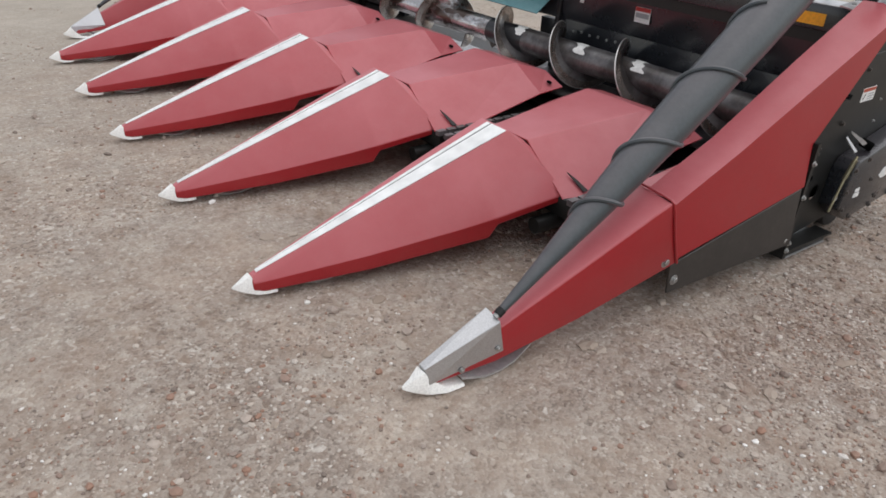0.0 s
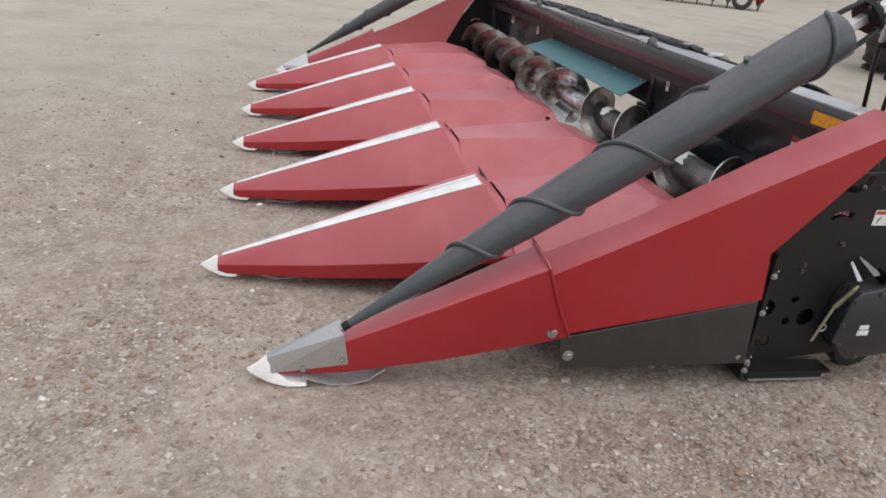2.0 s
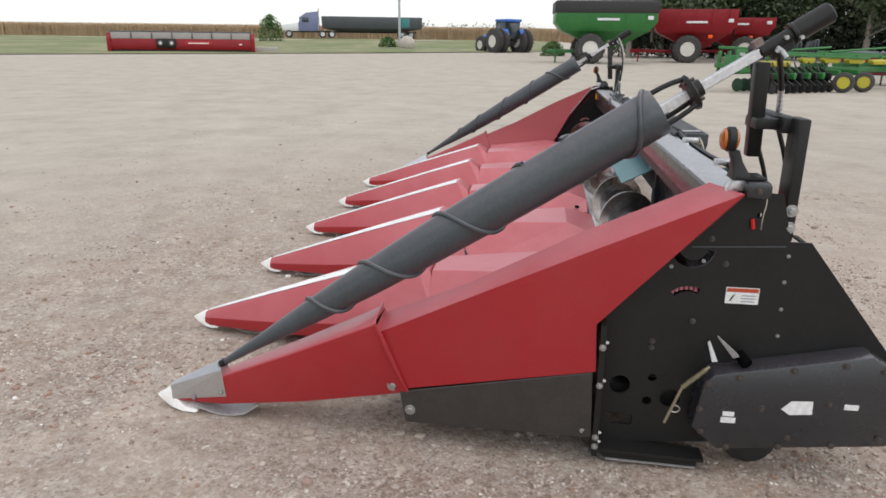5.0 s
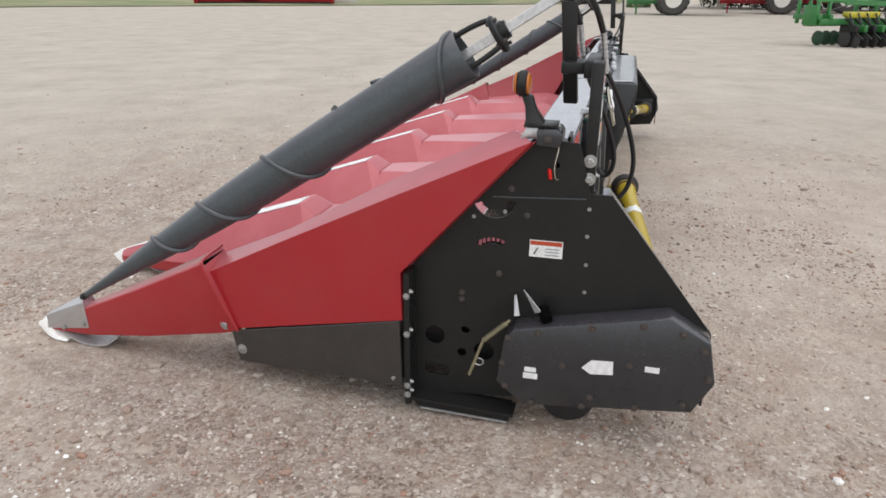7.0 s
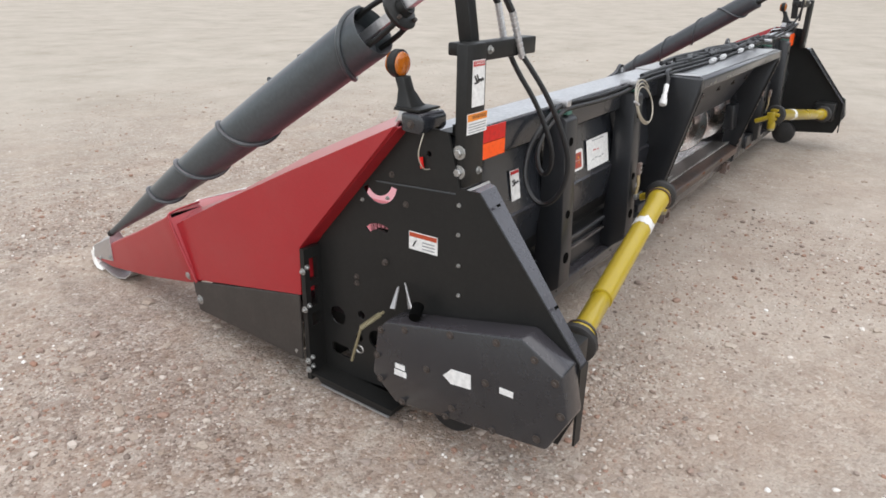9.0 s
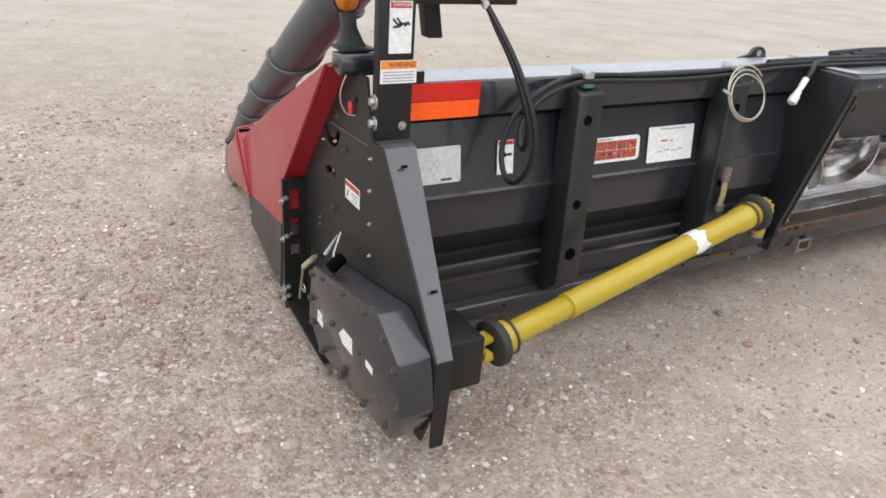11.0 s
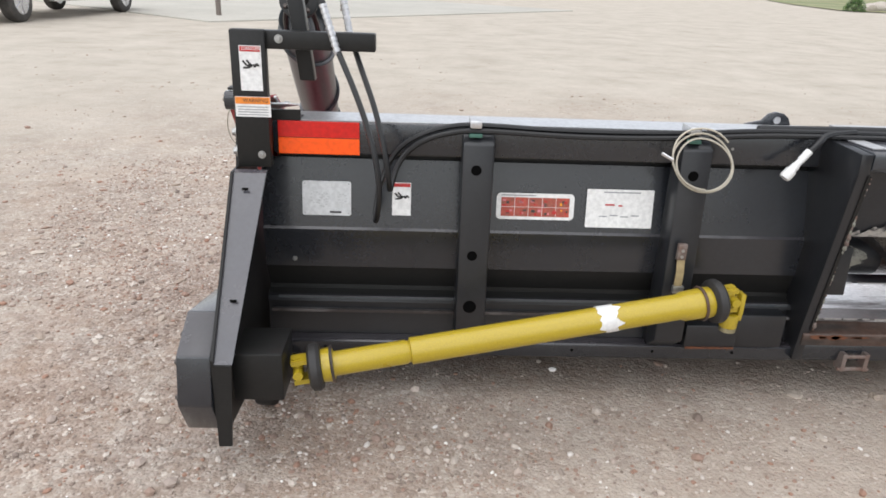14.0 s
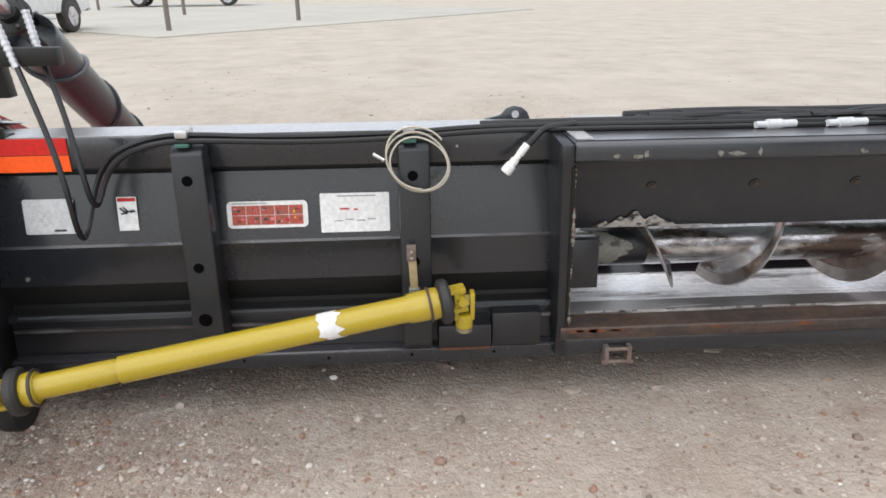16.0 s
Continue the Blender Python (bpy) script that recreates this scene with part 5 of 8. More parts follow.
def build_end_sheet(far):
    X = end_x(far)
    sx = 1 if far else -1
    e = thing("end_sheet")
    e.parent = head
    e["label"] = "black end sheet with bolts, labels and a chain case"

    def pr(pts, x0, x1, name, m, label="", bev=0.003, par=None):
        bm = prism(B(), pts, "x", *sorted((X(x0), X(x1))))
        return part(name, bevel(bm, bev, 2) if bev else bm, m, par or e, label)

    # main sheet, from the front flange to the post
    main = [(-1.640, 0.435), (-1.93, 0.80), (-1.985, 0.838), (-2.10, 0.83), (-2.135, 0.70), (-2.19, 0.70), (-2.475, 0.345), (-2.475, 0.20), (-2.44, 0.11), (-1.66, 0.04), (-1.640, 0.06)]
    def circ(cy, cz, r, n=18):
        return [(cy + r * math.cos(2 * math.pi * i / n), cz + r * math.sin(2 * math.pi * i / n)) for i in range(n)]

    def arc(cy, cz, r, a0, a1, w):
        a = [radians(a0 + (a1 - a0) * i / 10) for i in range(11)]
        return [(cy + (r + w) * math.cos(t), cz + (r + w) * math.sin(t)) for t in a] + [(cy + (r - w) * math.cos(t), cz + (r - w) * math.sin(t)) for t in reversed(a)]

    holes = [circ(-1.72, 0.239, 0.030), circ(-1.812, 0.268, 0.013), circ(-1.802, 0.192, 0.014), circ(-1.868, 0.205, 0.030, 22), circ(-2.045, 0.77, 0.008, 10),
             [(-1.69, 0.14), (-1.69, 0.115), (-1.70, 0.108), (-1.755, 0.106), (-1.765, 0.112), (-1.765, 0.135), (-1.755, 0.142), (-1.70, 0.146)],
             arc(-1.885, 0.675, 0.050, 190, 335, 0.011), arc(-1.885, 0.490, 0.060, 45, 118, 0.009)]
    bm = B()
    for lp in [main] + ([] if far else holes):
        vs = [bm.verts.new((X(0.028), *p)) for p in lp]
        for i in range(len(vs)):
            bm.edges.new((vs[i], vs[(i + 1) % len(vs)]))
    bmesh.ops.triangle_fill(bm, edges=bm.edges[:], use_beauty=True, use_dissolve=False)
    ext = bmesh.ops.extrude_face_region(bm, geom=bm.faces[:])
    bmesh.ops.translate(bm, vec=(-sx * 0.006, 0, 0), verts=[g for g in ext["geom"] if isinstance(g, bmesh.types.BMVert)])
    part("sheet", bm, BLACK, e, "black steel end sheet with round and curved holes", smooth=20)
    # pink boxes added behind the lower curved slot, standing for the lit red hood
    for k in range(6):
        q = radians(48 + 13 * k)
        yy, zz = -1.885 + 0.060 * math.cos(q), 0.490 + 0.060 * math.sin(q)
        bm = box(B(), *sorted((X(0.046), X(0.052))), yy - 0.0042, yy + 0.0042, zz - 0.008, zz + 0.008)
        part("foam_tooth", bm, PINK, e, "pink box added for the lit red hood seen through the slot")
    # step in the sheet: upper and rear face plates
    pr([(-1.88, 0.676), (-2.125, 0.688), (-2.125, 0.685), (-1.88, 0.673)], 0.0255, 0.0288, "seam_bar", POLY, "thin worn seam", 0)
    # rear slope flange
    bm = B()
    f = [(0.0315, -2.165, 0.701), (0.112, -2.165, 0.701), (0.112, -2.183, 0.697), (0.075, -2.472, 0.334), (0.062, -2.475, 0.12), (0.0315, -2.475, 0.12), (0.0315, -2.472, 0.334), (0.0315, -2.183, 0.697)]
    q = [(X(a), b_, c_) for a, b_, c_ in f]
    poly(bm, q[:4] + q[6:], [(0, 1, 2, 5), (5, 2, 3, 4)])
    shell(bm, 0.006)
    # one flange in two paints: unlit lower face black, sky-facing slope grey
    low = B()
    poly(low, q[3:7], [(3, 0, 1, 2)])
    shell(low, 0.006)
    part("lower_flange", low, BLACK, e, "lower flange, its unlit upright face put in black")
    fl = part("rear_flange", bm, FLANGE, e, "folded rear flange in a grey lifted for sky sheen", smooth=15)
    for y, z, xx in ((-2.215, 0.6635, 0.068), (-2.385, 0.4485, 0.066)):
        nrm = Vector((0, -0.365, 0.29)).normalized()
        bm = B()
        c = Vector((X(xx), y, z)) + nrm * 0.005
        box(bm, -0.0075, 0.0075, -0.0032, 0.0032, 0, 0.0015, Matrix.Translation(c) @ Vector((0, 0, 1)).rotation_difference(nrm).to_matrix().to_4x4())
        part("slot", bm, HOLE, fl)
    # front flange: an open plate with windows, bolted to the skirt
    bm = B()
    for x0, x1, z0, z1 in ((-0.037, -0.018, 0.03, 0.45), (0.012, 0.030, 0.03, 0.45), (-0.018, 0.012, 0.418, 0.45), (-0.018, 0.012, 0.330, 0.350), (-0.018, 0.012, 0.245, 0.268), (-0.018, 0.012, 0.03, 0.205)):
        box(bm, *sorted((X(x0), X(x1))), -1.662, -1.646, z0, z1)
    bmesh.ops.remove_doubles(bm, verts=bm.verts, dist=0.0004)
    part("front_flange", bm, BLACK, e, "black bolted flange with open windows", smooth=0)
    for z in (0.395, 0.275, 0.105, 0.075):
        bolt(e, (X(-0.028), -1.662, z), (0, -1, 0), 0.005)
        bolt(e, (X(-0.037), -1.654, z - 0.012), (sx, 0, 0), 0.006)
    # bottom ledge and skid shoe
    pr([(-1.65, 0.055), (-1.97, 0.045), (-1.97, 0.036), (-1.65, 0.046)], -0.035, 0.03, "ledge", BLACK, "", 0)
    pr([(-1.66, 0.045), (-1.69, 0.014), (-1.94, 0.004), (-1.955, 0.012), (-1.955, 0.035)], -0.022, 0.06, "skid_shoe", BLACK, "black skid shoe with a worn bright rim")
    pr([(-1.69, 0.0195), (-1.95, 0.0125), (-1.95, 0.0085), (-1.69, 0.0155)], -0.027, -0.021, "shoe_rim", SKIDM, "", 0)
    for y, z in ((-1.975, 0.63), (-1.80, 0.385), (-1.80, 0.365), (-1.93, 0.70)):
        bolt(e, (X(0.028), y, z), (sx, 0, 0), 0.005, 0.006, DULL)
    for y, z in ((-2.135, 0.66), (-2.135, 0.585), (-2.138, 0.505), (-2.14, 0.425), (-1.915, 0.635), (-1.83, 0.615)):
        bolt(e, (X(0.028), y, z), (sx, 0, 0), 0.0033, 0.005, BOLT)
    bm = lathe(B(), (X(0.028), -1.905, 0.455), (sx, 0, 0), [(0, 0.009), (0.004, 0.009), (0.005, 0.006), (0.010, 0.006)], 14)
    part("hub_stub", bm, DULL, e)
    # bent bright lever tab
    bm = B()
    poly(bm, [(X(0.02), -1.978, 0.418), (X(-0.015), -2.022, 0.386), (X(-0.02), -2.033, 0.375), (X(-0.015), -2.018, 0.368), (X(0.02), -1.984, 0.408)], [(0, 1, 2, 3, 4)])
    shell(bm, 0.004)
    part("lever_tab", bm, SKIDM, e, "bent dull steel tab")
    bm = B()
    poly(bm, [(X(0.02), -1.958, 0.40), (X(-0.02), -1.975, 0.355), (X(-0.02), -1.960, 0.352), (X(0.02), -1.952, 0.395)], [(0, 1, 2, 3)])
    shell(bm, 0.004)
    part("lever_tab", bm, SKIDM, e, "bent dull steel tab")
    bm = sweep(B(), [(X(0.0), -2.035, 0.375), (X(-0.035), -2.05, 0.36)], 0.016, 12)
    part("lever_socket", bm, HOLE, e)
    # latch spring and rod with a ring pin
    p, q, r_ = Vector((X(-0.040), -1.940, 0.338)), Vector((X(-0.050), -1.880, 0.283)), Vector((X(-0.050), -1.842, 0.168))
    dd = (q - p).normalized()
    side = dd.cross(Vector((1, 0, 0))).normalized()
    up = dd.cross(side)
    coil = [p + (q - p) * (i / 96) + side * (0.0062 * math.cos(i * 0.785)) + up * (0.0062 * math.sin(i * 0.785)) for i in range(97)]
    sp = part("latch_spring", sweep(B(), coil, 0.0021, 5), OLIVE, e, "olive zinc tension spring")
    part("latch_rod", sweep(B(), [p - dd * 0.014, q, q + (r_ - q) * 0.1, r_], 0.0042, 8), OLIVE, sp, "thin latch rod")
    m_ = q + (r_ - q) * 0.62
    part("ring_pin", sweep(B(), [m_ + Vector((-sx * 0.004, -0.012 + 0.013 * math.cos(k * 0.5236), 0.011 * math.sin(k * 0.5236))) for k in range(13)], 0.0022, 6), BOLT, sp, "small split ring")
    # chain case
    case = [(-1.937, 0.296), (-1.964, 0.328), (-2.365, 0.412), (-2.469, 0.352), (-2.493, 0.237), (-2.445, 0.143), (-1.995, 0.094), (-1.918, 0.16)]
    bm = prism(B(), case, "x", *sorted((X(-0.05), X(0.028))))
    cc = part("chain_case", bevel(bm, 0.006), DARK, e, "charcoal chain case bolted to the end sheet")
    for y, z in ((-1.95, 0.30), (-2.03, 0.325), (-2.17, 0.357), (-2.30, 0.38), (-2.40, 0.37), (-2.455, 0.33), (-2.475, 0.25), (-2.42, 0.165), (-2.30, 0.135), (-2.16, 0.118), (-2.02, 0.105), (-1.945, 0.15), (-1.935, 0.22), (-2.10, 0.235), (-2.275, 0.262), (-2.18, 0.15)):
        bolt(cc, (X(-0.050), y, z), (sx, 0, 0), 0.006, 0.005, DULL)
    for y0, y1, z0, z1 in ((-1.995, -2.035, 0.183, 0.200), (-1.998, -2.03, 0.204, 0.218), (-2.315, -2.352, 0.250, 0.266)):
        sheet_label(cc, -0.0502, y0, y1, z0, z1, None, far, "sticker")
    bm = prism(B(), [(-2.152, 0.238), (-2.176, 0.264), (-2.233, 0.268), (-2.235, 0.228), (-2.176, 0.222)], "x", *sorted((X(-0.0502), X(-0.0517))))
    part("sticker", bm, LABELW, cc, "white tag-shaped sticker")
    bm = prism(B(), circ(-2.115, 0.080, 0.080, 24), "x", *sorted((X(0.04), X(0.10))))
    part("foot", bevel(bm, 0.012), RUBBER, e, "round black support foot")
    sheet_label(e, 0.028, -1.985, -2.074, 0.515, 0.563, LABELB, far)
    # square post with labels
    bm = box(B(), *sorted((X(0.035), X(0.118))), -2.142, -2.112, 0.70, 1.028)
    post = part("post", bevel(bm, 0.005), BLACK, e, "black square tube post")
    for z in (0.785, 0.738):
        bolt(post, (X(0.035), -2.127, z), (sx, 0, 0), 0.010, 0.009)
    bolt(post, (X(0.096), -2.142, 0.733), (0, -1, 0), 0.0058, 0.007)
    if not far:
        back_label(post, 0.057, 0.108, 0.888, 0.992, -2.1425, 0, "danger")
        back_label(post, 0.040, 0.124, 0.826, 0.874, -2.1425, 0, "warning")
    bm = box(B(), *sorted((X(0.09), X(0.374))), -2.13, -2.09, 0.984, 1.026)
    arm = part("arm", bevel(bm, 0.004), BLACK, post, "black cross arm")
    bolt(arm, (X(0.148), -2.13, 1.008), (0, -1, 0), 0.006, 0.007)
    bm = box(B(), *sorted((X(0.12), X(0.228))), -2.090, -2.030, 0.990, 1.020)
    part("clamp", bevel(bm, 0.004), BLACK, post)
    bm = prism(B(), [(-2.07, 0.8065), (-2.02, 0.8065), (-2.02, 0.8115), (-2.062, 0.8115), (-2.062, 0.832), (-2.07, 0.832)], "x", *sorted((X(0.10), X(0.182))))
    part("angle_bracket", bm, BLACK, post, "small black angle on the beam")
    # marker lamp on its bracket
    lamp = part("lamp_bracket", bevel(prism(B(), [(-1.992, 0.826), (-2.046, 0.822), (-2.056, 0.834), (-2.056, 0.858), (-2.046, 0.870), (-1.992, 0.868)], "x", *sorted((X(-0.012), X(0.085)))), 0.005), DARK, e, "charcoal rounded pivot block")
    part("bracket_plate", bevel(box(B(), *sorted((X(-0.004), X(0.078))), -2.040, -1.965, 0.872, 0.878), 0.001), BLACK, lamp, "thin black plate")
    bolt(lamp, (X(-0.012), -2.022, 0.845), (sx, 0, 0), 0.006, 0.007, DULL)
    bm = prism(B(), [(-1.945, 0.834), (-2.00, 0.838), (-2.00, 0.868), (-1.965, 0.872)], "x", *sorted((X(0.020), X(0.062))))
    part("lamp_foot", bevel(bm, 0.004), GALV, lamp, "bent zinc lamp foot")
    bm = B()
    secs = []
    for z, w, l in ((0.868, 0.030, 0.035), (0.885, 0.020, 0.026), (0.915, 0.013, 0.016), (0.945, 0.013, 0.016)):
        secs.append([(X(0.038 + l * i), -1.985 + w * j + (z - 0.868) * 0.35, z) for i, j in ((-1, -1), (1, -1), (1, 1), (-1, 1))])
    loft(bm, secs)
    part("lamp_stem", bevel(bm, 0.003), BLACK, lamp, "black lamp stem")
    c = Vector((X(0.038), -1.945, 0.972))
    bm = lathe(B(), c - Vector((0.0, 0.014, 0)), (0, 1, 0), [(0, 0.026), (0.004, 0.033), (0.020, 0.033), (0.026, 0.028)], 24)
    part("lamp_housing", bm, BLACK, lamp, "black oval lamp housing")
    for s in (-1, 1):
        bm = lathe(B(), c + Vector((0, 0.001 + s * 0.012, 0)), (0, s, 0), [(0, 0.029), (0.006, 0.026), (0.010, 0.018), (0.012, 0.006)], 24)
        part("lamp_lens", bm, AMBERL, lamp, "amber lamp lens")
    bm = sweep(B(), [(X(0.02), -2.045, 0.85), (X(-0.004), -2.05, 0.82), (X(-0.012), -2.04, 0.775), (X(0.002), -2.045, 0.738), (X(0.024), -2.05, 0.735)], 0.0015, 6, 2)
    part("lead_wire", bm, CABLE, e, "loose grey lead wire")
    bm = sweep(B(), [(X(0.021), -2.026, 0.762), (X(0.020), -2.031, 0.735)], 0.005, 6)
    part("wire_plug", bm, REDREF, e, "small red plug")
    # gear housing behind the sheet for the drive shaft
    bm = box(B(), *sorted((X(0.062), X(0.178))), -2.432, -2.30, 0.215, 0.338)
    part("gear_housing", bevel(bm, 0.004), BLACK, e, "black gear housing")


def build_drive_shaft(far):
    X = end_x(far)
    def P(p):
        return (X(p.x), p.y, p.z)
    s = thing("drive_shaft")
    s.parent = head
    s["label"] = "yellow guarded drive shaft stowed behind the head"
    a, b = Vector((0.245, -2.372, 0.272)), Vector((1.255, -2.235, 0.402))
    d = (b - a).normalized()
    L = (b - a).length

    def lt(prof, seg=24):
        return loft(B(), [[P(p) for p in ring(a + d * t, d, r, seg)] for t, r in prof])

    part("inner_guard", lt([(0.03, 0.032), (0.05, 0.030), (0.22, 0.030), (0.225, 0.027), (L - 0.05, 0.027)]), YELLOW, s, "yellow plastic guard tube")
    part("outer_guard", lt([(0.23, 0.028), (0.232, 0.0335), (L - 0.10, 0.0335), (L - 0.09, 0.038), (L - 0.03, 0.040)]), YELLOW, s, "wider yellow plastic guard tube")
    for t in (0.0, L):
        k = 1 if t == 0 else -1
        part("guard_ring", lt([(t - 0.016, 0.048), (t - 0.010, 0.057), (t + 0.006, 0.058), (t + 0.014, 0.052), (t + 0.016, 0.040)]), RUBBER, s, "black rubber guard bell")
        part("collar", lt([(t + k * 0.014, 0.040), (t + k * 0.036, 0.042), (t + k * 0.045, 0.036)]), YELLOW, s, "yellow collar")
        u = d.cross(Vector((0, 0, 1))).normalized()
        w = d.cross(u)
        bm = B()
        for sg in (-1, 1):
            loft(bm, [[P(a + d * (t - k * q) + u * i + w * (sg * 0.026 + j)) for i, j in ((-0.018, -0.006), (0.018, -0.006), (0.018, 0.006), (-0.018, 0.006))] for q in (0.0, 0.055)])
        sweep(bm, [P(a + d * (t - k * 0.042) - w * 0.035), P(a + d * (t - k * 0.042) + w * 0.035)], 0.012, 10)
        sweep(bm, [P(a + d * (t - k * 0.042) - u * 0.033), P(a + d * (t - k * 0.042) + u * 0.033)], 0.012, 10)
        part("yoke", bm, YELLOW, s, "yellow painted universal joint yoke")
        part("chain_loop", sweep(B(), [P(a + d * (t + k * 0.04) + u * (0.043 * math.cos(q)) + w * (0.043 * math.sin(q))) for q in [i * 0.35 for i in range(19)]], 0.004, 6), RUSTY, s, "rusty retaining ring")
    u = d.cross(Vector((0, 0, 1))).normalized()
    w = d.cross(u)
    rng = random.Random(14)
    secs = []
    for k in range(17):
        q = radians(-150 + 15 * k)
        t0, t1 = L - 0.325 + 0.012 * rng.random() + 0.02 * (k > 11), L - 0.268 - 0.014 * rng.random() + 0.02 * (k % 5 == 0)
        rim = [(t, r) for t, r in ((t0, 0.0337), (t1, 0.0337), (t1, 0.0352), (t0, 0.0352))]
        secs.append([P(a + d * t + u * (r * math.cos(q)) + w * (r * math.sin(q))) for t, r in rim])
    part("sticker", loft(B(), secs), LABELW, s, "torn white paper sticker")
    # bracket carrying the stowed end
    for x0, x1, y0, z0, z1 in ((1.245, 1.392, -2.125, 0.198, 0.272), (1.396, 1.535, -2.108, 0.196, 0.298)):
        bm = box(B(), *sorted((X(x0), X(x1))), y0, -2.05, z0, z1)
        part("stow_bracket", bevel(bm, 0.004), MIDB, s, "black stow bracket")
    part("bracket_rust", box(B(), *sorted((X(1.25), X(1.388))), -2.1268, -2.120, 0.199, 0.205), RUSTS, s, "rusty lower edge of the bracket")
    q = b + d * 0.052
    bm = B()
    for dx in (-0.020, 0.020):
        loft(bm, [[P(q + Vector((dx + i, j, z))) for i, j in ((-0.006, -h), (0.006, -h), (0.006, h), (-0.006, h))] for z, h in ((0.015, 0.016), (-0.03, 0.017), (-0.06, 0.013))])
    sweep(bm, [P(q + Vector((0, 0, -0.045))), P(q + Vector((0, 0, -0.082)))], 0.023, 14)
    part("hanging_yoke", bevel(bm, 0.002), YELLOW, s, "yellow drooping outer yoke")
    part("yoke_mouth", sweep(B(), [P(q + Vector((0, 0, -0.0825))), P(q + Vector((0, 0, -0.094)))], 0.0215, 14), OLIVE, s, "greasy worn yoke end")
    bm = loft(B(), [[(X(x - 0.0105), y, z), (X(x + 0.0105), y, z), (X(x + 0.0105), y + 0.006, z), (X(x - 0.0105), y + 0.006, z)] for x, y, z in ((1.181, -2.166, 0.402), (1.179, -2.172, 0.45), (1.175, -2.166, 0.53))])
    st = part("rubber_strap", bevel(bm, 0.0015), TAN, s, "tan rubber latch strap")
    part("strap_buckle", bevel(box(B(), *sorted((X(1.163), X(1.187))), -2.1735, -2.160, 0.488, 0.532), 0.002), LATCHM, st, "dull steel buckle")
    for z in (0.498, 0.515):
        part("buckle_rivet", cyl(B(), (X(1.175), -2.176, z), (X(1.175), -2.172, z), 0.0042, seg=10), BOLT, st)
    part("strap_hook", bevel(box(B(), *sorted((X(1.166), X(1.196))), -2.1735, -2.160, 0.392, 0.412), 0.002), BOLT, st, "bright strap hook")
    bm = sweep(B(), [P(b + d * 0.06 + Vector((0, 0.0, -0.01))), P(b + d * 0.06 + Vector((0, 0.09, -0.05)))], 0.014, 10)
    part("stow_pin", bm, YELLOW, s)


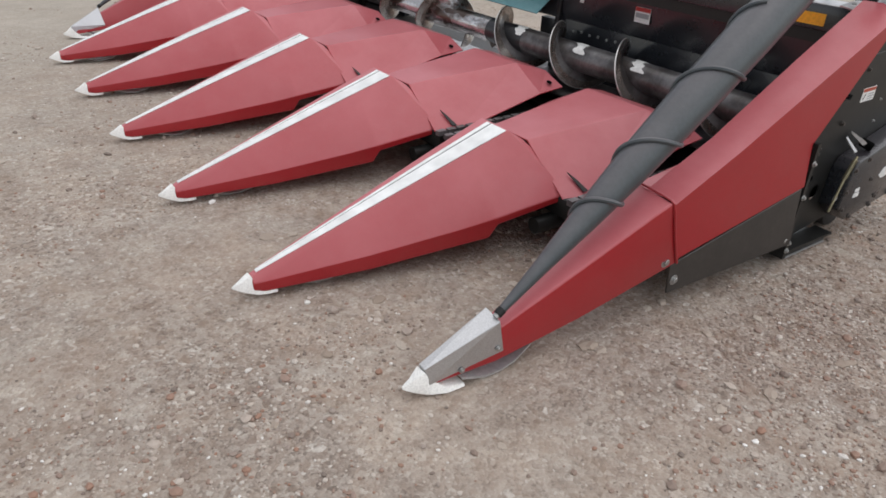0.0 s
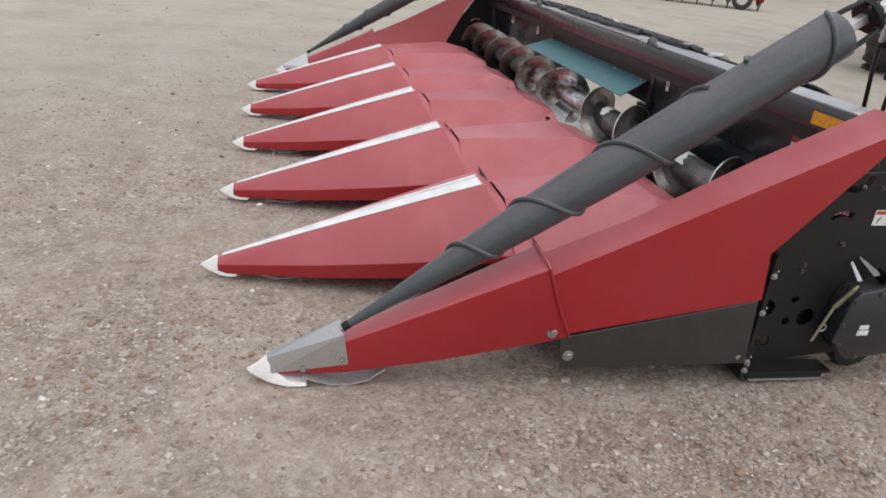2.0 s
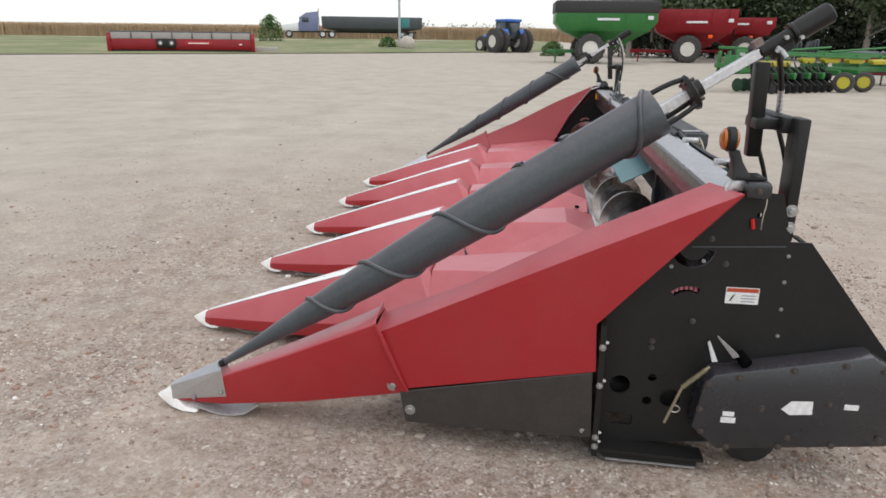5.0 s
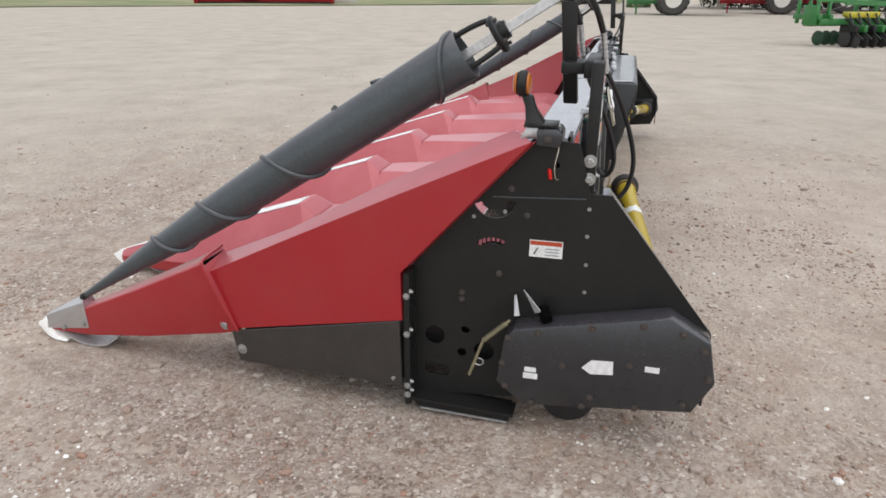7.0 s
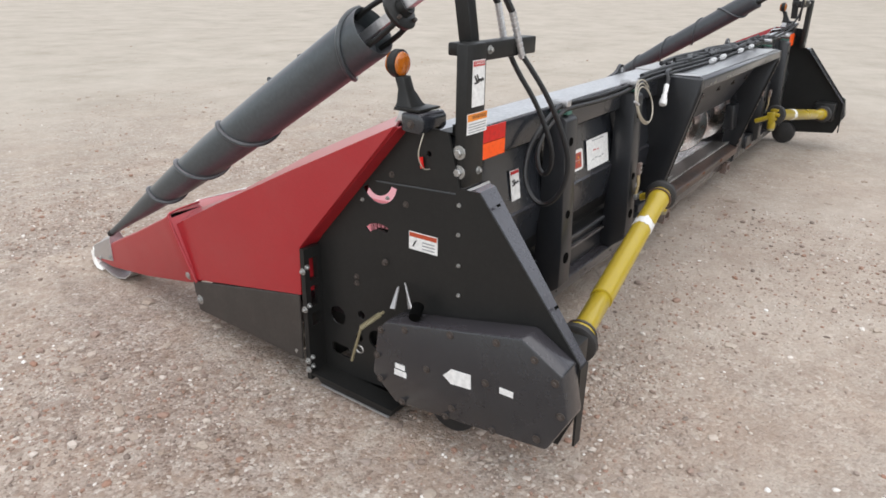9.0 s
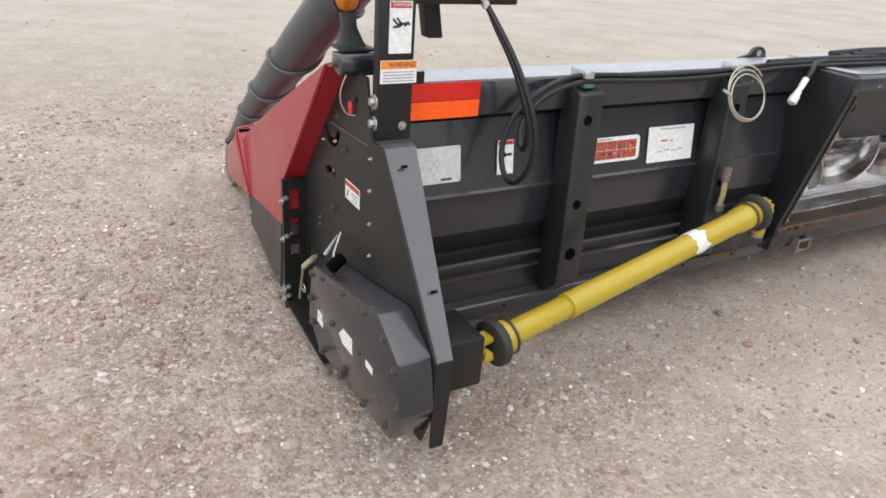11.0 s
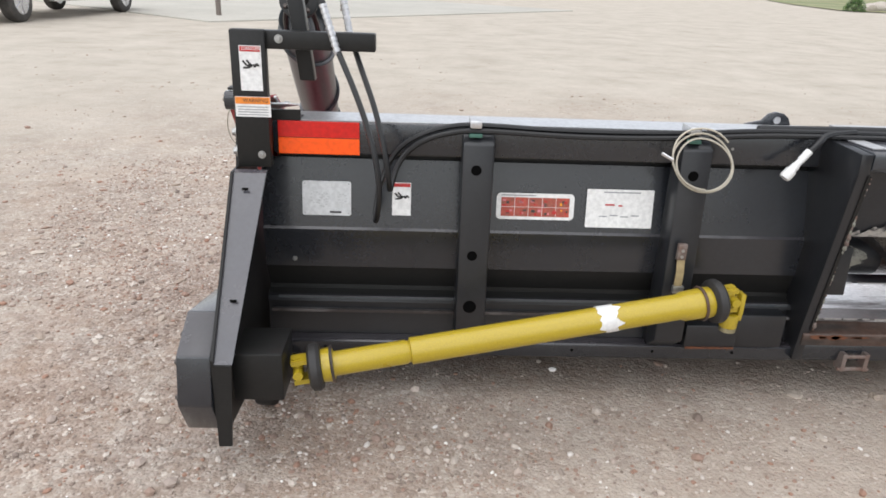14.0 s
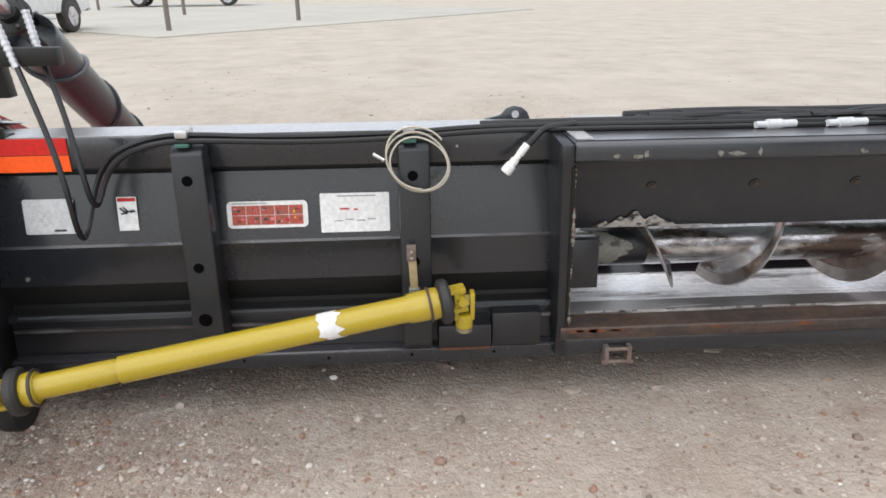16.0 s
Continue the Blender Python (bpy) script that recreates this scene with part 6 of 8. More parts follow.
def build_hoses():
    def hose(pts, r=0.0070, name="hydraulic_hose", m=HOSE, sm=3):
        part(name, sweep(B(), pts, r, 8, sm), m, head, "black rubber hydraulic hose")
    # from the arm down in a loop, up to the clip and along the beam past the feeder opening
    hose([(0.287, -2.14, 0.985), (0.330, -2.185, 0.90), (0.362, -2.215, 0.82), (0.384, -2.238, 0.74), (0.390, -2.242, 0.68), (0.386, -2.228, 0.62), (0.378, -2.190, 0.578), (0.374, -2.150, 0.588), (0.380, -2.116, 0.64), (0.402, -2.108, 0.705), (0.43, -2.112, 0.75), (0.475, -2.122, 0.787), (0.545, -2.115, 0.810), (0.623, -2.098, 0.815),
          (0.85, -2.10, 0.803), (1.18, -2.094, 0.806), (1.35, -2.08, 0.816), (1.6, -2.085, 0.817), (2.1, -2.095, 0.816), (2.7, -2.085, 0.817), (3.2, -2.05, 0.820), (3.9, -2.05, 0.82), (4.2, -2.11, 0.9), (4.25, -2.12, 1.02)])
    hose([(0.312, -2.074, 1.01), (0.338, -2.098, 0.94), (0.372, -2.140, 0.86), (0.394, -2.170, 0.78), (0.406, -2.184, 0.72), (0.410, -2.180, 0.675), (0.412, -2.160, 0.652), (0.416, -2.140, 0.668), (0.426, -2.126, 0.705), (0.448, -2.124, 0.742), (0.49, -2.126, 0.776), (0.55, -2.126, 0.796), (0.623, -2.112, 0.803),
          (0.9, -2.11, 0.790), (1.18, -2.106, 0.796), (1.36, -2.10, 0.808), (1.58, -2.115, 0.812), (2.0, -2.125, 0.811), (2.6, -2.115, 0.812), (3.1, -2.08, 0.817), (3.85, -2.08, 0.815), (4.18, -2.12, 0.88)])
    hose([(1.36, -2.07, 0.818), (1.6, -2.06, 0.820), (2.0, -2.07, 0.821), (2.4, -2.06, 0.820), (2.9, -2.07, 0.821), (3.3, -2.03, 0.820)], 0.010)
    hose([(1.75, -2.01, 0.825), (2.0, -1.99, 0.829), (2.3, -2.0, 0.826), (2.55, -1.985, 0.828), (2.75, -2.01, 0.825)], 0.010)
    for p, q in (((0.252, -2.125, 1.088), (0.287, -2.140, 0.978)), ((0.292, -2.060, 1.105), (0.312, -2.074, 1.002))):
        bm = B()
        p, q = Vector(p), Vector(q)
        n = 9
        prof = []
        for i in range(n):
            prof += [(i / n, 0.0095), ((i + 0.55) / n, 0.0095), ((i + 0.6) / n, 0.0078), ((i + 0.95) / n, 0.0078)]
        d = q - p
        lathe(bm, p, d, [(t * d.length, r) for t, r in prof], 10)
        part("hose_sleeve", bm, GALV, head, "crimped zinc hose sleeve")
        hose([tuple(p), tuple(p + Vector((-0.03, 0.02, 0.06))), tuple(p + Vector((-0.08, 0.045, 0.10)))], 0.0085)
    # far end: lines rising to the far motor
    hose([(4.20, -2.12, 0.90), (4.16, -2.13, 1.02), (4.20, -2.12, 1.14), (4.33, -2.10, 1.22)], 0.007)
    hose([(4.24, -2.12, 0.98), (4.22, -2.14, 1.08), (4.27, -2.13, 1.17), (4.36, -2.10, 1.24)], 0.006, m=CABLE)
    # clips over the hoses
    for x in (0.623, 1.178, SPAN - 0.623, SPAN - 1.178):
        bm = bevel(box(B(), x - 0.015, x + 0.015, -2.122, -2.06, 0.808, 0.828), 0.003)
        c = part("hose_clip", bm, GALV, head, "bent zinc hose clip")
        part("clip_foot", bevel(box(B(), x - 0.017, x + 0.017, -2.126, -2.076, 0.786, 0.7955), 0.002), CLIPG, c, "green painted clip foot")
    # quick coupler hanging by the opening
    hose([(1.60, -2.10, 0.822), (1.52, -2.11, 0.816), (1.495, -2.13, 0.80), (1.472, -2.133, 0.775)], 0.009)
    d = Vector((-0.058, -0.012, -0.070))
    bm = lathe(B(), (1.472, -2.133, 0.778), d, [(0, 0.010), (0.03, 0.010), (0.032, 0.0085), (0.045, 0.0085), (0.047, 0.011), (0.062, 0.011), (0.064, 0.014), (0.085, 0.015), (0.09, 0.012)], 16)
    part("quick_coupler", bm, LABELW, head, "white capped hose coupler")
    # coiled cable on the second upright
    bm = B()
    pts = []
    for i in range(91):
        t = radians(35) + i * 2 * math.pi / 34
        k = i / 34
        drop = 0.5 - 0.5 * math.sin(t)
        pts.append((1.186 + (0.082 - 0.006 * k + 0.004 * math.sin(i * 0.31)) * math.cos(t) + 0.022 * drop, -2.128 - 0.034 * drop - 0.003 * k, 0.749 + (0.080 - 0.008 * k) * math.sin(t) - 0.004 * k))
    sweep(bm, pts, 0.0026, 6)
    part("coiled_cable", bm, CABLE, head, "coiled braided steel cable")
    bm = sweep(B(), [(1.088, -2.15, 0.766), (1.115, -2.158, 0.752)], 0.0045, 6)
    part("cable_end", bm, GALV, head)
    # lines and fittings lying on the beam over the opening
    rng = random.Random(11)
    for i in range(16):
        x = 1.6 + 1.5 * rng.random()
        pts = [(x, -2.00 - 0.1 * rng.random(), 0.821 + 0.008 * rng.random())]
        for k in range(4):
            pts.append((pts[-1][0] + 0.09 + 0.1 * rng.random(), -1.99 - 0.12 * rng.random(), 0.820 + 0.012 * rng.random()))
        hose(pts, 0.006 + 0.004 * rng.random())
    for x, y in ((2.05, -2.135), (2.24, -2.13), (2.62, -2.12), (2.9, -2.11)):
        bm = lathe(B(), (x, y, 0.816), (1, 0.10, 0), [(0, 0.009), (0.03, 0.009), (0.032, 0.013), (0.07, 0.013), (0.072, 0.010), (0.11, 0.010)], 12)
        part("hose_coupler", bm, LABELG, head, "pale zinc hose coupler")
    bm = prism(B(), [(-2.066, 0.8085), (-1.945, 0.8085), (-1.945, 0.8125), (-2.066, 0.8125)], "x", 1.62, 3.0)
    part("hose_tray", bm, SKIDM, head, "pale tray carrying the hoses")


def build_decals():
    # reflectors on the back of the beam
    bm = box(B(), 0.125, 0.330, -2.0775, -2.0755, 0.765, 0.806)
    part("reflector", bm, REDREF, head, "red reflector strip")
    bm = box(B(), 0.125, 0.330, -2.0775, -2.0755, 0.722, 0.763)
    part("reflector", bm, ORANGE, head, "fluorescent orange strip")
    bm = box(B(), SPAN - 0.33, SPAN - 0.178, -2.0775, -2.0755, 0.722, 0.806)
    part("reflector", bm, ORANGE, head, "fluorescent orange strip")
    for x0, x1 in ((0.205, 0.345), (SPAN - 0.345, SPAN - 0.205)):
        bm = box(B(), x0, x1, -1.9445, -1.9425, 0.738, 0.778)
        part("reflector", bm, AMBER, head, "amber reflector strip")
    y = -2.0355
    back_label(head, 0.176, 0.305, 0.552, 0.643, y - 0.0135, 0.0132, "plate")
    back_label(head, 0.414, 0.464, 0.556, 0.644, y - 0.0135, 0.0126, "danger")
    back_label(head, 0.694, 0.905, 0.553, 0.624, y - 0.016, 0.010, "photos")
    back_label(head, 0.938, 1.121, 0.536, 0.640, y - 0.014, 0.0150, "chart")
    for x0, x1, z0, z1 in ((0.47, 0.51, 0.56, 0.65), (1.00, 1.085, 0.585, 0.65), (1.40, 1.425, 0.61, 0.70), (3.3, 3.34, 0.6, 0.69), (3.9, 3.97, 0.6, 0.66)):
        bm = box(B(), x0, x1, -2.0335, -2.0315, z0, z1)
        lab = part("inner_label", bm, LABELW, head, "white label with a red head")
        part("band", box(B(), x0 + 0.001, x1 - 0.001, -2.0318, -2.0308, z1 - 0.018, z1 - 0.001), LABELR, lab)
        part("text_line", box(B(), x0 + 0.006, x1 - 0.006, -2.0318, -2.0308, z0 + 0.02, z0 + 0.04), INKG, lab)
    bolt(head, (0.150, -2.062, 0.425), (0, -1, 0), 0.004, 0.005)
    bolt(head, (1.30, -2.072, 0.765), (0, -1, 0), 0.004, 0.004)
    # row of small bright rivets inside the back sheet
    for i in range(7):
        bolt(head, (1.12 + 0.055 * i, -2.036, 0.47 + 0.004 * (i % 2)), (0, 1, 0), 0.0045, 0.004)


for k in range(1, 6):
    build_snout(k)
    build_hood(k)
for i in range(6):
    build_row_unit(i)
build_cross_auger()
build_frame()
for far in (False, True):
    build_end_divider(far)
    build_divider_tube(far)
    build_end_sheet(far)
    build_drive_shaft(far)
build_hoses()
build_decals()


def settle(name, main):
    """Turn an assembly's holder into its main mesh, so that the head has parts and sub-parts only."""
    for e in [o for o in head.children if o.data is None and o.name.split(".")[0] == name]:
        kids = list(e.children)
        m = next(o for o in kids if o.name.split(".")[0] == main)
        label = e["label"]
        for o in kids:
            if o is not m:
                o.parent = m
        for o in [q for k in kids if k is not m for q in k.children_recursive]:
            o.parent = m
        m.parent = head
        bpy.data.objects.remove(e)
        m.name = name
        m["label"] = label


for name, main in (("end_divider", "rear_shell"), ("end_sheet", "sheet"), ("divider_tube", "tube"), ("drive_shaft", "outer_guard"), ("cross_auger", "auger_tube")):
    settle(name, main)
for p in head.children:
    for q in p.children:
        for o in q.children_recursive:
            o.parent = p

# ---- yard machines and distance ----
def wheel(parent, c, axis, r, w, rim_m, rim_r=None, lugs=0, name="wheel"):
    """A tyre with a rim; c is the hub, axis the axle's direction."""
    c, axis = Vector(c), Vector(axis).normalized()
    rr = rim_r or r * 0.55
    prof = [(-w / 2, rr), (-w / 2, rr * 1.08), (-w * 0.48, r * 0.86), (-w * 0.36, r * 0.97), (-w * 0.2, r), (w * 0.2, r), (w * 0.36, r * 0.97), (w * 0.48, r * 0.86), (w / 2, rr * 1.08), (w / 2, rr)]
    t = part(name, loft(B(), [ring(c + axis * d, axis, q, 28) for d, q in prof], loop=True), TYRE, parent)
    part("rim", lathe(B(), c, axis, [(-w * 0.46, rr * 1.02), (-w * 0.40, rr * 0.92), (-w * 0.15, rr * 0.8), (-w * 0.12, rr * 0.25), (-w * 0.2, rr * 0.22), (-w * 0.2, 0.01)], 24), rim_m, t)
    part("rim", lathe(B(), c, -axis, [(-w * 0.46, rr * 1.02), (-w * 0.40, rr * 0.92), (-w * 0.15, rr * 0.8), (-w * 0.12, rr * 0.25), (-w * 0.2, rr * 0.22), (-w * 0.2, 0.01)], 24), rim_m, t)
    for k in (-1, 1):
        part("hub", lathe(B(), c, axis * k, [(w * 0.10, rr * 0.34), (w * 0.24, rr * 0.32), (w * 0.27, rr * 0.18), (w * 0.34, rr * 0.16), (w * 0.34, 0.005)], 16), TYRE if rim_m in (RIMW, YELF) else rim_m, t, "dark hub")
    if lugs:
        bm = B()
        u = axis.orthogonal().normalized()
        v = axis.cross(u)
        for i in range(lugs):
            a = 2 * math.pi * i / lugs
            for sg in (-1, 1):
                a2 = a + (math.pi / lugs if sg > 0 else 0)
                rad = u * math.cos(a2) + v * math.sin(a2)
                tan = axis.cross(rad)
                m = Matrix((axis, tan, rad)).transposed().to_4x4()
                m.translation = c + rad * (r * 0.985) + axis * (sg * w * 0.24)
                box(bm, -w * 0.25, w * 0.25, -r * 0.035, r * 0.035, -r * 0.02, r * 0.05, m @ Matrix.Rotation(sg * 0.6, 4, "Z"))
        part("tyre_tread", bm, TYRE, t)
    return t


def bx(parent, name, x0, x1, y0, y1, z0, z1, m, bev=0.02, label=""):
    return part(name, bevel(box(B(), x0, x1, y0, y1, z0, z1), bev), m, parent, label)


def rod(parent, name, p, q, r, m, label=""):
    return part(name, cyl(B(), p, q, r, seg=10), m, parent, label)


def grain_cart(at, turn, body, rim, label, tarp=True, half=2.4, tall=3.15, axle_x=-0.2, tongue=4.0):
    """Length along x, tongue towards +x."""
    c = thing("grain_cart", at, turn, label=label, category="grain cart", group="grain carts")
    secs = []
    for z, lx, ly, ox in ((0.85, 0.5, 0.35, -0.3), (1.75, half * 0.86, 1.35, 0), (2.2, half, 1.5, 0), (tall, half, 1.5, 0)):
        secs.append([(ox + lx * i, ly * j, z) for i, j in ((-1, -1), (1, -1), (1, 1), (-1, 1))])
    part("hopper", bevel(loft(B(), secs), 0.03), body, c)
    if tarp:
        part("tarp_rim", bevel(loft(B(), [[(x * l, y * w, z) for x, y in ((-1, -1), (1, -1), (1, 1), (-1, 1))] for z, l, w in ((tall - 0.5, half + 0.05, 1.56), (tall + 0.1, half + 0.05, 1.56), (tall + 0.2, half - 0.3, 0.8))]), 0.03), RUBBER, c, "black tarp rim")
    for k in range(5):
        x = half * (-0.8 + 0.4 * k)
        for s in (-1, 1):
            part("side_rib", box(B(), x - 0.03, x + 0.03, s * 1.5 - 0.04, s * 1.5 + 0.04, 2.2, tall - 0.02), body, c)
    for s in (-1, 1):
        bx(c, "side_stripe", -0.7, 0.5, s * 1.55 - 0.01, s * 1.55 + 0.01, 2.3, 2.42, LABELW, 0.004)
        bx(c, "side_badge", -half + 0.25, -half + 0.55, s * 1.55 - 0.01, s * 1.55 + 0.01, 2.35, 2.55, LABELW, 0.004)
        wheel(c, (axle_x, s * 1.45, 0.8), (0, 1, 0), 0.8, 0.6, rim, 0.42, 16)
    bx(c, "axle", axle_x - 0.15, axle_x + 0.15, -1.4, 1.4, 0.7, 0.95, body)
    for s in (-1, 1):
        rod(c, "frame_leg", (-half * 0.7, s * 0.9, 1.8), (axle_x - 0.2, s * 0.7, 0.85), 0.06, body)
        bx(c, "reflector", -half * 0.45, -half * 0.45 + 0.25, s * 1.42 - 0.01, s * 1.42 + 0.01, 1.45, 1.65, ORANGE, 0.01)
    bx(c, "tongue", 0.3, tongue, -0.12, 0.12, 0.55, 0.75, body, 0.02)
    rod(c, "jack", (tongue - 0.5, 0.2, 0.0), (tongue - 0.5, 0.2, 0.85), 0.05, body)
    rod(c, "unload_auger", (-half * 0.5, -1.2, 1.0), (-half * 0.7, -1.7, 2.4), 0.18, body)
    bx(c, "ladder", -half - 0.06, -half - 0.02, -0.3, 0.3, 1.2, tall - 0.1, BLACK, 0.01)
    for y in (-1.1, 1.1):
        bx(c, "lamp", -half * 0.9, -half * 0.9 + 0.06, y - 0.1, y + 0.1, 1.75, 1.9, REDREF, 0.01)
    return c


def tractor(at, turn, body, rim, label, rear_r=0.98, duals=True, size=1.0):
    """Front towards +x."""
    t = thing("tractor", at, turn, label=label, category="tractor", group="tractors")
    t.scale = (size, size, size)
    part("bonnet", bevel(loft(B(), [[(x, y * w, z) for y, z in ((-1, z0), (1, z0), (1, z1), (0.6, z1 + 0.1), (-0.6, z1 + 0.1), (-1, z1))] for x, w, z0, z1 in ((0.5, 0.42, 0.95, 1.75), (2.0, 0.40, 0.95, 1.62), (2.9, 0.34, 0.95, 1.40))]), 0.03), body, t)
    bx(t, "chassis", -0.8, 2.7, -0.3, 0.3, 0.65, 1.0, BLACK)
    cab = part("cab", bevel(loft(B(), [[(x0, -w, z), (x1, -w, z), (x1, w, z), (x0, w, z)] for z, x0, x1, w in ((1.15, -0.75, 0.5, 0.7), (1.5, -0.85, 0.65, 0.78), (2.55, -0.75, 0.45, 0.72))]), 0.03), GLASS, t, "dark glazed cab")
    bx(cab, "cab_roof", -0.95, 0.6, -0.82, 0.82, 2.53, 2.75, body, 0.05)
    for x, y in ((-0.78, -0.74), (-0.78, 0.74), (0.52, -0.74), (0.52, 0.74)):
        rod(cab, "pillar", (x, y, 1.4), (x * 0.95, y * 0.97, 2.55), 0.045, BLACK)
    for s in (-1, 1):
        part("mudguard", bevel(prism(B(), [(-1.15, 1.55), (-0.9, 1.95), (-0.2, 1.98), (0.25, 1.6), (0.2, 1.5), (-0.2, 1.85), (-0.85, 1.85), (-1.1, 1.5)], "y", s * 0.62, s * 1.05), 0.02), body, t)
        for off in ((0.95, 1.62) if duals else (0.95,)):
            wheel(t, (-0.4, s * off, rear_r), (0, 1, 0), rear_r, 0.5, rim, rear_r * 0.5, 20)
        wheel(t, (2.2, s * 0.95, 0.68), (0, 1, 0), 0.68, 0.42, rim, 0.36, 16)
    bx(t, "axle", -0.5, -0.3, -1.5, 1.5, rear_r - 0.1, rear_r + 0.1, BLACK)
    rod(t, "exhaust", (0.75, 0.5, 1.5), (0.75, 0.5, 2.6), 0.06, BLACK)
    bx(t, "nose_grille", 2.88, 2.93, -0.28, 0.28, 0.95, 1.35, BLACK, 0.01)
    return t


def green_planter(at, turn):
    """Length along x; openers towards -y."""
    p = thing("planter", at, turn, label="green folded row-crop planter with yellow hoppers and closing discs", category="planter", group="planters")

    def rail(name, x0, x1, y, z0, z1, h, m=GREEN):
        return part(name, bevel(loft(B(), [[(x, y - h, z - h), (x, y + h, z - h), (x, y + h, z + h), (x, y - h, z + h)] for x, z in ((x0, z0), (x1, z1))]), 0.008), m, p)
    rail("top_rail", -3.45, 2.9, 0.05, 1.02, 0.86, 0.035)
    rail("top_rail", -3.45, 2.9, 0.62, 1.10, 0.92, 0.035)
    rail("wing_rail", -2.9, 1.2, -0.22, 0.96, 0.84, 0.03)
    rail("main_beam", -3.4, 2.9, 0.0, 0.56, 0.55, 0.07)
    rail("lower_rail", -3.3, 2.85, 0.45, 0.50, 0.50, 0.06)
    for x in (-3.42, -3.1, -1.7, -0.3, 1.0, 2.0, 2.85):
        for y in (0.02, 0.6):
            bx(p, "stanchion", x - 0.035, x + 0.035, y - 0.035, y + 0.035, 0.5, 1.02 - 0.02 * (x + 3.4), GREEN, 0.008)
        bx(p, "cross_member", x - 0.05, x + 0.05, -0.1, 0.7, 0.60, 0.72, GREEN, 0.01)
    bx(p, "end_plate", -3.52, -3.46, -0.05, 0.35, 0.48, 0.92, GREEN, 0.02)
    bx(p, "end_plate", 2.6, 2.7, -0.4, 0.1, 0.40, 0.72, GREEN, 0.02)
    rng = random.Random(8)
    for i in range(9):
        x = -2.75 + 0.26 * i
        u = bx(p, "row_unit", x - 0.05, x + 0.05, -0.55, -0.08, 0.34, 0.50, GREEN if i % 2 else BLACK, 0.02)
        for dx, y, r, m in ((-0.03, -0.26, 0.19, RUBBER), (0.04, -0.30, 0.19, RUBBER), (0.0, -0.56, 0.13, RUBBER)):
            part("opener_disc", lathe(B(), (x + dx, y, r), (1, 0.08 * (1 if dx > 0 else -1), 0), [(-0.012, 0.02), (-0.014, r * 0.85), (-0.004, r), (0.004, r), (0.014, r * 0.85), (0.012, 0.02)], 20), m, u)
        rod(u, "closing_arm", (x, -0.35, 0.42), (x + 0.02, -0.72, 0.20), 0.025, BLACK)
        rod(u, "down_spring", (x + 0.03, -0.15, 0.62), (x + 0.02, -0.45, 0.46), 0.03, BLACK)
        rod(u, "seed_tube", (x + 0.05, -0.2, 0.75), (x + 0.05, -0.4, 0.40), 0.018, INK)
    for i in range(11):
        x = -2.9 + 0.235 * i
        part("closing_disc", lathe(B(), (x, 0.40, 0.17), (1, 0.1, 0), [(-0.012, 0.02), (-0.014, 0.145), (-0.004, 0.17), (0.004, 0.17), (0.014, 0.145), (0.012, 0.02)], 16), GREEND, p)
    for x0, x1, z in ((-2.75, -1.75, 0.66), (-1.35, -0.85, 0.74), (-0.55, 0.12, 0.74), (0.42, 1.10, 0.72), (1.40, 2.20, 0.69)):
        part("seed_hopper", bevel(loft(B(), [[(a, -0.19, z0), (b_, -0.19, z0), (b_, -0.02, z0), (a, -0.02, z0)] for a, b_, z0 in ((x0 + 0.08, x1 - 0.08, z - 0.02), (x0, x1, z + 0.05), (x0, x1, z + 0.12))]), 0.03), YELF, p, "yellow seed hopper")
    for x in (-0.50, 0.28):
        wheel(p, (x, -0.80, 0.26), (-0.81, -0.59, 0), 0.26, 0.18, YELF, 0.15)
        bx(p, "wheel_arm", x - 0.05, x + 0.05, -0.65, -0.05, 0.42, 0.56, GREEN, 0.01)
    for x in (-1.9, 0.4):
        rod(p, "marker_arm", (x, 0.4, 1.0), (x + 2.1, 0.25, 1.12), 0.03, GREEN)
    bm = B()
    for k in range(7):
        x = -1.0 + 0.16 * k
        cyl(bm, (x, 0.5, 0.95), (x + rng.uniform(-0.1, 0.1), 0.45, 1.22 + 0.12 * rng.random()), 0.05, seg=8)
    part("hose_bundle", bm, TRAILER, p, "dark bundled hoses")
    for k in range(5):
        rod(p, "air_line", (-3.2 + 1.2 * k, 0.1, 0.75), (-2.3 + 1.2 * k, 0.3, 0.90), 0.02, INK)
    return p


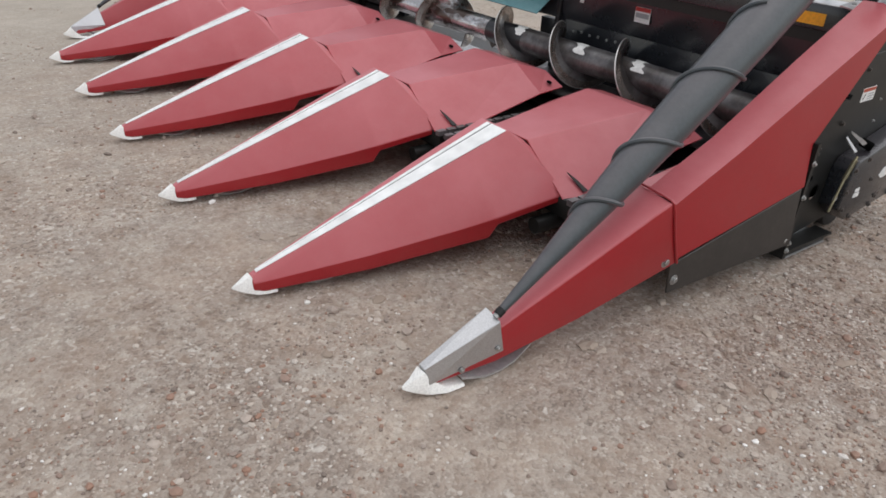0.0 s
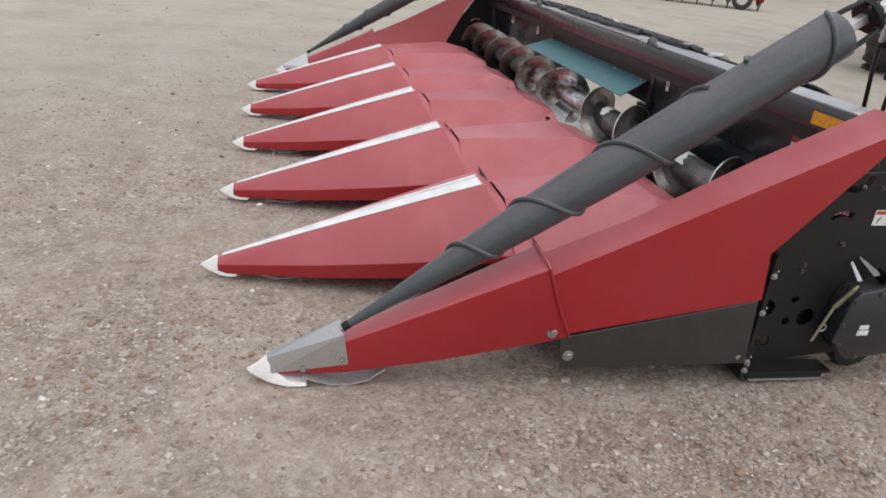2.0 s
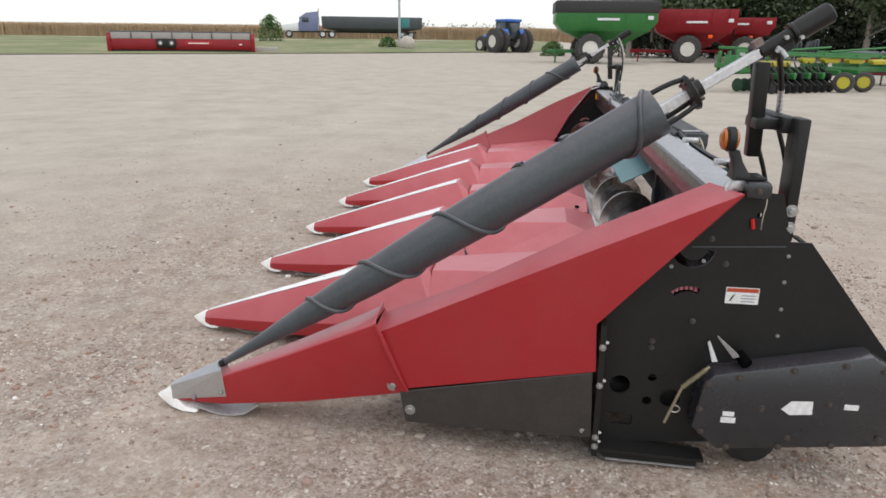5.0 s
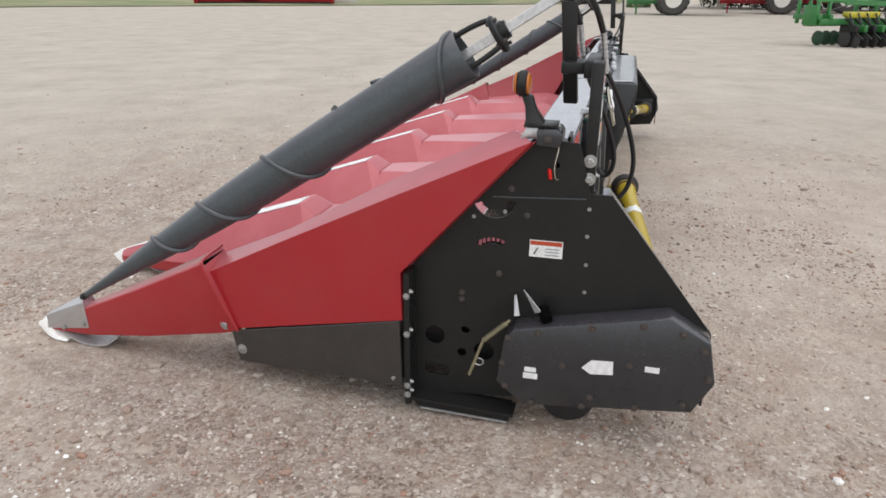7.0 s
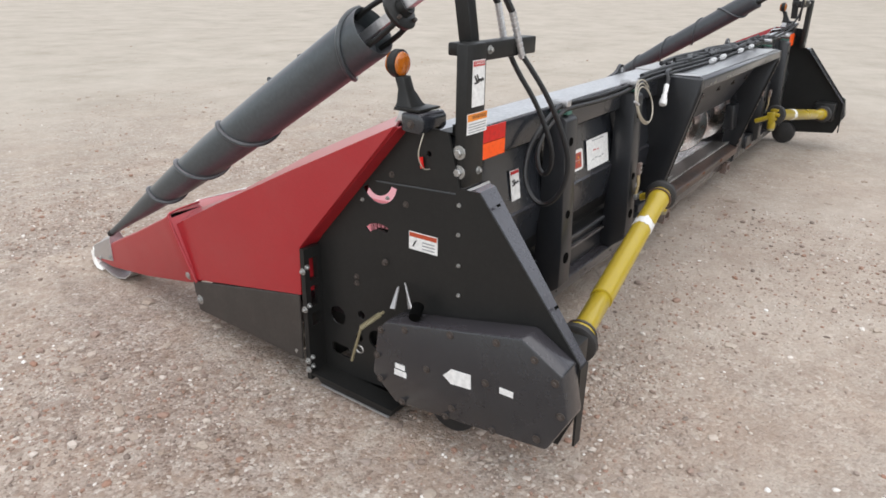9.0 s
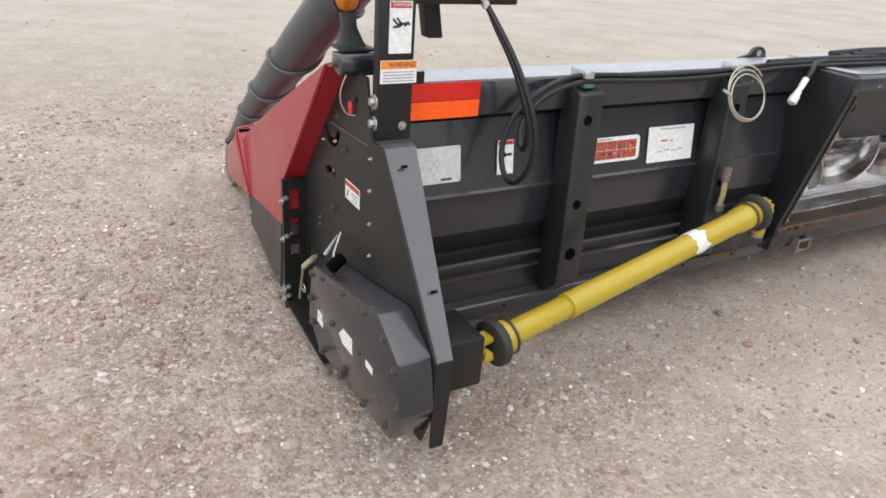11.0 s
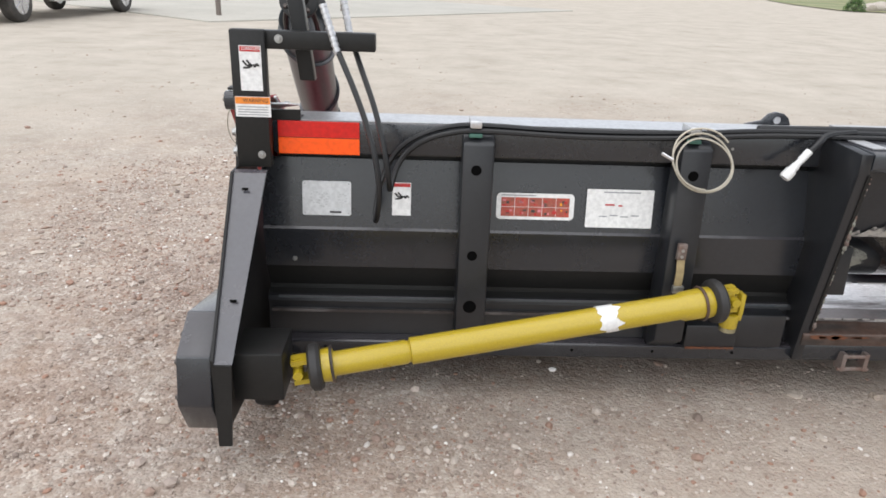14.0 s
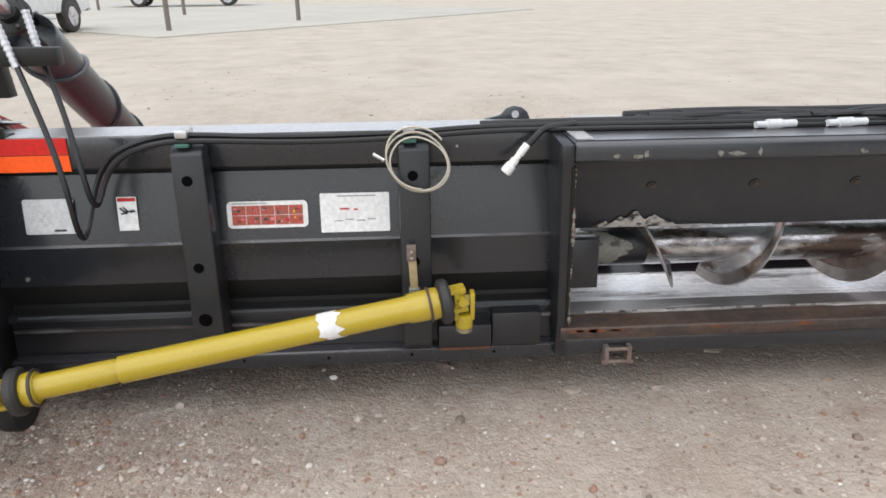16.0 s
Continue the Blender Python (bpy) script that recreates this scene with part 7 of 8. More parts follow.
def red_planter(at, turn, wide=1.45, seed=1):
    """Width along x; wheels and openers towards -y."""
    rng = random.Random(seed)
    p = thing("planter", at, turn, label="red row-crop planter with grey hoods, hoses and a white-rimmed wheel", category="planter", group="planters")
    bx(p, "main_frame", -wide, wide, -0.10, 0.10, 0.40, 0.52, RED_FAR, 0.02)
    bx(p, "rear_frame", -wide, wide * 0.9, -0.70, -0.62, 0.34, 0.42, RED_FAR, 0.02)
    n = 7
    for i in range(n):
        x = -wide + 0.2 + (2 * wide - 0.4) * i / (n - 1)
        u = part("row_unit", bevel(loft(B(), [[(x - w, y0, z), (x + w, y0, z), (x + w, y1, z), (x - w, y1, z)] for z, w, y0, y1 in ((0.14, 0.05, -0.62, -0.2), (0.26, 0.09, -0.72, -0.15), (0.36, 0.09, -0.68, -0.12))]), 0.02), BLACK, p)
        for y, r in ((-0.55, 0.19), (-0.88, 0.13)):
            part("opener_disc", lathe(B(), (x, y, r), (1, 0.06, 0), [(-0.012, 0.02), (-0.014, r * 0.85), (-0.004, r), (0.004, r), (0.014, r * 0.85), (0.012, 0.02)], 18), RUBBER if y > -0.7 else AUGER, u)
        rod(u, "closing_arm", (x, -0.50, 0.36), (x + 0.02, -0.88, 0.15), 0.022, BLACK)
        if x < 0.35:
            part("seed_hood", bevel(loft(B(), [[(x - w, y0, z), (x + w, y0, z), (x + w, y1, z), (x - w, y1, z)] for z, w, y0, y1 in ((0.38, 0.15, -0.58, -0.10), (0.56, 0.19, -0.62, -0.06), (0.70, 0.15, -0.52, -0.12))]), 0.05, 3), TRAILER, u, "dark grey hopper hood")
        bx(u, "red_guard", x - 0.11, x + 0.11, -0.78, -0.73, 0.24, 0.40, RED_FAR, 0.02)
    # folding frame over the wheel
    for x0, x1 in ((0.42, 0.78), (0.84, 1.24)):
        for x in (x0, x1):
            bx(p, "frame_post", x - 0.035, x + 0.035, -0.55, -0.48, 0.42, 0.92, RED_FAR, 0.01)
        bx(p, "frame_plate", x0, x1, -0.56, -0.50, 0.56, 0.80, RED_FAR, 0.03)
        rod(p, "frame_strut", (x0, -0.52, 0.90), (x1, -0.15, 0.55), 0.035, RED_FAR)
        rod(p, "lift_ram", (x0 + 0.1, -0.6, 0.50), (x1 - 0.05, -0.45, 0.98), 0.03, GALV)
    bx(p, "top_bar", 0.38, 1.30, -0.56, -0.47, 0.88, 0.96, RED_FAR, 0.015)
    wheel(p, (0.78, -0.95, 0.28), (0.1, 1, 0), 0.28, 0.2, RIMW, 0.15)
    bx(p, "wheel_arm", 0.66, 0.74, -0.9, -0.3, 0.24, 0.40, RED_FAR, 0.02)
    # tall hoses and bottles of the air system
    for k in range(9):
        x = -0.55 + 0.25 * k + rng.uniform(-0.05, 0.05)
        a = rng.uniform(-0.12, 0.12)
        rod(p, "delivery_tube", (x, 0.25, 0.50), (x + a, 0.30, rng.uniform(0.95, 1.30)), rng.uniform(0.04, 0.075), rng.choice((TRAILER, GREYB, GREYB, BLACK)))
    for k in range(6):
        x = -0.9 + 0.42 * k
        rod(p, "hose", (x, 0.1, 0.52), (x + rng.uniform(-0.3, 0.3), 0.15, rng.uniform(0.75, 1.05)), 0.022, rng.choice((BLACK, GALV)))
    return p


def seed_drill(at, turn):
    d = thing("seed_drill", at, turn, label="long dark red box seed drill with a grey lid", category="seed drill")
    part("seed_box", bevel(loft(B(), [[(-1.7, y0, z), (1.7, y0, z), (1.7, y1, z), (-1.7, y1, z)] for z, y0, y1 in ((0.42, -0.16, 0.16), (0.62, -0.32, 0.32), (0.90, -0.35, 0.35))]), 0.02), RED_FAR, d)
    for k in range(3):
        bx(d, "lid", -1.70 + 1.14 * k, -0.60 + 1.14 * k, -0.37, 0.37, 0.905, 1.00, GREYB, 0.03, "grey lid")
    bx(d, "lower_frame", -1.65, 1.65, -0.25, 0.25, 0.30, 0.40, BLACK, 0.02)
    bx(d, "foot_board", -1.5, 1.5, -0.62, -0.40, 0.34, 0.37, RED_FAR, 0.008)
    for k in range(12):
        x = -1.5 + 0.27 * k
        part("opener_disc", lathe(B(), (x, -0.35, 0.18), (1, 0, 0), [(-0.02, 0.02), (-0.02, 0.18), (0.02, 0.18), (0.02, 0.02)], 16), RUBBER, d)
        rod(d, "seed_tube", (x, -0.15, 0.44), (x, -0.33, 0.20), 0.018, BLACK)
    rod(d, "lamp_post", (0.9, 0.2, 0.98), (0.9, 0.2, 1.45), 0.03, BLACK)
    bx(d, "warning_lamp", 0.84, 0.98, 0.14, 0.26, 1.42, 1.58, ORANGE, 0.02, "orange warning lamp")
    return d


def grain_platform(at, turn):
    g = thing("grain_platform", at, turn, label="long red grain platform with grey flaps parked on the gravel edge", category="grain header")
    part("back_wall", bevel(prism(B(), [(-0.25, 0.22), (-0.30, 0.55), (-0.22, 1.02), (0.10, 1.02), (0.12, 0.22)], "x", -5.2, 5.2), 0.03), RED_FAR, g)
    for k in range(7):
        x = -5.1 + 1.46 * k
        part("flap", bevel(prism(B(), [(-0.20, 1.03), (-0.10, 1.50), (-0.04, 1.50), (-0.12, 1.03)], "x", x, x + 1.40), 0.01), FLAP, g, "weathered grey flap")
        bx(g, "flap_bracket", x + 1.41, x + 1.45, -0.22, 0.0, 0.95, 1.45, BLACK, 0.005)
    part("top_tube", cyl(B(), (-5.2, -0.02, 1.54), (5.2, -0.02, 1.54), 0.05, seg=12), TRAILER, g)
    for s in (-1, 1):
        part("end_shield", bevel(prism(B(), [(-0.35, 0.10), (1.3, 0.05), (1.35, 0.35), (0.5, 1.2), (-0.05, 1.45), (-0.35, 1.1)], "x", s * 5.25 - 0.15, s * 5.25 + 0.15), 0.05), RED_FAR, g)
    bx(g, "label_panel", 0.2, 2.1, -0.315, -0.285, 0.60, 0.85, LABELR, 0.005)
    bx(g, "label_strip", 0.4, 1.9, -0.325, -0.312, 0.68, 0.76, LABELW, 0.003)
    bx(g, "drive_box", -1.9, -0.5, -0.55, -0.25, 0.35, 1.05, BLACK, 0.08)
    for x in (-1.6, -0.8):
        wheel(g, (x, -0.58, 0.72), (0, 1, 0), 0.24, 0.08, GALV, 0.12)
    bx(g, "pale_panel", 4.2, 4.4, -0.31, -0.27, 0.60, 0.70, LABELW, 0.003)
    bx(g, "lower_sill", -5.2, 5.2, -0.2, 0.8, 0.0, 0.215, BLACK, 0.04)
    part("reel_tube", cyl(B(), (-5.0, 0.7, 1.1), (5.0, 0.7, 1.1), 0.12, seg=12), BLACK, g)
    return g


def semi_truck(at, turn):
    """Cab towards +x."""
    t = thing("semi_truck", at, turn, label="slate-blue semi truck with a dark grain trailer on the highway", category="truck")
    part("hood", bevel(prism(B(), [(7.3, 0.9), (9.6, 0.9), (9.7, 1.7), (7.3, 2.05)], "y", -1.0, 1.0), 0.08), CARW, t, "white hood")
    part("cab", bevel(prism(B(), [(4.6, 0.9), (7.3, 0.9), (7.3, 2.1), (6.9, 3.0), (6.2, 3.4), (4.6, 3.6)], "y", -1.15, 1.15), 0.08), PURPLE, t)
    bx(t, "windscreen", 6.95, 7.2, -0.95, 0.95, 2.15, 2.85, GLASS, 0.04)
    bx(t, "side_window", 5.9, 6.8, -1.18, 1.18, 2.1, 2.8, GLASS, 0.02)
    bx(t, "grille", 9.68, 9.76, -0.6, 0.6, 0.9, 1.6, CHROME, 0.02)
    for s in (-1, 1):
        rod(t, "exhaust_stack", (4.5, s * 1.05, 1.2), (4.5, s * 1.05, 4.0), 0.09, CHROME)
    part("trailer_hopper", bevel(loft(B(), [[(x0, -w, z), (x1, -w, z), (x1, w, z), (x0, w, z)] for z, x0, x1, w in ((0.95, -7.5, 1.5, 0.7), (1.35, -10.2, 4.0, 1.25), (2.9, -10.3, 4.1, 1.28), (2.98, -10.2, 4.0, 1.0))]), 0.05), TRAILER, t)
    for i in range(15):
        for s in (-1, 1):
            part("trailer_rib", box(B(), -9.8 + i * 0.97, -9.72 + i * 0.97, s * 1.29 - 0.03, s * 1.29 + 0.03, 1.7, 2.9), TRAILER, t)
    bx(t, "chassis", -9.5, 9.0, -0.45, 0.45, 0.75, 1.0, BLACK)
    for x in (8.7, 4.0, 2.7, -7.4, -8.7):
        for s in (-1, 1):
            wheel(t, (x, s * 1.0, 0.52), (0, 1, 0), 0.52, 0.4, CHROME, 0.3)
    return t


def pickup(at, turn, paint, label):
    """Front towards +x; crew cab with alloy wheels."""
    p = thing("pickup_truck", at, turn, label=label, category="pickup", group="parked pickups")
    prof = [(-3.2, 0.60), (-3.2, 1.22), (-1.0, 1.25), (1.5, 1.22), (2.9, 1.14), (3.1, 1.0), (3.1, 0.55), (2.7, 0.47), (-2.7, 0.50)]
    part("body", bevel(prism(B(), prof, "y", -0.95, 0.95), 0.06, 3), paint, p)
    part("cabin", bevel(loft(B(), [[(x0, -w, z), (x1, -w, z), (x1, w, z), (x0, w, z)] for z, x0, x1, w in ((1.1, -1.05, 1.5, 0.92), (1.45, -0.95, 1.1, 0.86), (1.85, -0.8, 0.5, 0.74))]), 0.06, 3), paint, p)
    for s in (-1, 1):
        part("side_glass", bevel(prism(B(), [(-0.8, 1.22), (1.15, 1.22), (0.5, 1.72), (-0.72, 1.72)], "y", s * 0.78, s * 0.885), 0.01), GLASS, p)
        bx(p, "running_board", -1.1, 1.2, s * 0.98 - 0.08, s * 0.98 + 0.08, 0.36, 0.42, CHROME, 0.02)
        for x in (-2.1, 2.1):
            wheel(p, (x, s * 0.86, 0.39), (0, 1, 0), 0.39, 0.27, CHROME, 0.24)
            for k in range(5):
                a = k * 1.2566
                part("spoke", box(B(), 0.03, 0.23, -0.03, 0.03, -0.012, 0.012, Matrix.Translation((x, s * 0.985, 0.39)) @ Matrix.Rotation(radians(90), 4, "X") @ Matrix.Rotation(a, 4, "Z")), CHROME, p)
            part("wheel_well", prism(B(), [(x + 0.47 * math.cos(radians(q)), 0.42 + 0.47 * math.sin(radians(q))) for q in range(0, 181, 15)], "y", s * 0.80, s * 0.953), RUBBER, p)
    bx(p, "bumper", 3.05, 3.2, -0.9, 0.9, 0.48, 0.68, CHROME, 0.03)
    bx(p, "bumper", -3.33, -3.18, -0.9, 0.9, 0.48, 0.68, CHROME, 0.03)
    bx(p, "windscreen", 0.75, 1.2, -0.75, 0.75, 1.25, 1.7, GLASS, 0.05)
    for s in (-1, 1):
        bx(p, "headlight", 3.05, 3.12, s * 0.75 - 0.16, s * 0.75 + 0.16, 0.78, 0.98, LABELW, 0.02)
        bx(p, "tail_light", -3.22, -3.17, s * 0.82 - 0.08, s * 0.82 + 0.08, 0.75, 1.08, REDREF, 0.01)
    return p


def shed(at, turn):
    s = thing("shed", at, turn, label="beige corrugated metal shed with a grey roof", category="shed")
    n = 40
    front = [(-2.5 + 5.0 * i / n, -3 - (0.025 if i % 2 else 0)) for i in range(n + 1)]
    bm = loft(B(), [[(x, y, z) for x, y in front] + [(2.5, 3, z), (-2.5, 3, z)] for z in (0.0, 2.95)])
    part("wall", bm, SHED, s, smooth=0)
    part("roof", prism(B(), [(-3.3, 2.9), (0, 3.9), (3.3, 2.9), (3.3, 3.02), (0, 4.05), (-3.3, 3.02)], "x", -2.8, 2.8), ROOFM, s)
    w = bx(s, "window", 0.75, 1.25, -3.09, -3.0, 0.85, 1.5, ROOFM, 0.01)
    bx(w, "pane", 0.80, 1.20, -3.11, -3.08, 0.90, 1.45, GLASS, 0.005)
    bx(s, "base_trim", -2.52, 2.52, -3.06, -2.98, 0.0, 0.15, ROOFM, 0.01)
    return s


def undergrowth():
    """Dense low growth and hanging branches that close the shelterbelt."""
    rng = np.random.default_rng(33)
    n = 110000
    f = rng.random(n)
    x = 60 - 14 * f + rng.normal(0, 1.6, n)
    y = -7.5 - 40 * f
    top = 2.0 + 5.5 * rng.random(n) ** 0.8 + 1.2 * np.sin(f * 90)
    z = top * rng.random(n) ** 0.7 + 0.1
    x = x + 2.5 * (z < 1.0) * rng.random(n)
    u = rng.normal(0, 1, (n, 3))
    u /= np.linalg.norm(u, axis=1)[:, None]
    v = np.cross(u, rng.normal(0, 1, (n, 3)))
    v /= np.linalg.norm(v, axis=1)[:, None]
    sz = rng.uniform(0.07, 0.17, n)[:, None]
    p = np.stack([x, y, z], 1)
    q = np.stack([p - u * sz, p + v * sz * 0.6, p + u * sz, p - v * sz * 0.6], 1).reshape(-1, 3)
    me = bpy.data.meshes.new("undergrowth")
    me.from_pydata(q.tolist(), [], np.arange(n * 4).reshape(-1, 4).tolist())
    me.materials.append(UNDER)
    tagged(new("undergrowth", me), "dense undergrowth of the shelterbelt, its leaf green darkened for shade", "undergrowth", kind="stuff")


def tree(at, tall, spread, seed, leaves=7500, crown_from=0.10):
    rng = random.Random(seed)
    t = thing("tree", at, rng.uniform(0, 360), label="tall dark green shelterbelt tree", category="tree", group="shelterbelt trees")
    bm = B()
    top = Vector((rng.uniform(-0.6, 0.6), rng.uniform(-0.6, 0.6), tall * 0.8))
    path = [Vector((0, 0, -0.1)), Vector((top.x * 0.3, top.y * 0.3, tall * 0.3)), Vector((top.x * 0.6, top.y * 0.6, tall * 0.55)), top]
    for a, b_, r0, r1 in zip(path, path[1:], (0.24, 0.17, 0.11), (0.17, 0.11, 0.05)):
        cyl(bm, a, b_, r0, r1, 9)
    tips = []
    for i in range(18):
        z = tall * rng.uniform(crown_from, 0.62)
        a = rng.uniform(0, 6.28)
        r = spread * rng.uniform(0.6, 1.0) * (1.1 - 0.5 * z / tall)
        q = Vector((r * math.cos(a), r * math.sin(a), z + tall * 0.14))
        sweep(bm, [(top.x * z / tall, top.y * z / tall, z), tuple(Vector((q.x * 0.5, q.y * 0.5, (z + q.z) / 2 - 0.1))), tuple(q)], 0.05, 5, 1)
        tips.append(q)
    tips += [top, top + Vector((0, 0, tall * 0.12))]
    part("trunk", bm, BARK, t, "pale grey trunk and limbs")
    nv, fc = [], []
    for i in range(leaves):
        c = rng.choice(tips)
        d = Vector((rng.gauss(0, 1), rng.gauss(0, 1), rng.gauss(0, 0.8)))
        p = c + d * spread * 0.30
        if p.z < 0.6:
            p.z = 0.6 + rng.random()
        u = Vector((rng.gauss(0, 1), rng.gauss(0, 1), rng.gauss(0, 1))).normalized()
        v = u.orthogonal().normalized()
        s = rng.uniform(0.08, 0.19)
        k = len(nv)
        nv += [p - u * s, p + v * s * 0.6, p + u * s, p - v * s * 0.6]
        fc.append((k, k + 1, k + 2, k + 3))
    me = bpy.data.meshes.new("crown")
    me.from_pydata([tuple(v) for v in nv], [], fc)
    me.materials.append(LEAF)
    ob = new("crown", me)
    ob.parent = t
    return t


def shrub(at, r, h, seed):
    rng = random.Random(seed)
    t = thing("shrub", at, 0, label="rounded green shrub on the grass verge", category="shrub", group="verge shrubs")
    bm = B()
    for i in range(6):
        a = i * 1.05
        sweep(bm, [(0, 0, -0.05), (0.3 * r * math.cos(a), 0.3 * r * math.sin(a), h * 0.4), (0.6 * r * math.cos(a), 0.6 * r * math.sin(a), h * 0.7)], 0.03, 5)
    part("stems", bm, BARK, t)
    nv, fc = [], []
    for i in range(1400):
        a, b_ = rng.uniform(0, 6.28), rng.uniform(-0.2, 1.57)
        q = rng.uniform(0.6, 1.05)
        p = Vector((r * q * math.cos(a) * math.cos(b_), r * q * math.sin(a) * math.cos(b_), max(0.03, h * 0.1 + h * 0.9 * q * math.sin(b_))))
        u = Vector((rng.gauss(0, 1), rng.gauss(0, 1), rng.gauss(0, 1))).normalized()
        v = u.orthogonal().normalized()
        s = rng.uniform(0.05, 0.13) * r
        k = len(nv)
        nv += [p - u * s, p + v * s * 0.6, p + u * s, p - v * s * 0.6]
        fc.append((k, k + 1, k + 2, k + 3))
    me = bpy.data.meshes.new("foliage")
    me.from_pydata([tuple(v) for v in nv], [], fc)
    me.materials.append(SHRUB)
    ob = new("foliage", me)
    ob.parent = t


def corn_field():
    """Dry standing corn beyond the highway, thinning from front to back."""
    rng = np.random.default_rng(9)
    nv, fc = [], []
    n = 110000
    d = 26 * rng.random(n) ** 2.2
    s = -60 + 260 * rng.random(n)
    x, y = 123 + d - 0.19 * s, s
    z0 = np.array([height(a, b_) for a, b_ in zip(x, y)])
    h = z0 + 1.7 + 0.5 * rng.random(n) + d * 0.02
    w = 0.02 + 0.05 * rng.random(n)
    a = rng.uniform(0, 3.14, n)
    dx, dy = w * np.cos(a), w * np.sin(a)
    lx, ly = rng.uniform(-0.25, 0.25, n), rng.uniform(-0.25, 0.25, n)
    nv = np.stack([np.stack([x - dx, y - dy, z0], 1), np.stack([x + dx, y + dy, z0], 1), np.stack([x + dx * 0.5 + lx, y + dy * 0.5 + ly, h], 1), np.stack([x - dx * 0.5 + lx, y - dy * 0.5 + ly, h - 0.15], 1)], 1).reshape(-1, 3).tolist()
    fc = np.arange(n * 4).reshape(-1, 4).tolist()
    # the closed stand behind the front stalks
    ss = np.linspace(-60, 200, 66)
    k = len(nv)
    for q in ss:
        for dd, up in ((0.5, 0.0), (0.6, 1.55), (26.0, 2.1)):
            px = 123 + dd - 0.19 * q
            nv.append([px, float(q), height(px, float(q)) + up])
    for i in range(65):
        for j in range(2):
            fc.append([k + 3 * i + j, k + 3 * i + j + 1, k + 3 * i + j + 4, k + 3 * i + j + 3])
    me = bpy.data.meshes.new("corn_field")
    me.from_pydata(nv, [], fc)
    me.materials.append(CORN)
    tagged(new("corn_field", me), "field of tall dry tan corn beyond the highway", "corn field", kind="stuff")


def far_trees():
    rng = np.random.default_rng(21)
    nv, fc = [], []
    for _ in range(26):
        az = radians(0.5 + 15 * rng.random())
        d = 320 + 60 * rng.random()
        x0, y0, tall = d * math.cos(az), d * math.sin(az), rng.uniform(2.2, 4.2)
        for _ in range(260):
            p = np.array([x0, y0, 1.0 + tall]) + rng.normal(0, 1, 3) * (3.0, 4.2, tall * 0.45)
            u = rng.normal(0, 1, 3)
            u /= np.linalg.norm(u)
            v = np.cross(u, (0.3, 0.5, 0.8))
            sz = 0.55
            k = len(nv)
            nv += [tuple(p - u * sz), tuple(p + v * sz), tuple(p + u * sz), tuple(p - v * sz)]
            fc.append((k, k + 1, k + 2, k + 3))
    me = bpy.data.meshes.new("far_woods")
    me.from_pydata(nv, [], fc)
    me.materials.append(LEAF)
    tagged(new("far_woods", me), "line of distant trees on the horizon", "trees", kind="stuff")


# yard, seen past the head
grain_cart((40.2, -5.0, 0), 92, GREEN, RIMW, "green grain cart with a black tarp rim", True, 2.75, 3.2, 0.8, 3.1)
grain_cart((44.6, -10.8, 0), 84, RED_FAR, RIMW, "red grain cart parked in the yard", False, 2.4, 3.1, 0.3, 3.6)
grain_cart((48.4, -14.3, 0), 80, RED_FAR, RIMW, "red grain cart parked behind another", False, 2.3, 2.75, -0.6, 3.2)
tractor((66.4, 1.6, 0), 42, BLUE, RIMW, "blue tractor with white rims and dual rear wheels", size=1.12)
green_planter((18.5, -9.25, 0), -58)
seed_drill((21.6, -12.4, 0), -112)
red_planter((18.2, -12.6, 0), -122)
grain_platform((51.0, 26.0, 0), -66)
semi_truck((100, 25.6, height(100, 25.6) + 0.12), 108)
tractor((6.38, -9.29, 0), -47, RED_FAR, RED_FAR, "red tractor with heavy lugged tyres", 0.85, False)
shed((32.9, -24.3, 0), -124.5)
for i in range(20):
    rr = random.Random(100 + i)
    f = i / 19
    tree((58 - 16 * f + rr.uniform(-2, 2.5), -8.5 - 42 * f + rr.uniform(-0.8, 0.8), 0), rr.uniform(10, 14), rr.uniform(2.4, 3.3), 40 + i)
tree((29, -17.5, 0), 9.5, 2.6, 91, crown_from=0.40)
tree((27.6, -19.9, 0), 9.5, 2.6, 92, crown_from=0.42)
undergrowth()
shrub((81, 30.4, height(81, 30.4)), 1.5, 2.9, 1)
shrub((71.5, 14.1, height(71.5, 14.1)), 0.95, 1.05, 3)
shrub((58, -2.6, height(58, -2.6)), 1.0, 1.1, 4)
pal = part("concrete_block", bevel(box(B(), -0.4, 0.4, -1.1, 1.1, 0, 0.42), 0.04), CONC)
pal.matrix_world = pose(55.0, 21.0, 0.03, 0, 0, 20)
tagged(pal, "low pale concrete block at the yard edge", "block")
sg = thing("roadside_sign", (72, 12.96, height(72, 12.96)), 0, label="teal roadside sign on a pale post", category="sign")
rod(sg, "sign_post", (0, 0, 0), (0, 0, 6.5), 0.13, POSTG)
bx(sg, "sign_panel", -0.06, 0.06, -1.05, -0.14, 2.0, 2.9, SIGNT, 0.02, "teal sign panel")
bm = B()
bmesh.ops.create_icosphere(bm, subdivisions=2, radius=1.0)
for v in bm.verts:
    v.co = Vector((v.co.x * 0.8, v.co.y * 0.85, v.co.z * 0.85)) * (1 + 0.12 * noise.noise(v.co * 2))
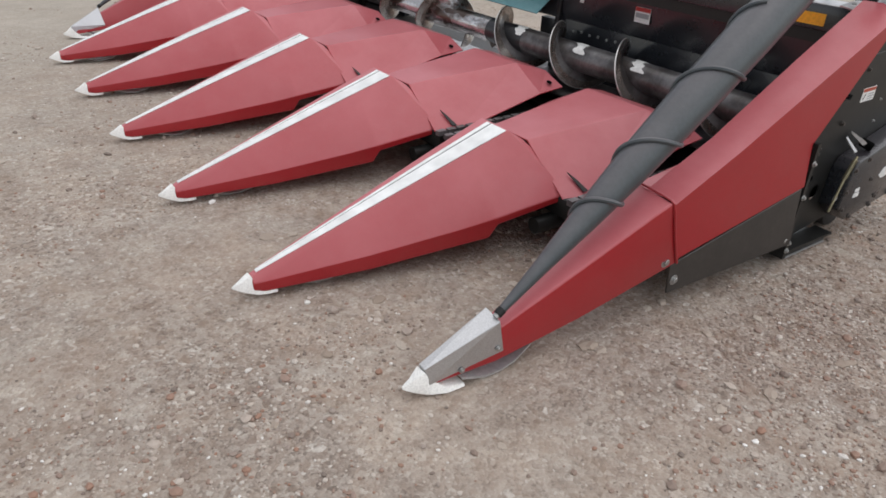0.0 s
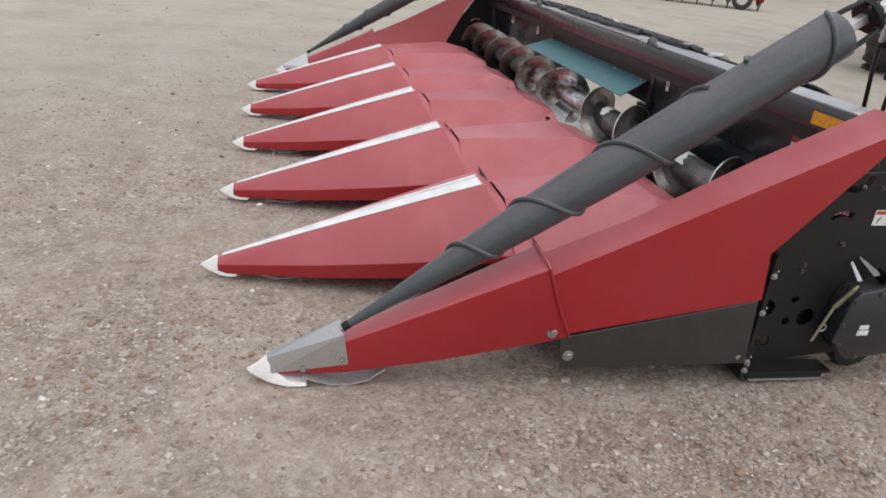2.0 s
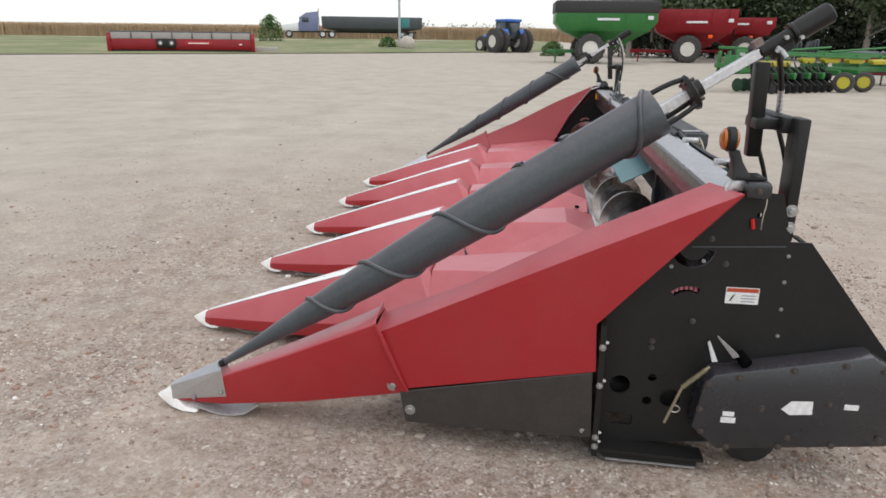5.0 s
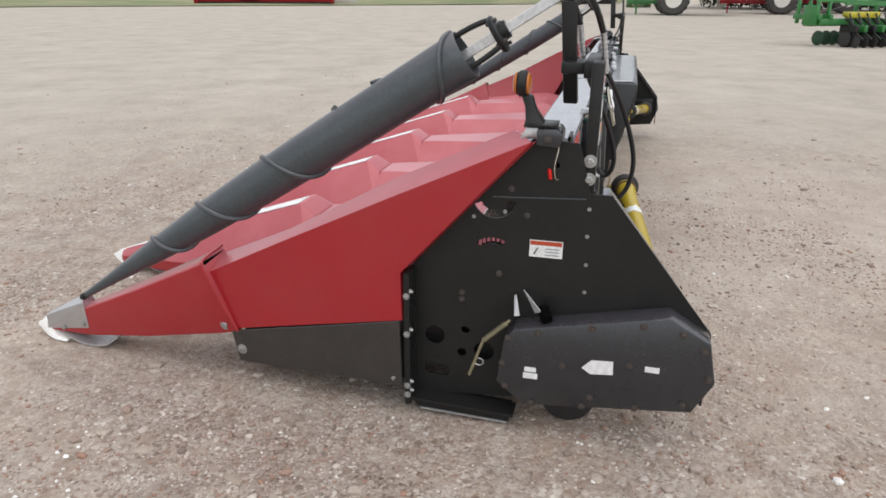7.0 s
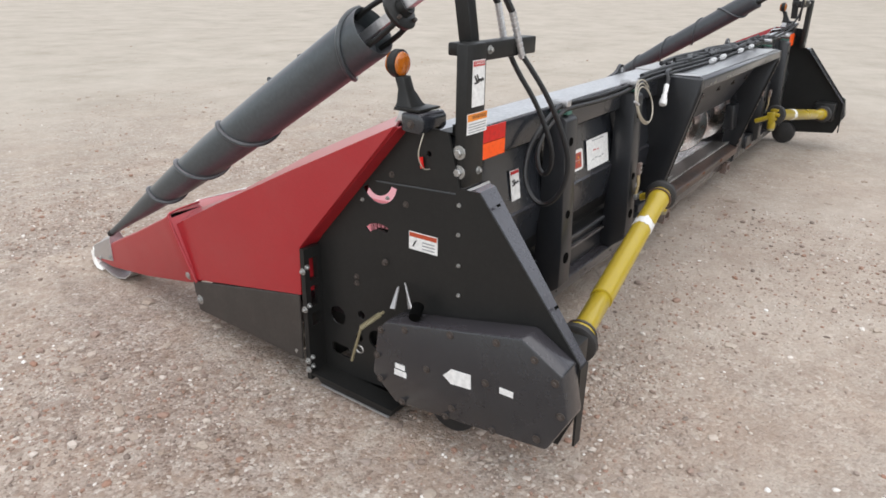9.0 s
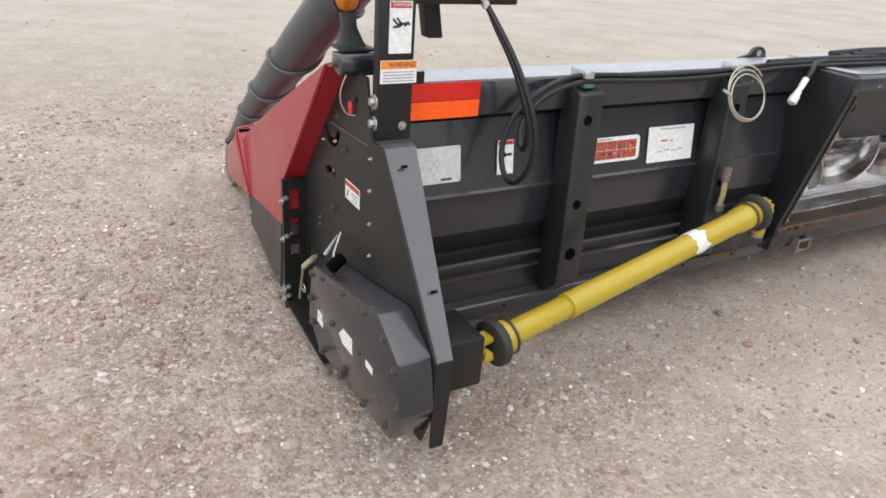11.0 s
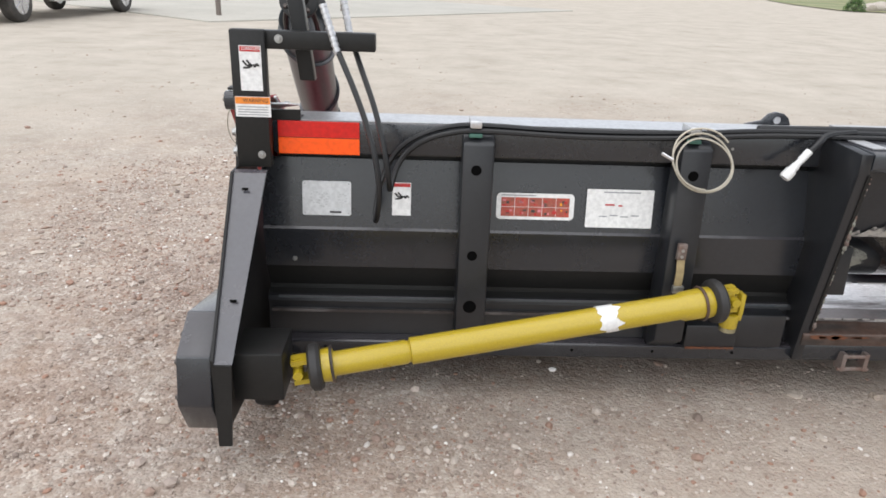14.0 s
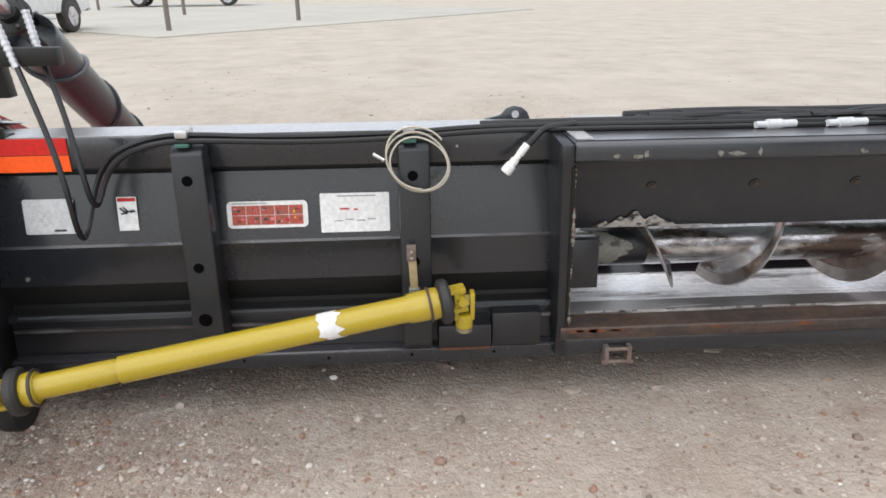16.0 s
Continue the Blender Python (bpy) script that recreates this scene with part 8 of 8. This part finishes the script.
bmesh.ops.translate(bm, vec=(70.0, 11.8, height(70.0, 11.8) + 0.45), verts=bm.verts)
tagged(part("boulder", bm, STONE), "pale granite boulder beside the sign", "boulder")
for p, r in (((28.6, 41.0), 0.42), ((30.2, 42.6), 0.5), ((31.6, 43.4), 0.38)):
    bm = B()
    bmesh.ops.create_icosphere(bm, subdivisions=2, radius=r)
    for v in bm.verts:
        v.co = Vector((v.co.x * 1.2, v.co.y, v.co.z * 0.8)) * (1 + 0.25 * noise.noise(v.co * 3 + Vector(p).to_3d()))
    bmesh.ops.translate(bm, vec=(p[0], p[1], r * 0.5), verts=bm.verts)
    tagged(part("boulder", bm, STONE), "pale rough boulder at the corner of the verge", "boulder", "verge boulders")
shrub((26.6, 39.3, 0.04), 0.6, 0.75, 6)
rs = thing("road_sign", (44.5, 83, 0.05), 30, label="small white road sign on a thin steel post", category="sign")
rod(rs, "sign_post", (0, 0, 0), (0, 0, 2.4), 0.05, GALV)
bx(rs, "sign_panel", -0.35, 0.35, -0.06, -0.04, 1.8, 2.4, LABELW, 0.01, "white sign panel")
corn_field()
far_trees()

# forecourt behind
A, E1, E2 = Vector((-4.2, 12.5, 0)), Vector((0.64, 0.768, 0)), Vector((-0.745, 0.667, 0))
bm = B()
q = [A, A + E1 * 17, A + E1 * 17 + E2 * 45, A + E2 * 45]
loft(bm, [[(p.x, p.y, z) for p in q] for z in (-0.1, 0.035)])

sl = part("concrete_slab", bevel(bm, 0.012), CONC)
tagged(sl, "pale grey concrete forecourt slab", "slab", kind="structure")
for p in ((-4.55, 14.6), (-1.9, 18.8), (-6.7, 23.6), (-11.9, 29.0)):
    b_ = part("bollard", bevel(box(B(), -0.05, 0.05, -0.05, 0.05, 0, 3.0), 0.01), POSTM)
    b_.matrix_world = pose(p[0], p[1], 0.03, 0, 0, 50)
    tagged(b_, "weathered brown steel post on the concrete", "post", "canopy posts")
pickup((-8.14, 13.0, 0.0), 85, CARW, "white crew cab pickup with alloy wheels")
pickup((-9.5, 34.0, 0.035), 8, CARD, "dark pickup parked on the concrete")
